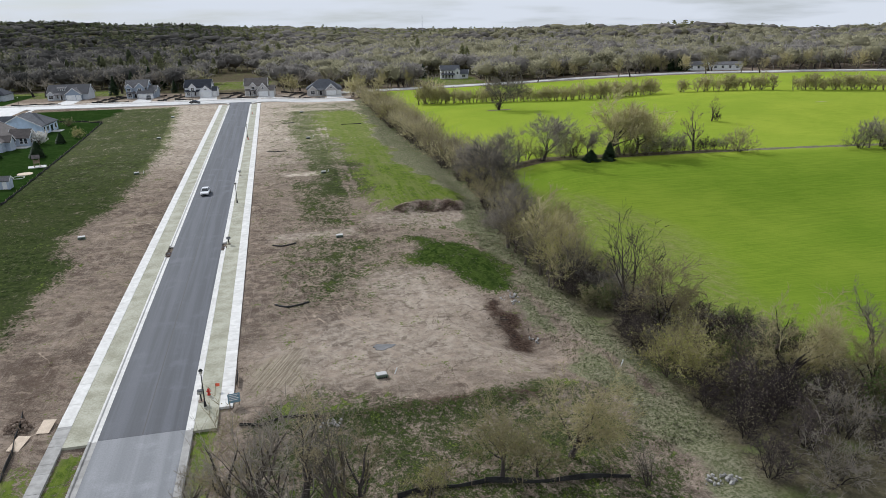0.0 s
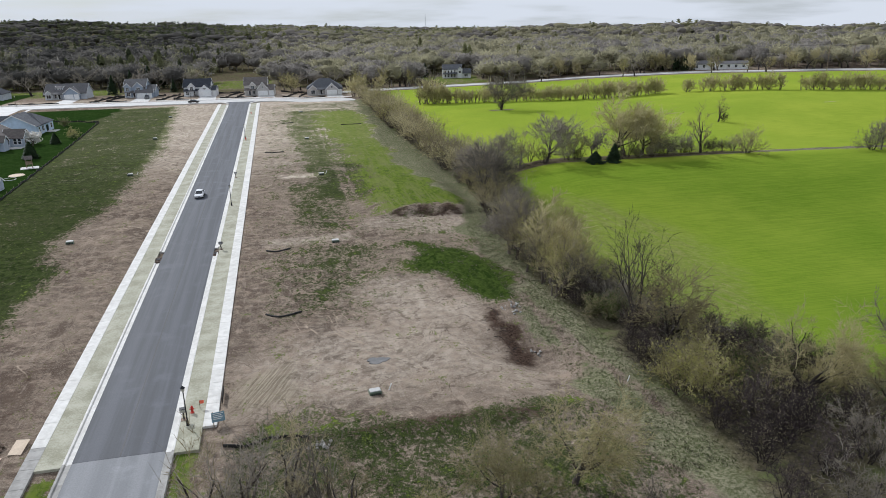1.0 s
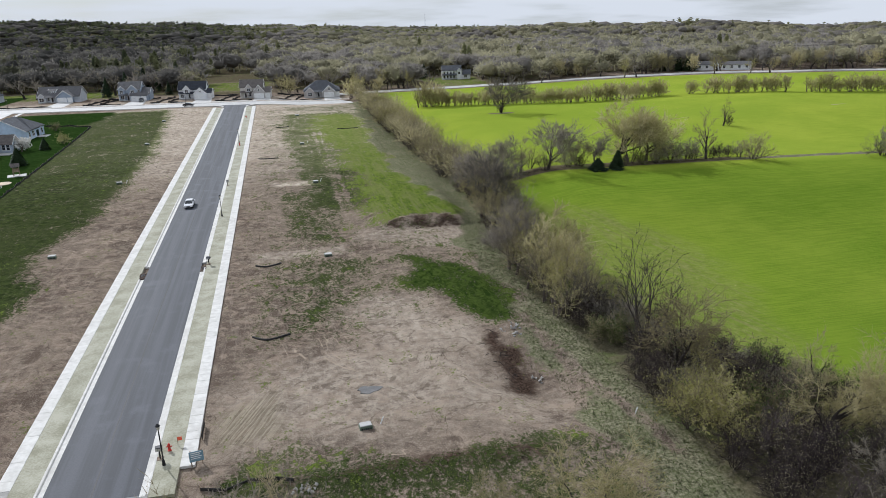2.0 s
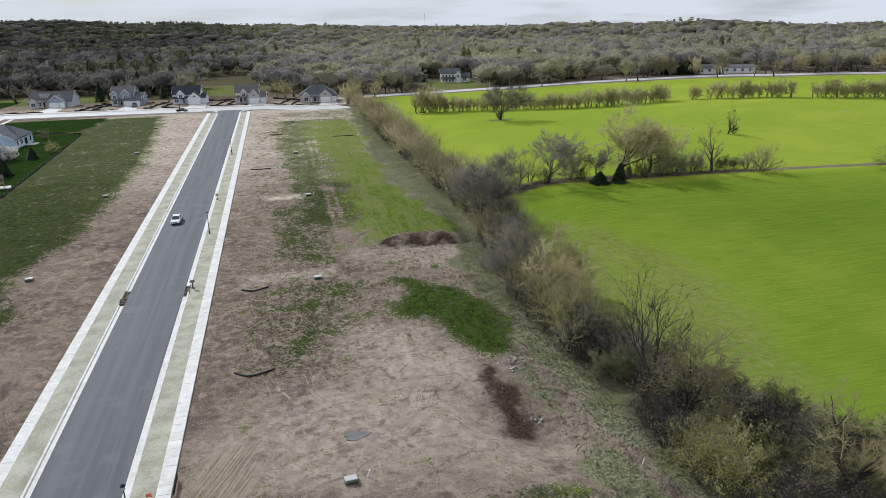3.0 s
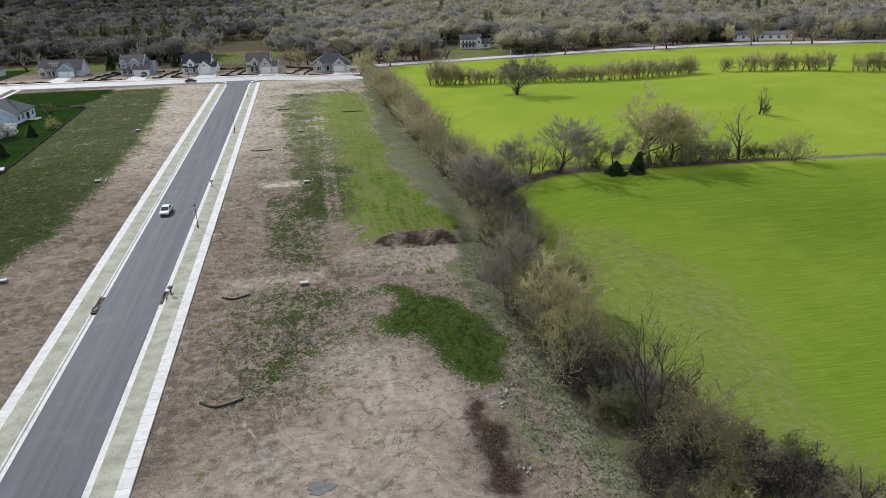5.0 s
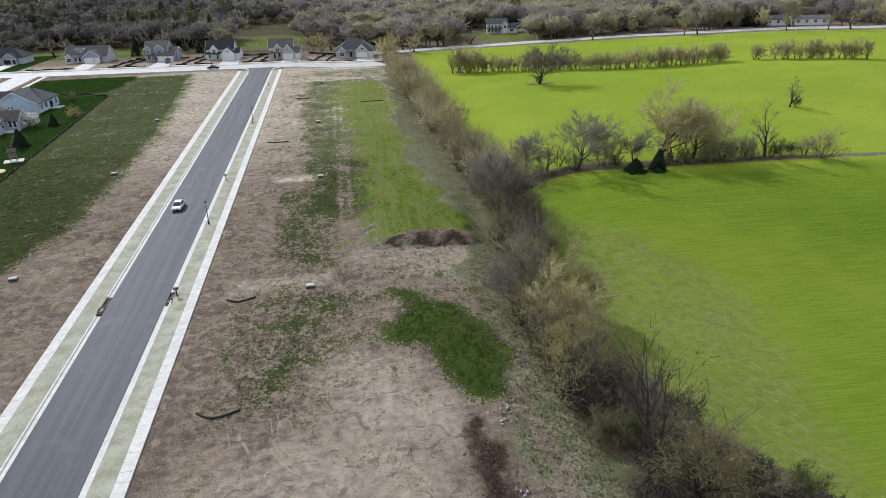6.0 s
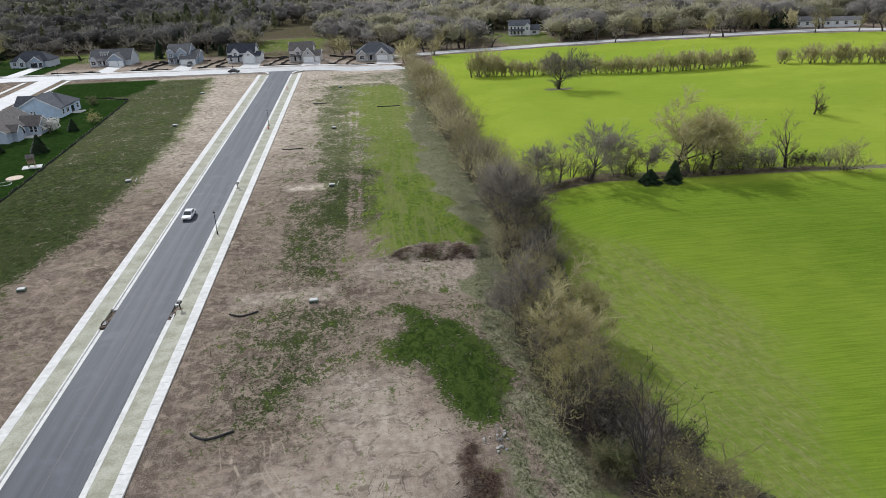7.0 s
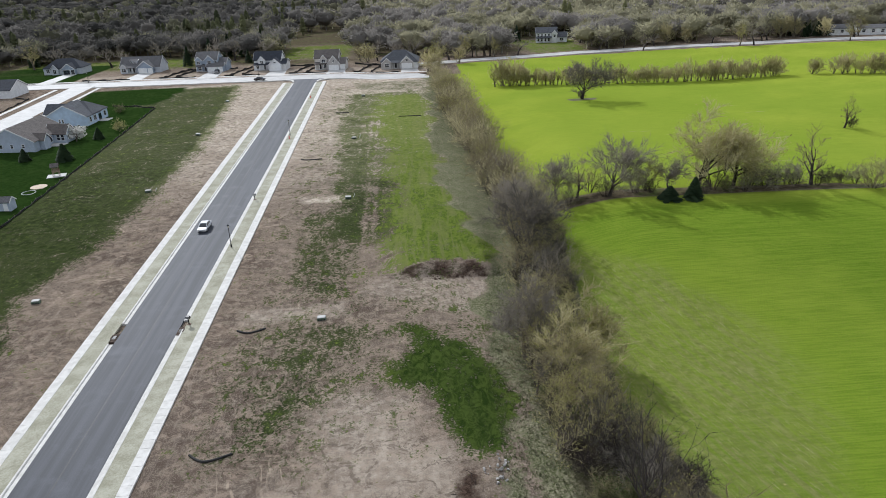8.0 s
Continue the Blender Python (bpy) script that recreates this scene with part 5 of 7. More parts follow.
# ---- far woods ----
def woods_pattern(seed, detail, sprays, core=0.62, width=1.0):
    """One far tree: a soft core of a few merged lobes, many thin sprays of twigs all over it, and a stem."""
    r = np.random.RandomState(seed)
    bm = bmesh.new()
    lobes = [(r.uniform(-0.22, 0.22), r.uniform(-0.22, 0.22), r.uniform(0.42, 0.68), r.uniform(0.2, 0.3)) for k in range(6)]
    bmesh.ops.create_icosphere(bm, subdivisions=detail, radius=1)     # 42 corners at detail 2
    for v in bm.verts:
        d = v.co.normalized()
        reach = max(Vector((lx, ly, lz - 0.55)).dot(d) + lr for lx, ly, lz, lr in lobes)
        v.co = Vector((0, 0, 0.55)) + d * (reach * core + r.normal() * 0.05)
        v.co.z = max(v.co.z, 0.12 + r.uniform(0, 0.1))
    vs = [np.array(v.co) for v in bm.verts]
    bm.verts.index_update()
    fs = [tuple(v.index for v in f.verts) for f in bm.faces]
    bm.free()
    for i in range(sprays):
        lx, ly, lz, lr = lobes[r.randint(len(lobes))]
        d = r.normal(size=3) + np.array([0, 0, 0.25])
        d /= np.linalg.norm(d) + 1e-6
        p = np.array([lx, ly, lz]) + d * lr * r.uniform(0.45, 1.0)
        if p[2] < 0.1:
            continue
        u = np.cross(d, r.normal(size=3))
        u /= np.linalg.norm(u) + 1e-6
        w = r.uniform(0.010, 0.024) * width
        q = p + (d + np.array([0, 0, 0.3]) + r.normal(size=3) * 0.5) * r.uniform(0.035, 0.085)
        vs += [p - u * w, p + u * w, q]
        fs.append((len(vs) - 3, len(vs) - 2, len(vs) - 1))
    for dx, dy in ((1, 0), (0, 1)):
        k = len(vs)
        vs += [np.array([-0.02 * dx, -0.02 * dy, -0.06]), np.array([0.02 * dx, 0.02 * dy, -0.06]), np.array([0.0, 0.0, 0.6])]
        fs.append((k, k + 1, k + 2))
    return np.array(vs), np.array(fs)


CORE = 42      # corners of the inner crown in a pattern


def pine_pattern(seed, tris):
    r = np.random.RandomState(seed)
    vs, fs = [], []
    for i in range(tris):
        t = r.uniform(0, 1) ** 0.8
        a, reach = r.uniform(0, 2 * np.pi), 0.22 * (1 - t) ** 0.8 + 0.02
        c, s = np.cos(a), np.sin(a)
        z = 0.1 + 0.9 * t
        vs += [np.array([0, 0, z + 0.05]), np.array([c * reach - s * 0.06, s * reach + c * 0.06, z - 0.05]), np.array([c * reach + s * 0.06, s * reach - c * 0.06, z - 0.04])]
        fs.append((len(vs) - 3, len(vs) - 2, len(vs) - 1))
    return np.array(vs), np.array(fs)


def woods(name, label, spots, patterns, seed):
    """Many far trees in one mesh. spots: x, y, height, width, kind (0 bare, 1 in bud, 2 evergreen)."""
    r = np.random.RandomState(seed)
    all_v, all_f, tint, sort, inner = [], [], [], [], []
    count = 0
    for x, y, z, h, w, k in spots:
        vs, fs = patterns[int(k)][r.randint(len(patterns[int(k)]))]
        a = r.uniform(0, 2 * np.pi)
        c, s = np.cos(a), np.sin(a)
        v = np.column_stack([x + w * (vs[:, 0] * c - vs[:, 1] * s), y + w * (vs[:, 0] * s + vs[:, 1] * c), z + h * vs[:, 2]])
        all_v.append(v)
        all_f.append(fs + count)
        count += len(vs)
        # tint drops towards the left: a cloud's shade painted into those trees
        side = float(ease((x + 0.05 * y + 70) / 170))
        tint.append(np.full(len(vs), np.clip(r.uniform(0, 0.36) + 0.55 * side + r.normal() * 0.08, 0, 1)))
        sort.append(np.full(len(vs), k))
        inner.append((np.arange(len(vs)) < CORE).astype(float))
    ob = mesh_from(name, np.concatenate(all_v).tolist(), np.concatenate(all_f).tolist(), MAT["woods"])
    ob.data.polygons.foreach_set("use_smooth", [True] * len(ob.data.polygons))
    for key, values in (("tint", tint), ("kind_of_tree", sort), ("inner", inner)):
        layer = ob.data.attributes.new(key, "FLOAT", "POINT")
        layer.data.foreach_set("value", np.concatenate(values).astype(np.float32))
    return tagged(ob, label, "woods", kind="stuff")


CLEAR = [(-5, 434, 21, 38), (-105, 420, 52, 24), (114, 424, 22, 34), (247, 366, 24, 10), (262, 462, 14, 18), (-14, 500, 26, 40), (116, 446, 18, 13), (-128, 520, 34, 14), (30, 398, 14, 12), (12, 400, 10, 22), (-50, 700, 40, 16), (270, 470, 60, 14), (95, 800, 60, 20), (70, 405, 14, 6)]


def clear_of(x, y):
    return all(((x - a) / c) ** 2 + ((y - b) / d) ** 2 > 1 for a, b, c, d in CLEAR)


def scatter(seed, r0, r1, az0, az1, n, h0, h1, dark=0.0):
    g = np.random.RandomState(seed)
    out = []
    for i in range(n):
        rad = math.sqrt(g.uniform(r0 * r0, r1 * r1))
        az = radians(g.uniform(az0, az1))
        x, y = 16 + rad * math.sin(az), 3 + rad * math.cos(az)
        road_y = np.interp(x, ROAD_X, ROAD_Y)
        if y < ((414 if x < 16 else 404) if x < 60 else road_y + 12) or not clear_of(x, y):
            continue
        grove = float(wavy(x, y, 70, 6) + 0.6 * wavy(x, y, 25, 7))
        # leftward more evergreens and fewer in bud, darkening the cloud-shaded side by colour
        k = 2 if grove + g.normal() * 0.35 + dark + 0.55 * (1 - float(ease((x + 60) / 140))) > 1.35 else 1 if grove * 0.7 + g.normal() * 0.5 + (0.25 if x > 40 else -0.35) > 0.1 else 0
        h = g.uniform(h0, h1) * (1.15 if k == 2 else 1)
        out.append((x, y, float(land(x, y)), h, h * g.uniform(1.05, 1.55) if k < 2 else h * 1.15, k))
    return out


near_set = {0: [woods_pattern(s, 2, 380) for s in range(9)], 1: [woods_pattern(10 + s, 2, 380) for s in range(9)], 2: [pine_pattern(20 + s, 110) for s in range(3)]}
mid_set = {0: [woods_pattern(80 + s, 2, 170, 0.66, 1.5) for s in range(8)], 1: [woods_pattern(90 + s, 2, 170, 0.66, 1.5) for s in range(8)], 2: near_set[2]}
far_set = {0: [woods_pattern(30 + s, 2, 60, 0.72, 2.4) for s in range(6)], 1: [woods_pattern(40 + s, 2, 60, 0.72, 2.4) for s in range(6)], 2: [pine_pattern(50 + s, 26) for s in range(2)]}
ridge_set = {0: [woods_pattern(60 + s, 2, 8, 0.85, 4) for s in range(6)], 1: [woods_pattern(70 + s, 2, 8, 0.85, 4) for s in range(6)], 2: far_set[2]}
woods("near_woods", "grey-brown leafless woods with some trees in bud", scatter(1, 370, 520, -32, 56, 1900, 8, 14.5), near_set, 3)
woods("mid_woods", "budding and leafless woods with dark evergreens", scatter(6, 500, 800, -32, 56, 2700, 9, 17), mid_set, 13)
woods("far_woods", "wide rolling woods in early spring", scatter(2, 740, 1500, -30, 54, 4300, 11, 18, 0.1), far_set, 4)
# high evergreen share here: the haze of distance put into the tree colour
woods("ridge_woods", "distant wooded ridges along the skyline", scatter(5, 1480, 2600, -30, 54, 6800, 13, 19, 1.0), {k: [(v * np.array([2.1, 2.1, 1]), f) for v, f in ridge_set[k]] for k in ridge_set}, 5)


# ---- houses ----
ROOFS = dict(navy=shingles("shingles_navy", (0.042, 0.047, 0.06)), grey=shingles("shingles_grey", (0.14, 0.137, 0.14)), brown=shingles("shingles_brown", (0.145, 0.128, 0.118)), slate=shingles("shingles_slate", (0.095, 0.10, 0.112)))
WALLS = dict(grey=siding("siding_grey", (0.58, 0.61, 0.65)), slate=siding("siding_slate", (0.32, 0.38, 0.46)), white=siding("siding_white", (0.82, 0.83, 0.84)), tan=siding("siding_tan", (0.64, 0.61, 0.57)), blue=siding("siding_blue", (0.56, 0.68, 0.82)), pale=siding("siding_pale", (0.47, 0.53, 0.62)), stonewall=siding("siding_taupe", (0.52, 0.50, 0.48)))


def gable(owner, x0, x1, y0, y1, z0, z1, rise, ridge, wall, roof, over=0.4, name="wall"):
    """A block with a gable roof whose ridge runs along x or y."""
    bm = bmesh.new()
    if ridge == "x":
        mid = (y0 + y1) / 2
        prism(bm, [(y0, z0), (y1, z0), (y1, z1), (mid, z1 + rise), (y0, z1)], "x", x0, x1)
        span = (y1 - y0) / 2
    else:
        mid = (x0 + x1) / 2
        prism(bm, [(x0, z0), (x1, z0), (x1, z1), (mid, z1 + rise), (x0, z1)], "y", y0, y1)
        span = (x1 - x0) / 2
    part(name, bm, wall, owner)
    drop = rise * over / span
    bm = bmesh.new()
    t = 0.2
    lo, hi = (y0, y1) if ridge == "x" else (x0, x1)
    shape = [(lo - over, z1 - drop + 0.02), (mid, z1 + rise + 0.02), (hi + over, z1 - drop + 0.02), (hi + over, z1 - drop + t), (mid, z1 + rise + t + 0.04), (lo - over, z1 - drop + t)]
    a, b = (x0 - over, x1 + over) if ridge == "x" else (y0 - over, y1 + over)
    prism(bm, shape, ridge, a, b)
    r = part("roof", bm, roof, owner)
    for e, w in ((a - 0.06, a - 0.004), (b + 0.004, b + 0.06)):
        bm = bmesh.new()
        edge = [(lo - over - 0.02, z1 - drop - 0.06), (mid, z1 + rise - 0.08), (hi + over + 0.02, z1 - drop - 0.06), (hi + over + 0.02, z1 - drop + t + 0.03), (mid, z1 + rise + t + 0.07), (lo - over - 0.02, z1 - drop + t + 0.03)]
        prism(bm, edge, ridge, e, w)
        part("trim", bm, MAT["white"], r, "white rake board")


def hip(owner, x0, x1, y0, y1, z0, z1, rise, wall, roof, over=0.4):
    part("wall", boxes((x0, x1, y0, y1, z0, z1)), wall, owner)
    bm = bmesh.new()
    half = min(x1 - x0, y1 - y0) / 2 + over
    c = [bm.verts.new(p) for p in ((x0 - over, y0 - over, z1), (x1 + over, y0 - over, z1), (x1 + over, y1 + over, z1), (x0 - over, y1 + over, z1))]
    e = [bm.verts.new((v.co.x, v.co.y, z1 + 0.18)) for v in c]
    if x1 - x0 > y1 - y0:
        m = (y0 + y1) / 2
        p, q = bm.verts.new((x0 - over + half, m, z1 + rise)), bm.verts.new((x1 + over - half, m, z1 + rise))
        slopes = [(e[0], e[1], q, p), (e[1], e[2], q), (e[2], e[3], p, q), (e[3], e[0], p)]
    else:
        m = (x0 + x1) / 2
        p, q = bm.verts.new((m, y0 - over + half, z1 + rise)), bm.verts.new((m, y1 + over - half, z1 + rise))
        slopes = [(e[0], e[1], p), (e[1], e[2], q, p), (e[2], e[3], q), (e[3], e[0], p, q)]
    for f in slopes:
        bm.faces.new(f)
    for i in range(4):
        bm.faces.new((c[i], c[(i + 1) % 4], e[(i + 1) % 4], e[i]))
    bm.faces.new(c[::-1])
    bmesh.ops.recalc_face_normals(bm, faces=bm.faces)
    part("roof", bm, roof, owner)


def window(owner, face, u, z, w, h, at):
    """A window on the wall y = at (face 'f'), or x = at (face 's')."""
    def turned(a0, a1, d0, d1, z0, z1):
        return (a0, a1, at + min(d0, d1), at + max(d0, d1), z0, z1) if face in "fb" else (at + min(d0, d1), at + max(d0, d1), a0, a1, z0, z1)
    o = -1 if face in "fl" else 1
    fr = 0.11
    us = [u - w / 2 - fr, u - w / 2] + ([u - 0.05, u + 0.05] if w > 1.3 else []) + [u + w / 2, u + w / 2 + fr]
    zs = [z - fr, z, z + h / 2 - 0.03, z + h / 2 + 0.03, z + h, z + h + fr]
    bm = bmesh.new()
    grid = [[bm.verts.new((a, at, c) if face in "fb" else (at, a, c)) for c in zs] for a in us]
    solid = []
    for p in range(len(us) - 1):
        for q in range(5):
            if p in (0, len(us) - 2) or q in (0, 2, 4) or (w > 1.3 and p == 2):
                solid.append(bm.faces.new((grid[p][q], grid[p + 1][q], grid[p + 1][q + 1], grid[p][q + 1])))
    raised = bmesh.ops.extrude_face_region(bm, geom=solid)
    bmesh.ops.translate(bm, vec=(0, o * 0.08, 0) if face in "fb" else (o * 0.08, 0, 0), verts=[v for v in raised["geom"] if isinstance(v, bmesh.types.BMVert)])
    bmesh.ops.recalc_face_normals(bm, faces=bm.faces)
    fr_ob = part("window", bm, MAT["white"], owner, "white framed window")
    part("pane", boxes(turned(u - w / 2, u + w / 2, 0, o * 0.03, z, z + h)), MAT["glass"], fr_ob)


def garage_door(owner, u, w, at, dark=False):
    rows = [(u - w / 2, u + w / 2, at - 0.05, at, 0.08 + i * 0.56, 0.08 + i * 0.56 + 0.545) for i in range(4)]
    # dark: the same closed panels, in the dark glass material
    d = part("garage_door", boxes(*rows), MAT["glass"] if dark else MAT["white"], owner, "dark panelled garage door" if dark else "white panelled garage door")
    part("door_frame", boxes((u - w / 2 - 0.15, u - w / 2, at - 0.08, at, 0, 2.5), (u + w / 2, u + w / 2 + 0.15, at - 0.08, at, 0, 2.5), (u - w / 2 - 0.15, u + w / 2 + 0.15, at - 0.08, at, 2.33, 2.5)), MAT["white"], d)


def front_door(owner, u, at):
    d = part("door", boxes((u - 0.5, u + 0.5, at - 0.05, at, 0.2, 2.3)), MAT["black"], owner, "dark front door")
    part("door_frame", boxes((u - 0.65, u - 0.5, at - 0.08, at, 0.1, 2.45), (u + 0.5, u + 0.65, at - 0.08, at, 0.1, 2.45), (u - 0.65, u + 0.65, at - 0.08, at, 2.3, 2.45)), MAT["white"], d)


def porch(owner, x0, x1, at, deep, roof, h=2.6):
    part("porch_floor", boxes((x0, x1, at - deep, at - 0.01, 0.0, 0.2)), MAT["street"], owner)
    bm = bmesh.new()
    prism(bm, [(at - deep - 0.3, h), (at - 0.01, h + 0.75), (at - 0.01, h + 0.95), (at - deep - 0.3, h + 0.18)], "x", x0 - 0.2, x1 + 0.2)
    part("porch_roof", bm, roof, owner)
    n = max(2, int((x1 - x0) / 2.2) + 1)
    for i in range(n):
        x = x0 + 0.15 + (x1 - x0 - 0.3) * i / (n - 1)
        part("post", boxes((x - 0.12, x + 0.12, at - deep + 0.05, at - deep + 0.29, 0.2, h)), MAT["white"], owner)


def house_at(x, y, label, turn=-4.6, lift=0.0, wide=1.0, tall=1.0):
    m = pose(x, y, float(land(x, y)) + 0.12 + lift, 0, 0, turn) @ Matrix.Diagonal((wide, wide, tall, 1))
    return tagged(empty("house", m), label, "house")


# ranch with dark hipped roof at the corner
h = house_at(-120.0, 391.0, "grey single-storey house with a dark navy roof", wide=0.86, tall=0.92)
hip(h, -10.5, 10.5, 0, 12, -0.6, 2.9, 4.3, WALLS["grey"], ROOFS["navy"])
gable(h, 1.0, 8.0, -2.2, 3, -0.6, 2.9, 2.4, "y", WALLS["slate"], ROOFS["navy"])
gable(h, -5.6, -1.8, -1.2, 3, -0.6, 3.0, 1.9, "y", WALLS["grey"], ROOFS["navy"])
garage_door(h, 3.4, 3.6, -2.2, True)
garage_door(h, 6.8, 1.9, -2.2, True)
window(h, "f", -8, 0.9, 1.7, 1.5, 0)
window(h, "f", -3.7, 0.6, 1.6, 2.0, -1.2)

# long ranch with a dormer
h = house_at(-81.1, 382.2, "long grey house with a dormer and two garage doors", wide=0.84, tall=0.92)
gable(h, -11, 11, 0, 12, -0.6, 2.9, 4.2, "x", WALLS["grey"], ROOFS["grey"])
gable(h, -0.5, 8.0, -2.5, 3, -0.6, 2.9, 2.9, "y", WALLS["slate"], ROOFS["grey"])
gable(h, -10.6, -6.8, -1.0, 3, -0.6, 2.8, 1.5, "y", WALLS["grey"], ROOFS["grey"])
gable(h, -5.4, -1.6, 2.0, 6, 3.6, 5.6, 0.5, "x", WALLS["grey"], ROOFS["grey"], 0.3)
for u in (-4.7, -3.5, -2.3):
    window(h, "f", u, 4.5, 0.7, 0.8, 2.0)
garage_door(h, 2.4, 4.6, -2.5)
garage_door(h, 6.6, 2.4, -2.5)
window(h, "f", -8.7, 0.7, 2.2, 1.6, -1.0)
front_door(h, -3.4, 0)
window(h, "f", -5.4, 0.8, 0.9, 1.7, 0)
porch(h, -6.6, -0.7, 0, 1.8, ROOFS["grey"])

# two-storey slate blue house
h = house_at(-47.0, 375.1, "two-storey slate blue house with white trim", wide=0.84, tall=0.92)
gable(h, -8, 3.6, 0, 10.5, -0.6, 5.6, 3.1, "x", WALLS["slate"], ROOFS["grey"])
gable(h, 3.6, 8.0, 0.8, 10, -0.6, 3.2, 2.4, "x", WALLS["slate"], ROOFS["grey"])
gable(h, -7.8, -4.4, -0.9, 3, 2.9, 5.6, 1.5, "y", WALLS["slate"], ROOFS["grey"])
gable(h, -2.6, 2.2, -1.2, 3, 2.9, 5.6, 2.0, "y", WALLS["slate"], ROOFS["grey"])
gable(h, -1.4, 7.6, -2.6, 1.2, -0.6, 2.7, 1.3, "x", WALLS["slate"], ROOFS["grey"])
garage_door(h, 1.5, 4.8, -2.6)
garage_door(h, 5.7, 2.4, -2.6)
for u, w in ((-6.1, 1.6), (-0.2, 1.8)):
    window(h, "f", u, 3.6, w, 1.4, -0.9 if u < -3 else -1.2)
window(h, "f", -6.1, 0.7, 1.8, 1.6, 0)
window(h, "f", 2.9, 3.7, 0.9, 1.3, 0)
front_door(h, -3.0, 0)
porch(h, -7.6, -1.6, 0, 1.8, ROOFS["grey"])

# white two-storey house
h = house_at(-19.3, 368.7, "white two-storey house with a nearly black roof", wide=0.85, tall=0.92)
gable(h, -8.6, 5.6, 1.0, 11, -0.6, 4.7, 3.4, "x", WALLS["white"], ROOFS["navy"])
gable(h, -6.0, -2.4, -0.2, 4, 2.6, 4.9, 1.7, "y", WALLS["white"], ROOFS["navy"])
gable(h, 0.0, 6.6, -3.2, 3, -0.6, 3.0, 2.6, "y", WALLS["white"], ROOFS["navy"])
gable(h, 6.6, 8.8, -1.5, 8, -0.6, 3.0, 1.6, "x", WALLS["white"], ROOFS["navy"])
garage_door(h, 3.3, 5.0, -3.2)
garage_door(h, 7.8, 1.6, -1.5)
window(h, "f", -4.2, 3.2, 1.5, 1.4, -0.2)
window(h, "f", 3.3, 3.6, 1.2, 0.6, -3.2)
window(h, "f", -6.8, 0.7, 1.5, 1.5, 1.0)
front_door(h, -3.2, 1.0)
porch(h, -8.4, -0.4, 1.0, 2.0, ROOFS["navy"])

# tan two-storey house
h = house_at(8.0, 361.9, "tan two-storey house with a large garage gable", wide=0.85, tall=0.92)
gable(h, -8, 4.2, 1, 11, -0.6, 5.2, 3.2, "x", WALLS["tan"], ROOFS["brown"])
gable(h, -5.0, -1.6, 0.0, 4, 2.8, 5.0, 1.6, "y", WALLS["tan"], ROOFS["brown"])
gable(h, -0.8, 5.4, -3.0, 5, -0.6, 3.2, 3.4, "y", WALLS["stonewall"], ROOFS["brown"])
gable(h, 5.4, 8.2, -2.2, 8, -0.6, 2.9, 2.0, "x", WALLS["tan"], ROOFS["brown"])
garage_door(h, 2.3, 4.8, -3.0)
garage_door(h, 6.8, 2.2, -2.2)
window(h, "f", 2.3, 3.7, 0.9, 0.9, -3.0)
window(h, "f", -3.3, 3.3, 1.6, 1.4, 0.0)
window(h, "f", -3.0, 0.7, 1.6, 1.6, 1.0)
front_door(h, -5.2, 1.0)
porch(h, -7.8, -1.0, 1.0, 1.9, ROOFS["brown"])

# tan ranch by the turning circle
h = house_at(38.4, 362.6, "single-storey taupe house with white gable trim", lift=0.15, wide=0.95, tall=0.95)
hip(h, -8.6, 8.6, 0, 12, -0.8, 2.9, 4.6, WALLS["stonewall"], ROOFS["slate"])
gable(h, 0.8, 6.6, -2.4, 4, -0.8, 2.9, 2.6, "y", WALLS["stonewall"], ROOFS["slate"])
gable(h, -7.8, -3.6, -1.0, 4, -0.8, 2.8, 1.9, "y", WALLS["stonewall"], ROOFS["slate"])
hip(h, 6.6, 8.7, -1.4, 5, -0.8, 2.7, 1.4, WALLS["tan"], ROOFS["slate"])
garage_door(h, 3.7, 4.7, -2.4)
garage_door(h, 7.65, 1.8, -1.4)
window(h, "f", 3.7, 3.5, 1.0, 0.8, -2.4)
window(h, "f", -5.7, 0.7, 1.9, 1.6, -1.0)
front_door(h, -1.6, 0)
porch(h, -3.4, 0.6, 0, 1.8, ROOFS["slate"])

# finished houses on the side street, seen from behind
h = house_at(-70.1, 274.0, "light blue single-storey house with a grey roof", -7)
gable(h, -7, 7, 0, 9, -0.6, 2.9, 3.6, "y", WALLS["blue"], ROOFS["slate"])
hip(h, -7.0, 6.98, 4, 13.5, -0.6, 2.88, 3.5, WALLS["blue"], ROOFS["slate"])
gable(h, -11, -5, 6.5, 13, -0.6, 2.7, 2.4, "x", WALLS["blue"], ROOFS["slate"])
for u in (-2.2, -1.2):
    window(h, "f", u, 0.9, 0.5, 1.2, 0)
for u in (-2.5, 3.8):
    window(h, "f", u, -0.3, 0.7, 0.5, 0)
for v, w in ((2.2, 1.0), (5.0, 1.6), (11.6, 1.2)):
    window(h, "s", v, 0.8, w, 1.5, 7)
part("patio_door", boxes((7.0, 7.05, 7.4, 9.2, 0.1, 2.2)), MAT["glass"], h, "glazed patio door")
part("patio", boxes((7.06, 10.2, 6.6, 10.4, -0.3, 0.06)), MAT["street"], h, "pale concrete patio")

h = house_at(-73.0, 243.3, "pale grey-blue single-storey house with a brown roof", -7)
gable(h, -7.5, 7.0, 0, 17, -0.6, 2.9, 3.7, "y", WALLS["pale"], ROOFS["brown"])
gable(h, 5, 11.0, 9.5, 14.5, -0.6, 2.8, 2.1, "x", WALLS["pale"], ROOFS["brown"])
gable(h, 5, 8.4, 2.5, 5.5, -0.6, 2.8, 1.4, "x", WALLS["pale"], ROOFS["brown"])
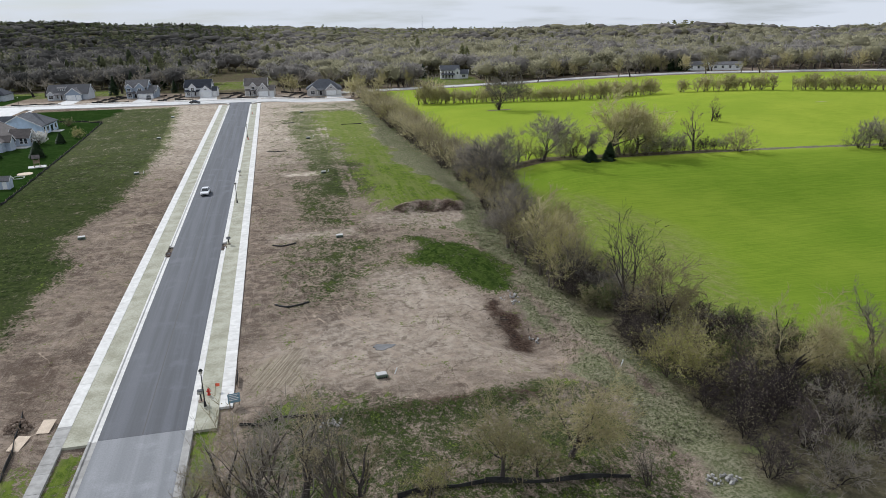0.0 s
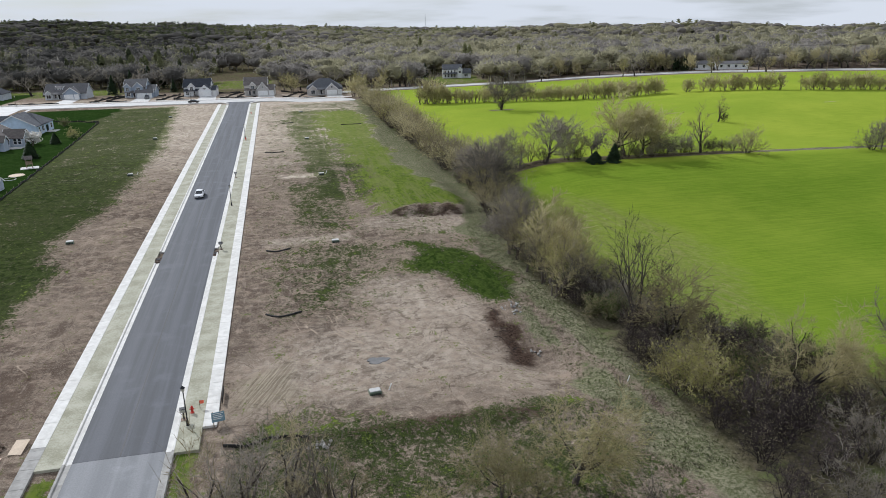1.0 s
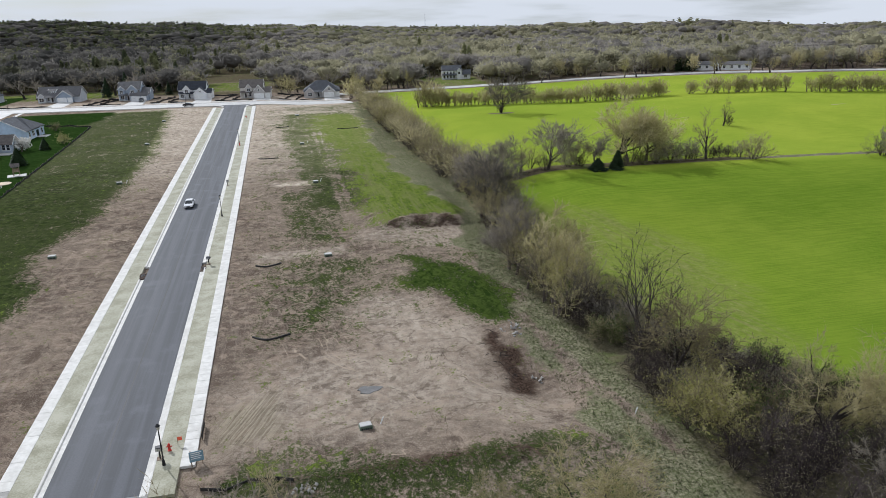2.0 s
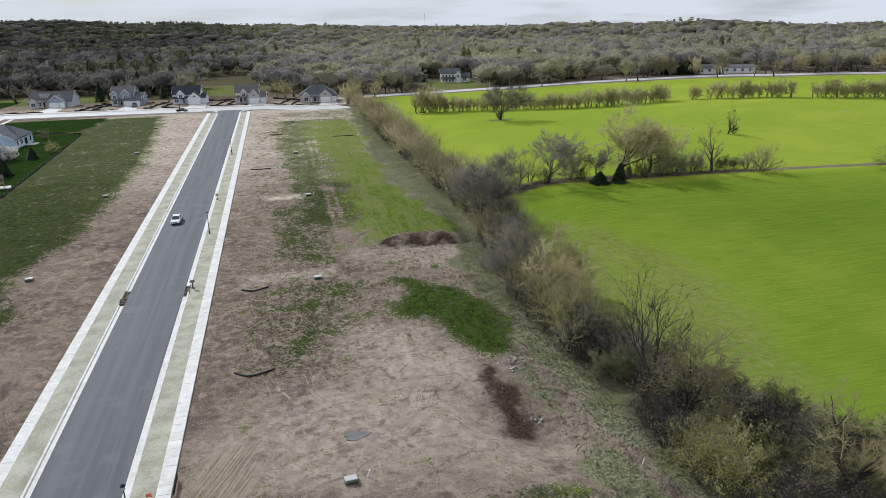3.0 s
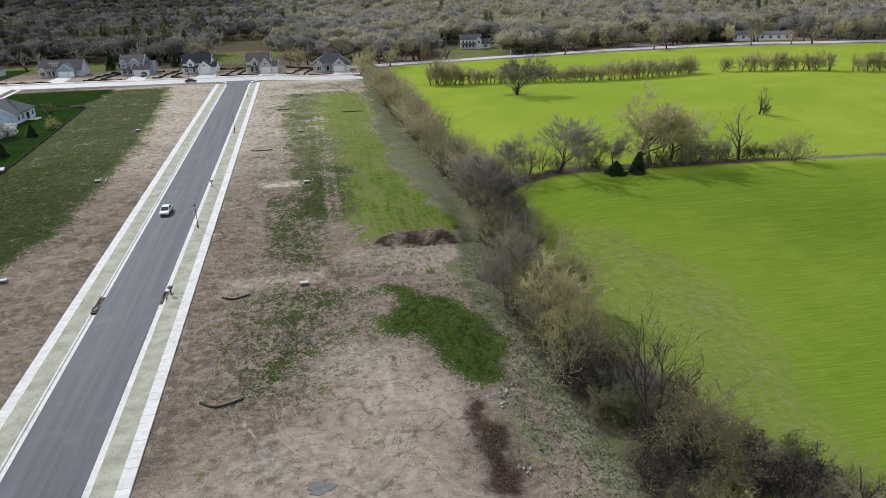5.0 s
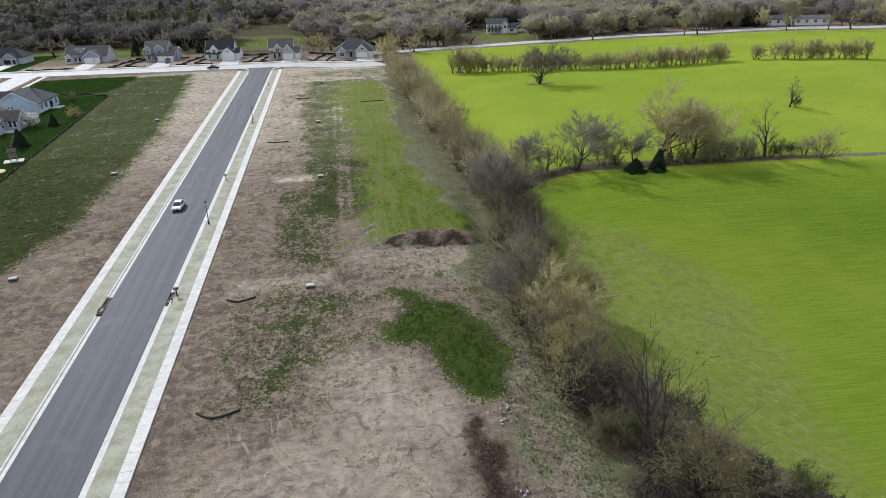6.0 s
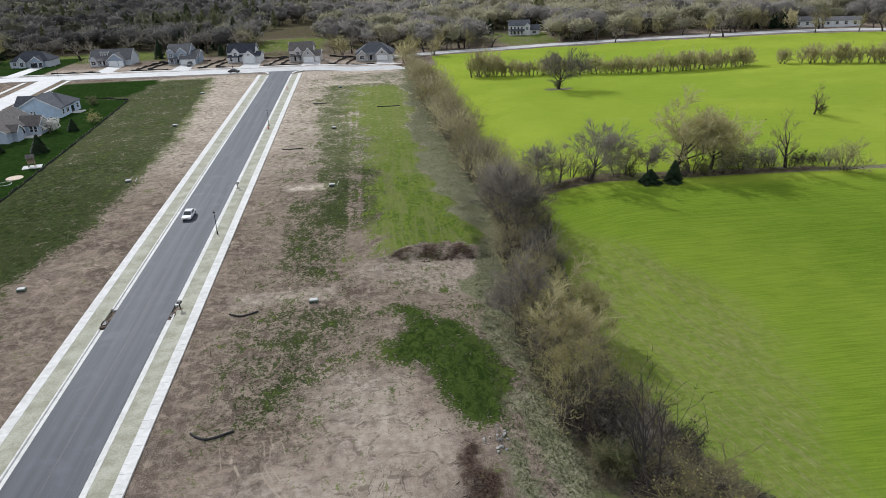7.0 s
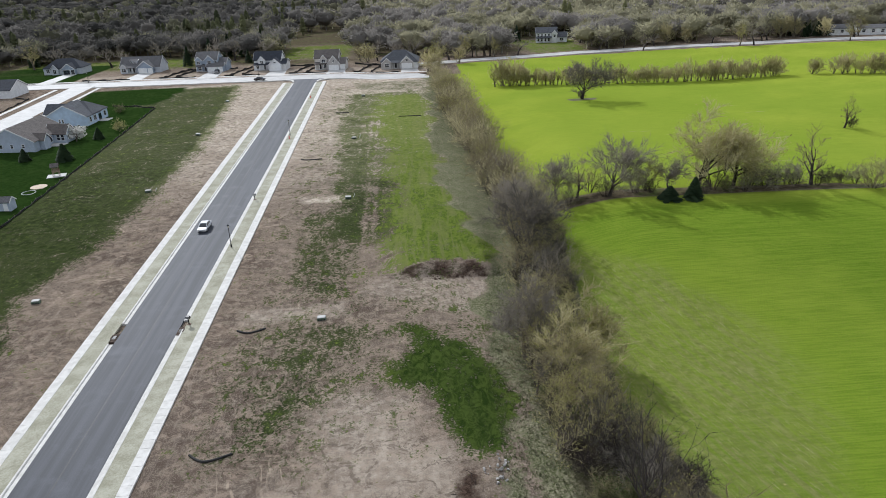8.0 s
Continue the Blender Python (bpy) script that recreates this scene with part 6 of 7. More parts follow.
for u in (-5.5, -3.0, 0.2, 3.6):
    window(h, "f", u, 1.1, 0.7, 1.0, 0)
for v, w in ((6.6, 1.2), (8.3, 1.0)):
    window(h, "s", v, 0.7, w, 1.6, 7.0)
for v in (11, 13):
    window(h, "s", v, 0.8, 1.0, 1.5, 11.0)
for u in (8.6, 9.9):
    window(h, "f", u, 0.8, 0.9, 1.6, 9.5)
part("patio", boxes((7.06, 11.5, 5.8, 9.2, -0.3, 0.06)), MAT["street"], h, "pale concrete patio")

h = house_at(-122.5, 331.0, "white house with a nearly black roof", -5)
gable(h, -8, 8, 0, 12, -0.6, 3.1, 3.0, "x", WALLS["white"], ROOFS["navy"])
window(h, "f", 3, 1.0, 1.0, 1.2, 0)
window(h, "f", -3, 1.0, 1.0, 1.2, 0)

# farmhouse beyond the country road
h = house_at(118.5, 434, "white two-storey farmhouse among the far trees", -10, wide=0.85, tall=0.9)
gable(h, -7, 6, 0, 9, -1, 5.6, 2.6, "x", WALLS["white"], ROOFS["slate"])
gable(h, 6, 12.5, 1, 8, -1, 2.9, 2.4, "x", WALLS["white"], ROOFS["slate"])
gable(h, 3.0, 6.4, -1.6, 4, -1, 5.2, 1.8, "y", WALLS["white"], ROOFS["slate"])
porch(h, -6.8, 2.8, 0, 2.2, ROOFS["slate"])
for u in (-5.4, -3.2, -1.0, 1.2):
    window(h, "f", u, 3.4, 1.0, 1.4, 0)
    window(h, "f", u, 0.7, 1.0, 1.6, 0)
window(h, "f", 4.7, 3.2, 1.2, 1.4, -1.6)
window(h, "f", 9.2, 0.8, 2.2, 1.4, 1)

for x, y, w, d, e, r_, t, wall, roof, text in ((-132, 521, 24, 10, 3.2, 2.6, 10, "pale", "slate", "long low pale house in a far clearing"), (-150, 512, 14, 9, 3.0, 2.2, 10, "white", "grey", "low white house in a far clearing"),
                                               (-52, 702, 34, 12, 6.5, 3.5, -5, "pale", "grey", "large pale house on the wooded slope"), (-26, 704, 22, 10, 5.0, 3.0, -5, "white", "grey", "large white house on the wooded slope"),
                                               (240, 366, 10, 7, 2.8, 1.4, -8, "white", "grey", "low white building by the country road"), (256, 362, 17, 7, 2.8, 1.1, -12, "white", "grey", "long white building by the country road"), (272, 474, 16, 9, 5.4, 2.6, -20, "white", "grey", "white house among far trees"), (188, 560, 14, 9, 5.6, 2.8, -10, "white", "brown", "tall white house among far trees"),
                                               (-103, 660, 16, 8, 4.5, 2.5, 0, "white", "grey", "white house among far trees")):
    h = house_at(x, y, text, t)
    gable(h, -w / 2, w / 2, 0, d, -1.5, e, r_, "x", WALLS[wall], ROOFS[roof])
    for k in range(int(w / 4)):
        window(h, "f", -w / 2 + 2.2 + k * 4, 1.0, 1.3, 1.3, 0)


# driveways
def drive(x0, x1, y_house, label="pale concrete driveway before a garage", material="street"):
    c0, c1 = street_line(x0) + 5.1, street_line(x1) + 5.1
    ob = slab("driveway", MAT[material], [(x0 - 0.8, c0), (x1 + 0.8, c1), (x1, y_house), (x0, y_house)], 0, 0.4, lambda x, y: float(land(x, y)) + 0.17)
    return tagged(ob, label, "driveway", kind="structure")


drive(-118.6, -113.0, 388.8)
drive(-81.1, -74.4, 379.8)
drive(-47.8, -41.2, 372.7)
drive(-18.8, -11.8, 365.8)
drive(7.6, 14.6, 359.2)
drive(39.4, 46.3, 360.2)
tagged(slab("driveway", MAT["street"], [(-89.4, 284.5), (-89.4, 291), (-79, 289.5), (-79, 284)], 0, 0.4, lambda x, y: 0.17), "pale concrete driveway from the side street", "driveway", kind="structure")


# ---- fences of black fabric ----
def cloth_fence(points, height=0.55, label="low black silt fence on wooden stakes", name="silt_fence"):
    """A thin black fabric sheet, sagging between its stakes."""
    owner = tagged(empty(name), label, "fence")
    vs, fs = [], []
    stakes = []
    run = 0.0
    for (ax, ay), (bx, by) in zip(points, points[1:]):
        n = max(2, int(math.hypot(bx - ax, by - ay) / 0.9))
        side = Vector((-(by - ay), bx - ax, 0)).normalized() * 0.025
        for i in range(n + 1):
            t = i / n
            x, y = ax + (bx - ax) * t + 0.12 * math.sin(run), ay + (by - ay) * t + 0.12 * math.cos(run * 0.7)
            run += 0.9
            z, hh = top(x, y), height * (0.8 + 0.25 * math.sin(run * 0.8))
            k = len(vs)
            vs += [(x - side.x, y - side.y, z - 0.1), (x - side.x, y - side.y, z + hh), (x + side.x, y + side.y, z + hh), (x + side.x, y + side.y, z - 0.1)]
            if i:
                for j in range(3):
                    fs.append((k - 4 + j, k - 3 + j, k + 1 + j, k + j))
            if i % 3 == 0:
                stakes.append((x, y, z))
    mesh_from("fabric", vs, fs, MAT["fabric"], owner)
    me = None
    for x, y, z in stakes:
        if me is None:
            bm = boxes((-0.03, 0.03, -0.03, 0.03, -0.2, height + 0.25))
            ob = part("stake", bm, MAT["wood"], owner)
            me = ob.data
        else:
            ob = new("stake", me)
            ob.parent = owner
        ob.location = (x, y, z)
    return owner


cloth_fence([(-45.1, 150), (-45.3, 178), (-46.3, 226), (-47.3, 262), (-48.6, 296)], 0.5, "low black edging fence between lawn and lots")
cloth_fence([(-48.6, 296), (-57, 300.5), (-66, 303)], 0.5, "low black edging fence between lawn and lots")
cloth_fence([(9.6, 70.2), (11.5, 69.6), (13.9, 70.9), (16, 70.2), (18, 69.2)], 0.35)
cloth_fence([(23.5, 54.8), (27, 55.6), (31.4, 55.1), (34.9, 54.4), (40, 53.6), (44.5, 52.9)], 0.6)
cloth_fence([(-13, 78), (-12.2, 73), (-11.3, 66)], 0.5)
for a, b in ((-100, -79), (-66, -50), (-37.5, -33), (-29, -22), (-9.5, 6.5), (18.5, 24), (28, 38)):
    cloth_fence([(a, street_line(a) + 10.2), ((a + b) / 2, street_line((a + b) / 2) + 10.5), (b, street_line(b) + 10.2)], 0.7, "black silt fence along a bare front yard")
for x in (-62.5, -33.5, -5.5, 22.5):
    for d in (0, 5):
        cloth_fence([(x + d - 1.5, street_line(x) + 11), (x + d, street_line(x) + 20), (x + d + 4.0, street_line(x) + 34)], 0.9, "black silt fence between two new houses")
for a, b in ((-60, -36), (-28, 0), (18, 34)):
    cloth_fence([(a, street_line(a) + 34), (b, street_line(b) + 33)], 0.8, "black silt fence along the back of bare yards")
cloth_fence([(-112, 328), (-106, 326), (-105, 300)], 0.6)


# ---- street furniture ----
def street_lamp(x, y):
    owner = tagged(empty("street_lamp", pose(x, y, 0.13)), "black metal post lamp with a lantern head on the verge", "street lamp", "lamps along the new road")
    bm = bmesh.new()
    cone(bm, 0, 0, 0, 0.55, 0.17, 0.12, 12)
    part("base", bm, MAT["black"], owner)
    bm = bmesh.new()
    cone(bm, 0, 0, 0.5, 3.9, 0.075, 0.05, 10)
    part("pole", bm, MAT["black"], owner)
    bm = bmesh.new()
    cone(bm, 0, 0, 3.9, 4.3, 0.12, 0.21, 8)
    part("lantern", bm, MAT["lamp_glass"], owner, "pale glass lantern")
    bm = bmesh.new()
    cone(bm, 0, 0, 4.3, 4.55, 0.26, 0.03, 8)
    part("cap", bm, MAT["black"], owner)
    return owner


lamp = street_lamp(5.85, 75.2)
for x, y in ((5.7, 161.8), (5.6, 245.5), (-21.8, 352.5), (-95, 357)):
    copy_thing(lamp, pose(x, y, 0.13))


def mailbox(x, y):
    owner = tagged(empty("mailbox", pose(x, y, 0.13, 0, 0, 8)), "black cluster mailbox on a post beside the kerb", "mailbox", "mailboxes along the new road")
    part("post", boxes((-0.07, 0.07, -0.07, 0.07, -0.1, 0.95)), MAT["black"], owner)
    bm = boxes((-0.32, 0.32, -0.28, 0.28, 0.95, 1.35), bevel=0.04)
    part("box", bm, MAT["black"], owner)
    part("door", boxes(*[(-0.29 + i * 0.2, -0.11 + i * 0.2, -0.295, -0.283, 1.0, 1.3) for i in range(3)]), MAT["chrome"], owner)
    part("plinth", boxes((-0.3, 0.3, -0.3, 0.3, -0.1, 0.05)), MAT["soil"], owner)
    return owner


mb = mailbox(5.35, 76.4)
copy_thing(mb, pose(5.45, 132.4, 0.13, 0, 0, -10))
copy_thing(mb, pose(5.35, 188.6, 0.13, 0, 0, 4))


def hydrant(x, y):
    owner = tagged(empty("fire_hydrant", pose(x, y, 0.13)), "red fire hydrant on the verge", "hydrant")
    bm = bmesh.new()
    cone(bm, 0, 0, 0, 0.08, 0.2, 0.2, 12)
    cone(bm, 0, 0, 0.08, 0.62, 0.13, 0.12, 12)
    part("barrel", bm, MAT["red"], owner)
    bm = bmesh.new()
    cone(bm, 0, 0, 0.62, 0.82, 0.16, 0.05, 12)
    part("bonnet", bm, MAT["red"], owner)
    for s in (-1, 1):
        bm = bmesh.new()
        cone(bm, 0, 0, 0.1, 0.25, 0.07, 0.07, 8, Matrix.Translation((0, 0, 0.45)) @ Matrix.Rotation(radians(90) * s, 4, "Y"))
        part("nozzle", bm, MAT["red"], owner)
    return owner


hyd = hydrant(6.05, 77.6)
copy_thing(hyd, pose(5.9, 241.5, 0.13))
copy_thing(hyd, pose(5.9, 299.5, 0.13))


def marker(x, y):
    owner = tagged(empty("marker_flag", pose(x, y, 0.13)), "orange marker flag on a short stake", "marker")
    part("stake", boxes((-0.02, 0.02, -0.02, 0.02, 0, 0.9)), MAT["wood"], owner)
    bm = boxes((0.02, 0.45, -0.015, 0.015, 0.5, 0.9), bevel=0.01)
    part("flag", bm, MAT["orange"], owner)
    return owner


marker(6.75, 78.4)


def notice(x, y):
    owner = tagged(empty("notice_board", pose(x, y, 0.16, 0, 0, 10)), "blue-grey notice board leaning at the sidewalk end", "sign")
    for s in (-0.5, 0.5):
        part("post", boxes((s - 0.05, s + 0.05, -0.05, 0.05, -0.2, 1.5)), MAT["wood"], owner)
    board = part("board", boxes((-0.65, 0.65, -0.09, -0.055, 0.35, 1.45), bevel=0.008), MAT["blue_board"], owner)
    part("writing", boxes(*[(-0.5, 0.5 - 0.15 * (i % 2), -0.1, -0.0905, 1.25 - i * 0.2, 1.33 - i * 0.2) for i in range(4)]), MAT["white"], board, "rows of plain white bars")
    return owner


notice(8.95, 74.6)
post_sign = tagged(empty("barrier_post", pose(9.05, 80.0, 0.1)), "dark leaning barrier panel beside the sidewalk", "barrier")
part("panel", boxes((-0.04, 0.04, -1.4, 1.4, 0.2, 0.8), bevel=0.01), MAT["fabric"], post_sign)
for s in (-1.2, 1.2):
    part("stake", boxes((-0.03, 0.03, s - 0.03, s + 0.03, -0.2, 0.95)), MAT["wood"], post_sign)


def drain(x, y):
    """An unfinished drain inlet in the kerb gap."""
    s = 1 if x > 0 else -1
    owner = tagged(empty("drain_inlet", pose(x, y, 0)), "unfinished dark drain inlet in the kerb gap", "drain")
    part("pit", boxes((-0.5, 0.5, -1.2, 1.2, -0.2, 0.035)), MAT["dark_soil"], owner)
    part("grate", boxes(*[(-0.32, 0.32, -0.42 + i * 0.12, -0.36 + i * 0.12, 0.036, 0.10) for i in range(8)]), MAT["black"], owner)
    part("frame_rim", boxes((-0.42, 0.42, -0.56, -0.46, 0.036, 0.12), (-0.42, 0.42, 0.56, 0.66, 0.036, 0.12), (s * 0.36 - 0.06, s * 0.36 + 0.06, -0.46, 0.56, 0.036, 0.2)), MAT["dark_soil"], owner)
    return owner


drain(4.72, 130.6)
drain(-4.72, 129.8)


def utility_box(x, y, turn=0.0, label="utility vault with dark green sides and a pale lid"):
    owner = tagged(empty("utility_vault", pose(x, y, top(x, y), 0, 0, turn)), label, "utility box", "utility vaults on the lots")
    # body in a darker tone than the lid
    part("body", boxes((-0.65, 0.65, -0.45, 0.45, -0.3, 0.42), bevel=0.03), MAT["rope"], owner)
    part("lid", boxes((-0.6, 0.6, -0.4, 0.4, 0.421, 0.52), bevel=0.03), MAT["street"], owner)
    part("vent", boxes(*[(-0.5 + i * 0.22, -0.36 + i * 0.22, -0.462, -0.4505, -0.05, 0.25) for i in range(5)]), MAT["black"], owner)
    return owner


vault = utility_box(25.3, 76.8, 6)
for x, y, a in ((25.3, 131.3, 3), (26.1, 185.8, 0), (24.7, 237.5, -4), (25.0, 297.5, 5), (-21.7, 143.0, 8), (-20.9, 198.4, 2), (-22.6, 251.5, -3), (-24.0, 300.0, 4)):
    copy_thing(vault, pose(x, y, top(x, y), 0, 0, a))


def pipe(x, y, label, tall=0.8, lean=25, material="white", wide=0.06):
    bm = bmesh.new()
    cone(bm, 0, 0, -0.2, tall, wide, wide, 10)
    bmesh.ops.bevel(bm, geom=[e for e in bm.edges if all(v.co.z > 0.1 for v in e.verts)], offset=0.01, segments=1, affect="EDGES")
    ob = finish("stand_pipe", bm, MAT[material])
    ob.matrix_basis = pose(x, y, top(x, y), 0, lean, 20)
    return tagged(ob, label, "pipe")


for x, y in ((26.9, 77.2), (27.2, 186.4), (26.2, 238.6), (-19.4, 198.8), (53.4, 73.0)):
    pipe(x, y, "short white plastic stand pipe in the soil")
for x, y in ((12.5, 118.2), (13.5, 143), (13.2, 172), (14, 199)):
    pipe(x, y, "thin dark survey stake with a clod at its foot", 0.9, 8, "wood", 0.04)


def wattle(points, label="black curved erosion sock lying on bare soil"):
    """A long thin sausage of black mesh that lies on the soil."""
    curve = bpy.data.curves.new("erosion_sock", "CURVE")
    curve.dimensions, curve.bevel_depth, curve.bevel_resolution = "3D", 0.15, 2
    s = curve.splines.new("NURBS")
    s.points.add(len(points) - 1)
    s.use_endpoint_u, s.order_u = True, 3
    for p, (x, y) in zip(s.points, points):
        p.co = (x, y, top(x, y) + 0.08, 1)
    s.resolution_u = 6
    curve.materials.append(MAT["fabric"])
    ob = new("erosion_sock_curve", curve)
    me = bpy.data.meshes.new_from_object(ob)
    bpy.data.objects.remove(ob)
    return tagged(new("erosion_sock", me), label, "erosion sock", "erosion socks on the lots")


wattle([(13.4, 101.6), (14.6, 100.3), (16.2, 100.2), (18.2, 101.3)])
wattle([(13.2, 129.3), (14.4, 128.3), (16.0, 128.4), (17.3, 129.4)])
wattle([(12.0, 218.4), (14.0, 217.6), (15.8, 217.6), (17.4, 217.9)])
wattle([(17, 272), (19, 271.2), (21.4, 271.6)])
wattle([(37.6, 262.6), (40, 261.8), (44.6, 261.9)])


def sheet(x, y, turn):
    bm = boxes((-0.62, 0.62, -1.2, 1.2, 0.02, 0.06), bevel=0.006)
    ob = finish("plywood_sheet", bm, MAT["plywood"])
    ob.matrix_basis = pose(x, y, top(x, y) + 0.06, 4, 3, turn)
    return tagged(ob, "pale plywood sheet lying on the ground", "plywood", "plywood sheets by the walk")


sheet(-9.9, 75.0, -4)
sheet(-11.7, 72.2, -12)


def clod_heap(name, label, x, y, rx, ry, rz, material, seed, n=60):
    """A heap of loose clods."""
    r = random.Random(seed)
    bm = bmesh.new()
    for i in range(n):
        a, q = r.uniform(0, 2 * math.pi), math.sqrt(r.random())
        px, py = x + rx * q * math.cos(a), y + ry * q * math.sin(a)
        s = r.uniform(0.10, 0.24)
        m = Matrix.LocRotScale((px, py, top(px, py) + rz * (1 - q * q) * r.uniform(0.2, 1)), Euler((r.uniform(0, 6), r.uniform(0, 6), r.uniform(0, 6))), (s * r.uniform(0.7, 1.5), s, s * r.uniform(0.5, 0.9)))
        bmesh.ops.create_icosphere(bm, subdivisions=1, radius=1, matrix=m)
    for v in bm.verts:
        v.co += Vector((r.gauss(0, 0.03), r.gauss(0, 0.03), r.gauss(0, 0.03)))
    return tagged(finish(name, bm, material), label, "heap", kind="stuff")


def puddle(x, y, rx, ry):
    """A shallow pool with an uneven rim."""
    bm = bmesh.new()
    rim = []
    for k in range(28):
        a = 2 * math.pi * k / 28
        q = 1 + 0.18 * math.sin(3 * a + 1) + 0.1 * math.sin(7 * a)
        rim.append(bm.verts.new((rx * q * math.cos(a), ry * q * math.sin(a), 0.0)))
    face = bm.faces.new(rim)
    r = bmesh.ops.extrude_face_region(bm, geom=[face])
    bmesh.ops.translate(bm, vec=(0, 0, -0.25), verts=[v for v in r["geom"] if isinstance(v, bmesh.types.BMVert)])
    bmesh.ops.recalc_face_normals(bm, faces=bm.faces)
    ob = finish("puddle", bm, MAT["puddle"])
    ob.location = (x, y, max(top(x + u, y + v) for u in (-rx, 0, rx) for v in (-ry, 0, ry)) + 0.02)
    return tagged(ob, "shallow grey puddle on bare soil", "puddle")


puddle(26.6, 84.3, 1.3, 0.8)
clod_heap("soil_heap", "small heap of brown soil beside a pit", -12.6, 75.6, 1.6, 1.3, 0.7, MAT["soil"], 3, 90)
clod_heap("rock_pile", "pile of pale field stones at the thicket edge", 52.3, 50.6, 1.9, 0.8, 0.3, MAT["stone"], 4, 36)
clod_heap("soil_bank", "crumbling dark topsoil along the cut bank", 46, 143.4, 5.0, 1.5, 0.12, MAT["dark_soil"], 5, 45)
clod_heap("stone_heap", "a few pale stones by the ditch", 47.0, 85.2, 0.8, 0.8, 0.3, MAT["stone"], 6, 9)
clod_heap("stone_heap", "pale broken stones on the grass", 18.9, 67.8, 1.2, 0.6, 0.08, MAT["stone"], 8, 22)
clod_heap("stone_heap", "pale broken stones at the head of the ditch", 47.2, 96.0, 1.6, 2.2, 0.2, MAT["stone"], 9, 26)

brush = Plant(81)
for i in range(26):
    px, py = brush.rng.gauss(44.0, 1.1), brush.rng.gauss(88.5, 3.2)
    d = Vector((brush.rng.gauss(0, 1), brush.rng.gauss(0, 1), brush.rng.uniform(0.0, 0.25))).normalized()
    p = Vector((px, py, top(px, py) + brush.rng.uniform(0, 0.1)))
    brush.tube([p, p + d * 0.5, p + d * 1.1 + Vector((0, 0, -0.25))], [0.05, 0.035, 0.015], 3)
pile = brush.objects("brush_pile", MAT["bark_dark"], MAT["bark_dark"], MAT["bud"], "dark torn roots strewn over black soil by the ditch", "roots")
pile.children[0].name = "branches"
tagged(pile.children[0], kind="stuff")


# ---- cars ----
def car(x, y, turn, paint, label, length=4.7, height=1.45, suv=False):
    owner = tagged(empty("car", pose(x, y, 0.005, 0, 0, turn)), label, "car")
    L, W = length / 2, 0.91
    hood = 0.92 if not suv else 1.05
    side = [(-L, 0.35), (-L, 0.62), (-L + 0.12, 0.74), (-L + 1.15, hood - 0.03), (L - 0.85, hood + 0.05), (L - 0.06, hood - 0.02), (L, 0.62), (L - 0.04, 0.35)]
    bm = bmesh.new()
    prism(bm, [(p[0], p[1]) for p in side], "x", -W, W)
    bmesh.ops.bevel(bm, geom=[e for e in bm.edges], offset=0.07, segments=2, affect="EDGES", clamp_overlap=True)
    body = part("body", bm, paint, owner)
    rear = L - 0.75 if not suv else L - 0.15
    cab = [(-L + 1.1, hood - 0.05), (-L + 1.95, height - 0.06), (rear - 0.65, height - 0.04), (rear, hood)]
    bm = bmesh.new()
    vs = []
    for s in (-1, 1):
        vs.append([bm.verts.new((s * (W - (0.08 if i in (0, 3) else 0.24)), p[0], p[1])) for i, p in enumerate(cab)])
    bm.faces.new(vs[0])
    bm.faces.new(vs[1][::-1])
    for i in range(4):
        bm.faces.new((vs[0][i], vs[1][i], vs[1][(i + 1) % 4], vs[0][(i + 1) % 4]))
    bmesh.ops.recalc_face_normals(bm, faces=bm.faces)
    part("windows", bm, MAT["glass"], owner, "dark glazing")
    bm = boxes((-W + 0.22, W - 0.22, -L + 1.85, rear - 0.6, height - 0.07, height), bevel=0.03)
    part("roof", bm, paint, owner)
    bm = bmesh.new()
    for s in (-1, 1):
        for a, b in ((cab[0], cab[1]), (cab[2], cab[3])):
            p0, p1 = Vector((s * (W - 0.08), a[0], a[1])), Vector((s * (W - 0.24), b[0], b[1]))
            if a is cab[2]:
                p0, p1 = Vector((s * (W - 0.24), a[0], a[1])), Vector((s * (W - 0.08), b[0], b[1]))
            mid, d = (p0 + p1) / 2, (p1 - p0)
            r = bmesh.ops.create_cube(bm, size=1)
            bmesh.ops.transform(bm, matrix=Matrix.Translation(mid) @ d.to_track_quat("Z", "Y").to_matrix().to_4x4() @ Matrix.Diagonal((0.09, 0.09, d.length, 1)), verts=r["verts"])
    part("pillars", bm, paint, owner)
    for s in (-1, 1):
        for v in (-L + 0.9, L - 0.95):
            side_turn = Matrix.Translation((s * (W - 0.1), v, 0.33)) @ Matrix.Rotation(radians(90), 4, "Y")
            bm = bmesh.new()
            cone(bm, 0, 0, -0.11, 0.11, 0.33, 0.33, 18, side_turn)
            wheel = part("wheel", bm, MAT["rubber"], owner, "black tyre")
            bm = bmesh.new()
            cone(bm, 0, 0, -0.115, 0.115, 0.2, 0.2, 12, side_turn)
            part("rim", bm, MAT["chrome"], wheel)
        part("headlight", boxes((s * 0.62 - 0.2, s * 0.62 + 0.2, -L - 0.008, -L + 0.2, 0.6, 0.71), bevel=0.02), MAT["lamp_glass"], owner)
        part("taillight", boxes((s * 0.66 - 0.18, s * 0.66 + 0.18, L - 0.12, L + 0.006, 0.66, 0.8), bevel=0.02), MAT["red"], owner)
    part("grille", boxes((-0.42, 0.42, -L - 0.012, -L + 0.1, 0.42, 0.58)), MAT["black"], owner)
    return owner


car(-1.75, 172.5, -2, MAT["car_white"], "white four-door saloon car on the dark asphalt")
car(-19.6, 342.2, 85.4, MAT["car_black"], "black car parked along the cross street").location.z = 0.06
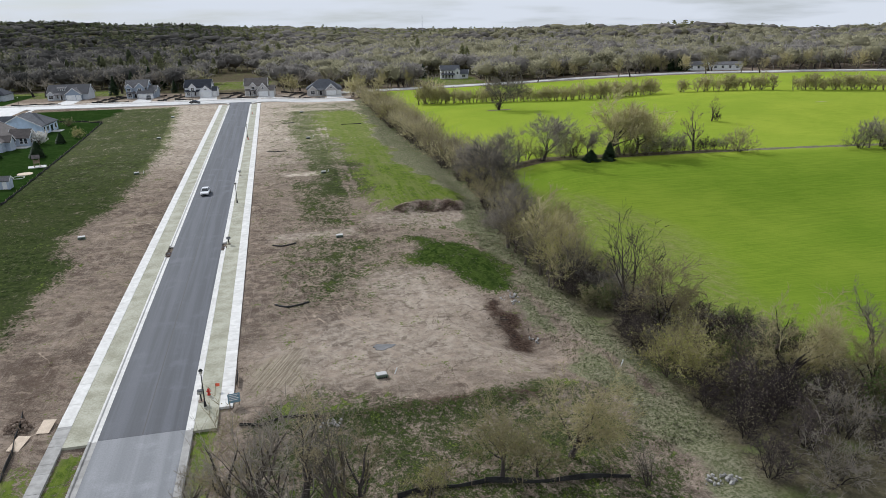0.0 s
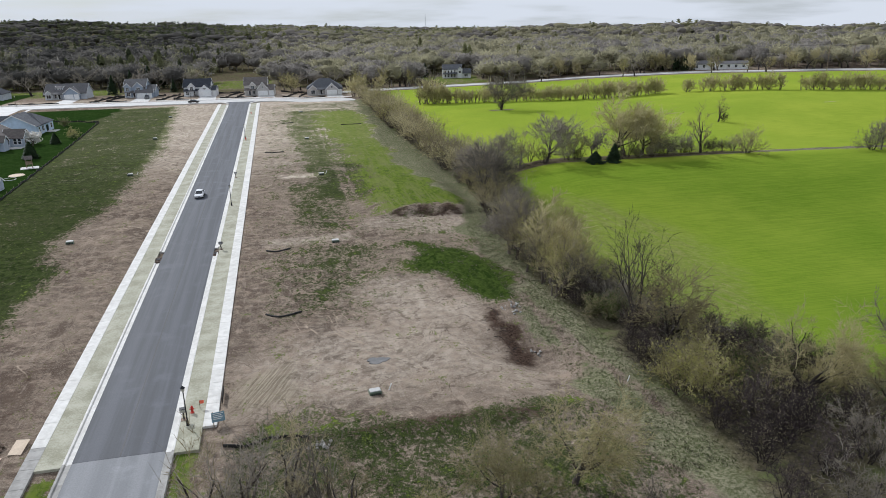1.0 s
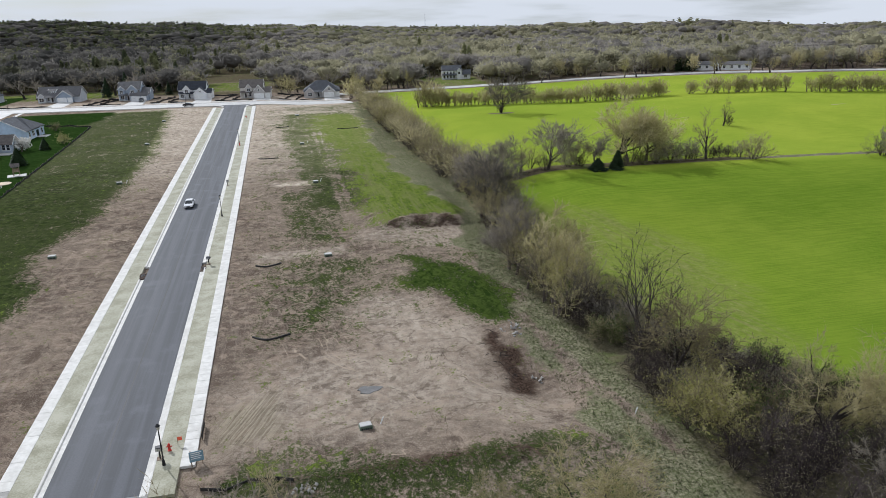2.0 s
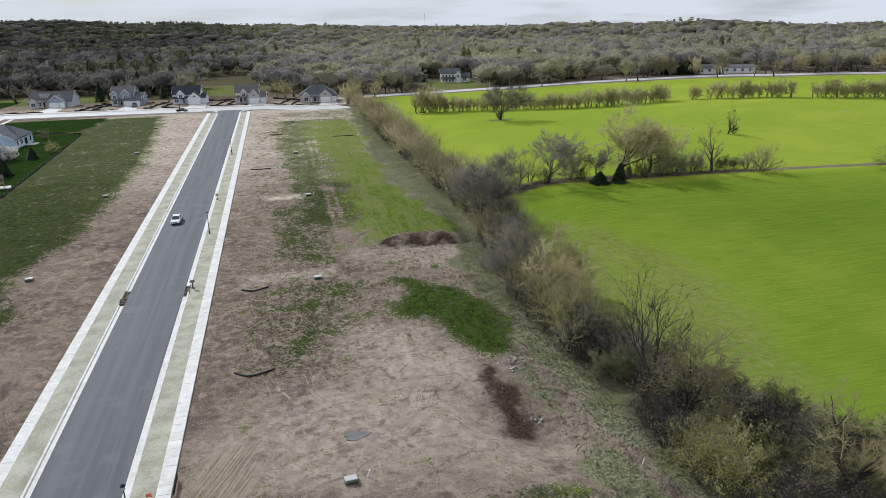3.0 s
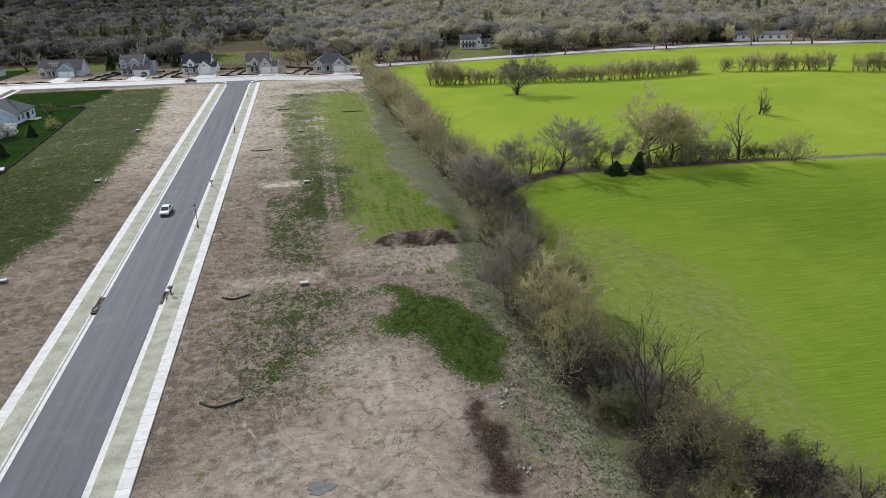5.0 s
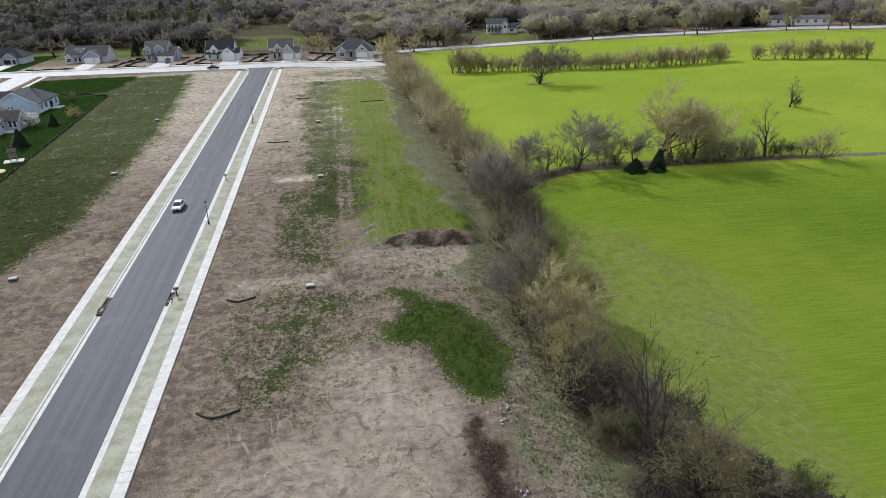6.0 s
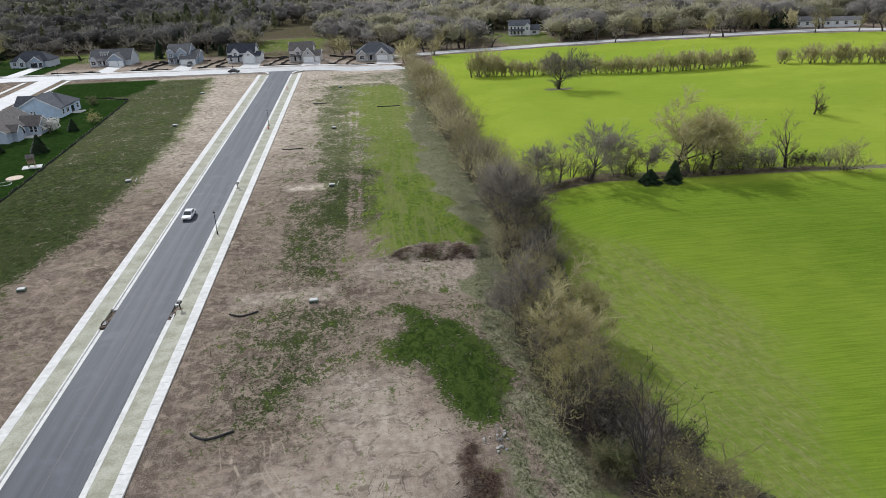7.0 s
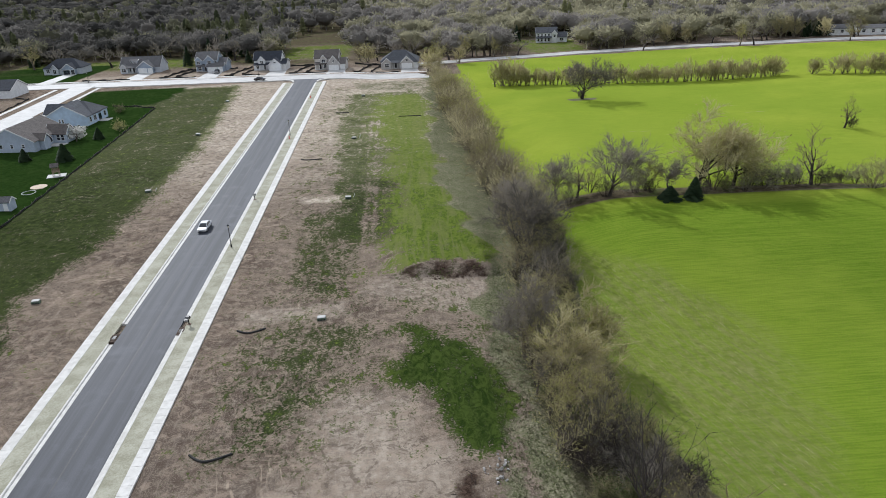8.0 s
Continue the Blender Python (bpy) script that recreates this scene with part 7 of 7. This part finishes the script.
car(-42.6, 366.5, 3, MAT["car_black"], "black car parked on a driveway", 4.6, 1.6, True).location.z = 0.05


# ---- garden things on the lawn ----
def shed(x, y):
    owner = tagged(empty("garden_shed", pose(x, y, top(x, y), 0, 0, -4)), "small pale garden shed with a grey roof", "shed")
    gable(owner, -1.7, 1.7, -1.2, 1.2, -0.2, 2.0, 0.8, "x", WALLS["pale"], ROOFS["grey"], 0.2)
    part("door", boxes((0.2, 1.2, -1.25, -1.201, 0.0, 1.8)), MAT["white"], owner)
    return owner


shed(-50.0, 192.0)
bm = bmesh.new()
cone(bm, 0, 0, -0.2, 0.12, 2.0, 1.9, 28)
pad = finish("sand_pad", bm, MAT["plywood"])
pad.location = (-50.0, 207.8, top(-50, 207.8))
tagged(pad, "round pale sand pad in the lawn", "sand pad")
bm = bmesh.new()
ring = bmesh.ops.create_circle(bm, cap_ends=False, segments=26, radius=1.6)
r = bmesh.ops.extrude_edge_only(bm, edges=bm.edges[:])
bmesh.ops.scale(bm, vec=(0.93, 0.93, 1), verts=[v for v in r["geom"] if isinstance(v, bmesh.types.BMVert)])
bmesh.ops.solidify(bm, geom=bm.faces[:], thickness=0.14)
hoop = finish("garden_ring", bm, MAT["street"])
hoop.location = (-50.4, 203.4, top(-50.4, 203.4) + 0.1)
tagged(hoop, "thin pale ring lying on the lawn", "garden ring")


def playset(x, y):
    owner = tagged(empty("play_tower", pose(x, y, top(x, y), 0, 0, 15)), "small wooden play tower with a pitched roof", "play tower")
    part("pad", boxes((-2.2, 2.2, -1.5, 1.5, -0.1, 0.1)), MAT["street"], owner, "pale gravel pad")
    for u in (-0.7, 0.7):
        for v in (-0.7, 0.7):
            part("post", boxes((u - 0.07, u + 0.07, v - 0.07, v + 0.07, 0, 2.6)), MAT["wood"], owner)
    part("deck", boxes((-0.8, 0.8, -0.8, 0.8, 1.1, 1.22)), MAT["wood"], owner)
    part("rail", boxes((-0.8, 0.8, -0.8, -0.74, 1.25, 1.8)), MAT["wood"], owner)
    part("rail", boxes((-0.8, 0.8, 0.74, 0.8, 1.25, 1.8)), MAT["wood"], owner)
    bm = bmesh.new()
    prism(bm, [(-1.0, 2.4), (0, 3.2), (1.0, 2.4), (1.0, 2.5), (0, 3.32), (-1.0, 2.5)], "x", -1, 1)
    part("roof", bm, ROOFS["brown"], owner)
    return owner


playset(-49.4, 216.6)


# ---- utility poles by the country road ----
def utility_pole(x, y):
    owner = tagged(empty("utility_pole", pose(x, y, top(x, y), 0, 0, 60)), "tall wooden utility pole with a crossarm", "utility pole", "poles along the country road")
    bm = bmesh.new()
    cone(bm, 0, 0, -1, 13, 0.24, 0.16, 8)
    part("pole", bm, MAT["wood"], owner)
    part("crossarm", boxes((-1.5, 1.5, -0.1, 0.1, 11.8, 12.05)), MAT["wood"], owner)
    for s in (-1.3, -0.5, 0.5, 1.3):
        bm = bmesh.new()
        cone(bm, s, 0, 12.05, 12.35, 0.09, 0.06, 6)
        part("insulator", bm, MAT["lamp_glass"], owner)
    return owner


POLES = [(302, 347), (320, 350), (262, 420), (226, 520), (380, 332), (440, 318)]
first_pole = utility_pole(*POLES[0])
for x, y in POLES[1:]:
    copy_thing(first_pole, pose(x, y, top(x, y), 0, 0, 60))


def wire(a, b, sag):
    curve = bpy.data.curves.new("wire", "CURVE")
    curve.dimensions, curve.bevel_depth = "3D", 0.035
    s = curve.splines.new("POLY")
    s.points.add(12)
    for i, p in enumerate(s.points):
        t = i / 12
        p.co = (a[0] + (b[0] - a[0]) * t, a[1] + (b[1] - a[1]) * t, a[2] + (b[2] - a[2]) * t - sag * 4 * t * (1 - t), 1)
    curve.materials.append(MAT["black"])
    ob = new("wire_curve", curve)
    me = bpy.data.meshes.new_from_object(ob)
    bpy.data.objects.remove(ob)
    return tagged(new("overhead_wire", me), "thin dark overhead wire between poles", "wire", "wires along the country road")


line = [(440, 318), (380, 332), (320, 350), (302, 347), (262, 420), (226, 520)]
for (ax, ay), (bx, by) in zip(line, line[1:]):
    for s in (-1.2, 1.2):
        wire((ax + s * 0.6, ay + s, top(ax, ay) + 12.3), (bx + s * 0.6, by + s, top(bx, by) + 12.3), 1.2)

mast_x, mast_y = 16 + 1900 * math.sin(radians(11.2)), 1900 * math.cos(radians(11.2))
mast = tagged(empty("radio_mast", pose(mast_x, mast_y, top(mast_x, mast_y))), "thin far radio mast on the wooded ridge", "mast")
for s in range(3):
    bm = bmesh.new()
    a = s * 2 * math.pi / 3
    cone(bm, 0.5 * math.cos(a), 0.5 * math.sin(a), 0, 58, 0.22, 0.16, 5)
    part("leg", bm, MAT["chrome"], mast)


# ---- rough grass ----
def tufts(name, label, material, n, seed, where, size):
    """Loose tufts of grass blades over an uneven strip."""
    r = np.random.RandomState(seed)
    vs, fs = [], []
    made = 0
    while made < n:
        x, y = where(r)
        z = top(x, y)
        made += 1
        for b in range(4):
            a, l = r.uniform(0, 2 * np.pi), size * r.uniform(0.6, 1.5)
            c, s = math.cos(a), math.sin(a)
            w = 0.03 + 0.04 * r.rand()
            k = len(vs)
            vs += [(x - s * w, y + c * w, z - 0.03), (x + s * w, y - c * w, z - 0.03), (x + c * l * 0.8, y + s * l * 0.8, z + l * r.uniform(0.3, 0.9))]
            fs.append((k, k + 1, k + 2))
    return tagged(mesh_from(name, vs, fs, material), label, "grass", kind="stuff")


def hedge_strip(r):
    y = r.uniform(56, 300)
    if r.rand() < 0.5:
        y = r.uniform(56, 150)
    a = float(np.interp(y, [30, 72, 85, 96, 120, 146, 200, 225, 280, 330], [50, 48.5, 49, 48, 48.5, 51.5, 46.8, 47.0, 49, 48]))
    b = float(np.interp(y, HEDGE_Y, HEDGE_L)) + 1.5
    return a + (b - a) * r.rand(), y


def near_strip(r):
    while True:
        x, y = hedge_strip(r)
        if y < 135:
            return x, y


def front_strip(r):
    return r.uniform(11, 52), 50 + 21 * r.rand()


tufts("straw_grass", "pale straw and rough grass along the hedgerow", MAT["tuft"], 9000, 1, hedge_strip, 0.17)
tufts("green_weeds", "fresh green weeds along the hedgerow", MAT["tuft_green"], 1500, 2, near_strip, 0.11)
tufts("front_grass", "rough grass before the graded pad", MAT["tuft"], 2600, 3, front_strip, 0.2)
tufts("front_weeds", "green weeds before the graded pad", MAT["tuft_green"], 1600, 4, front_strip, 0.16)
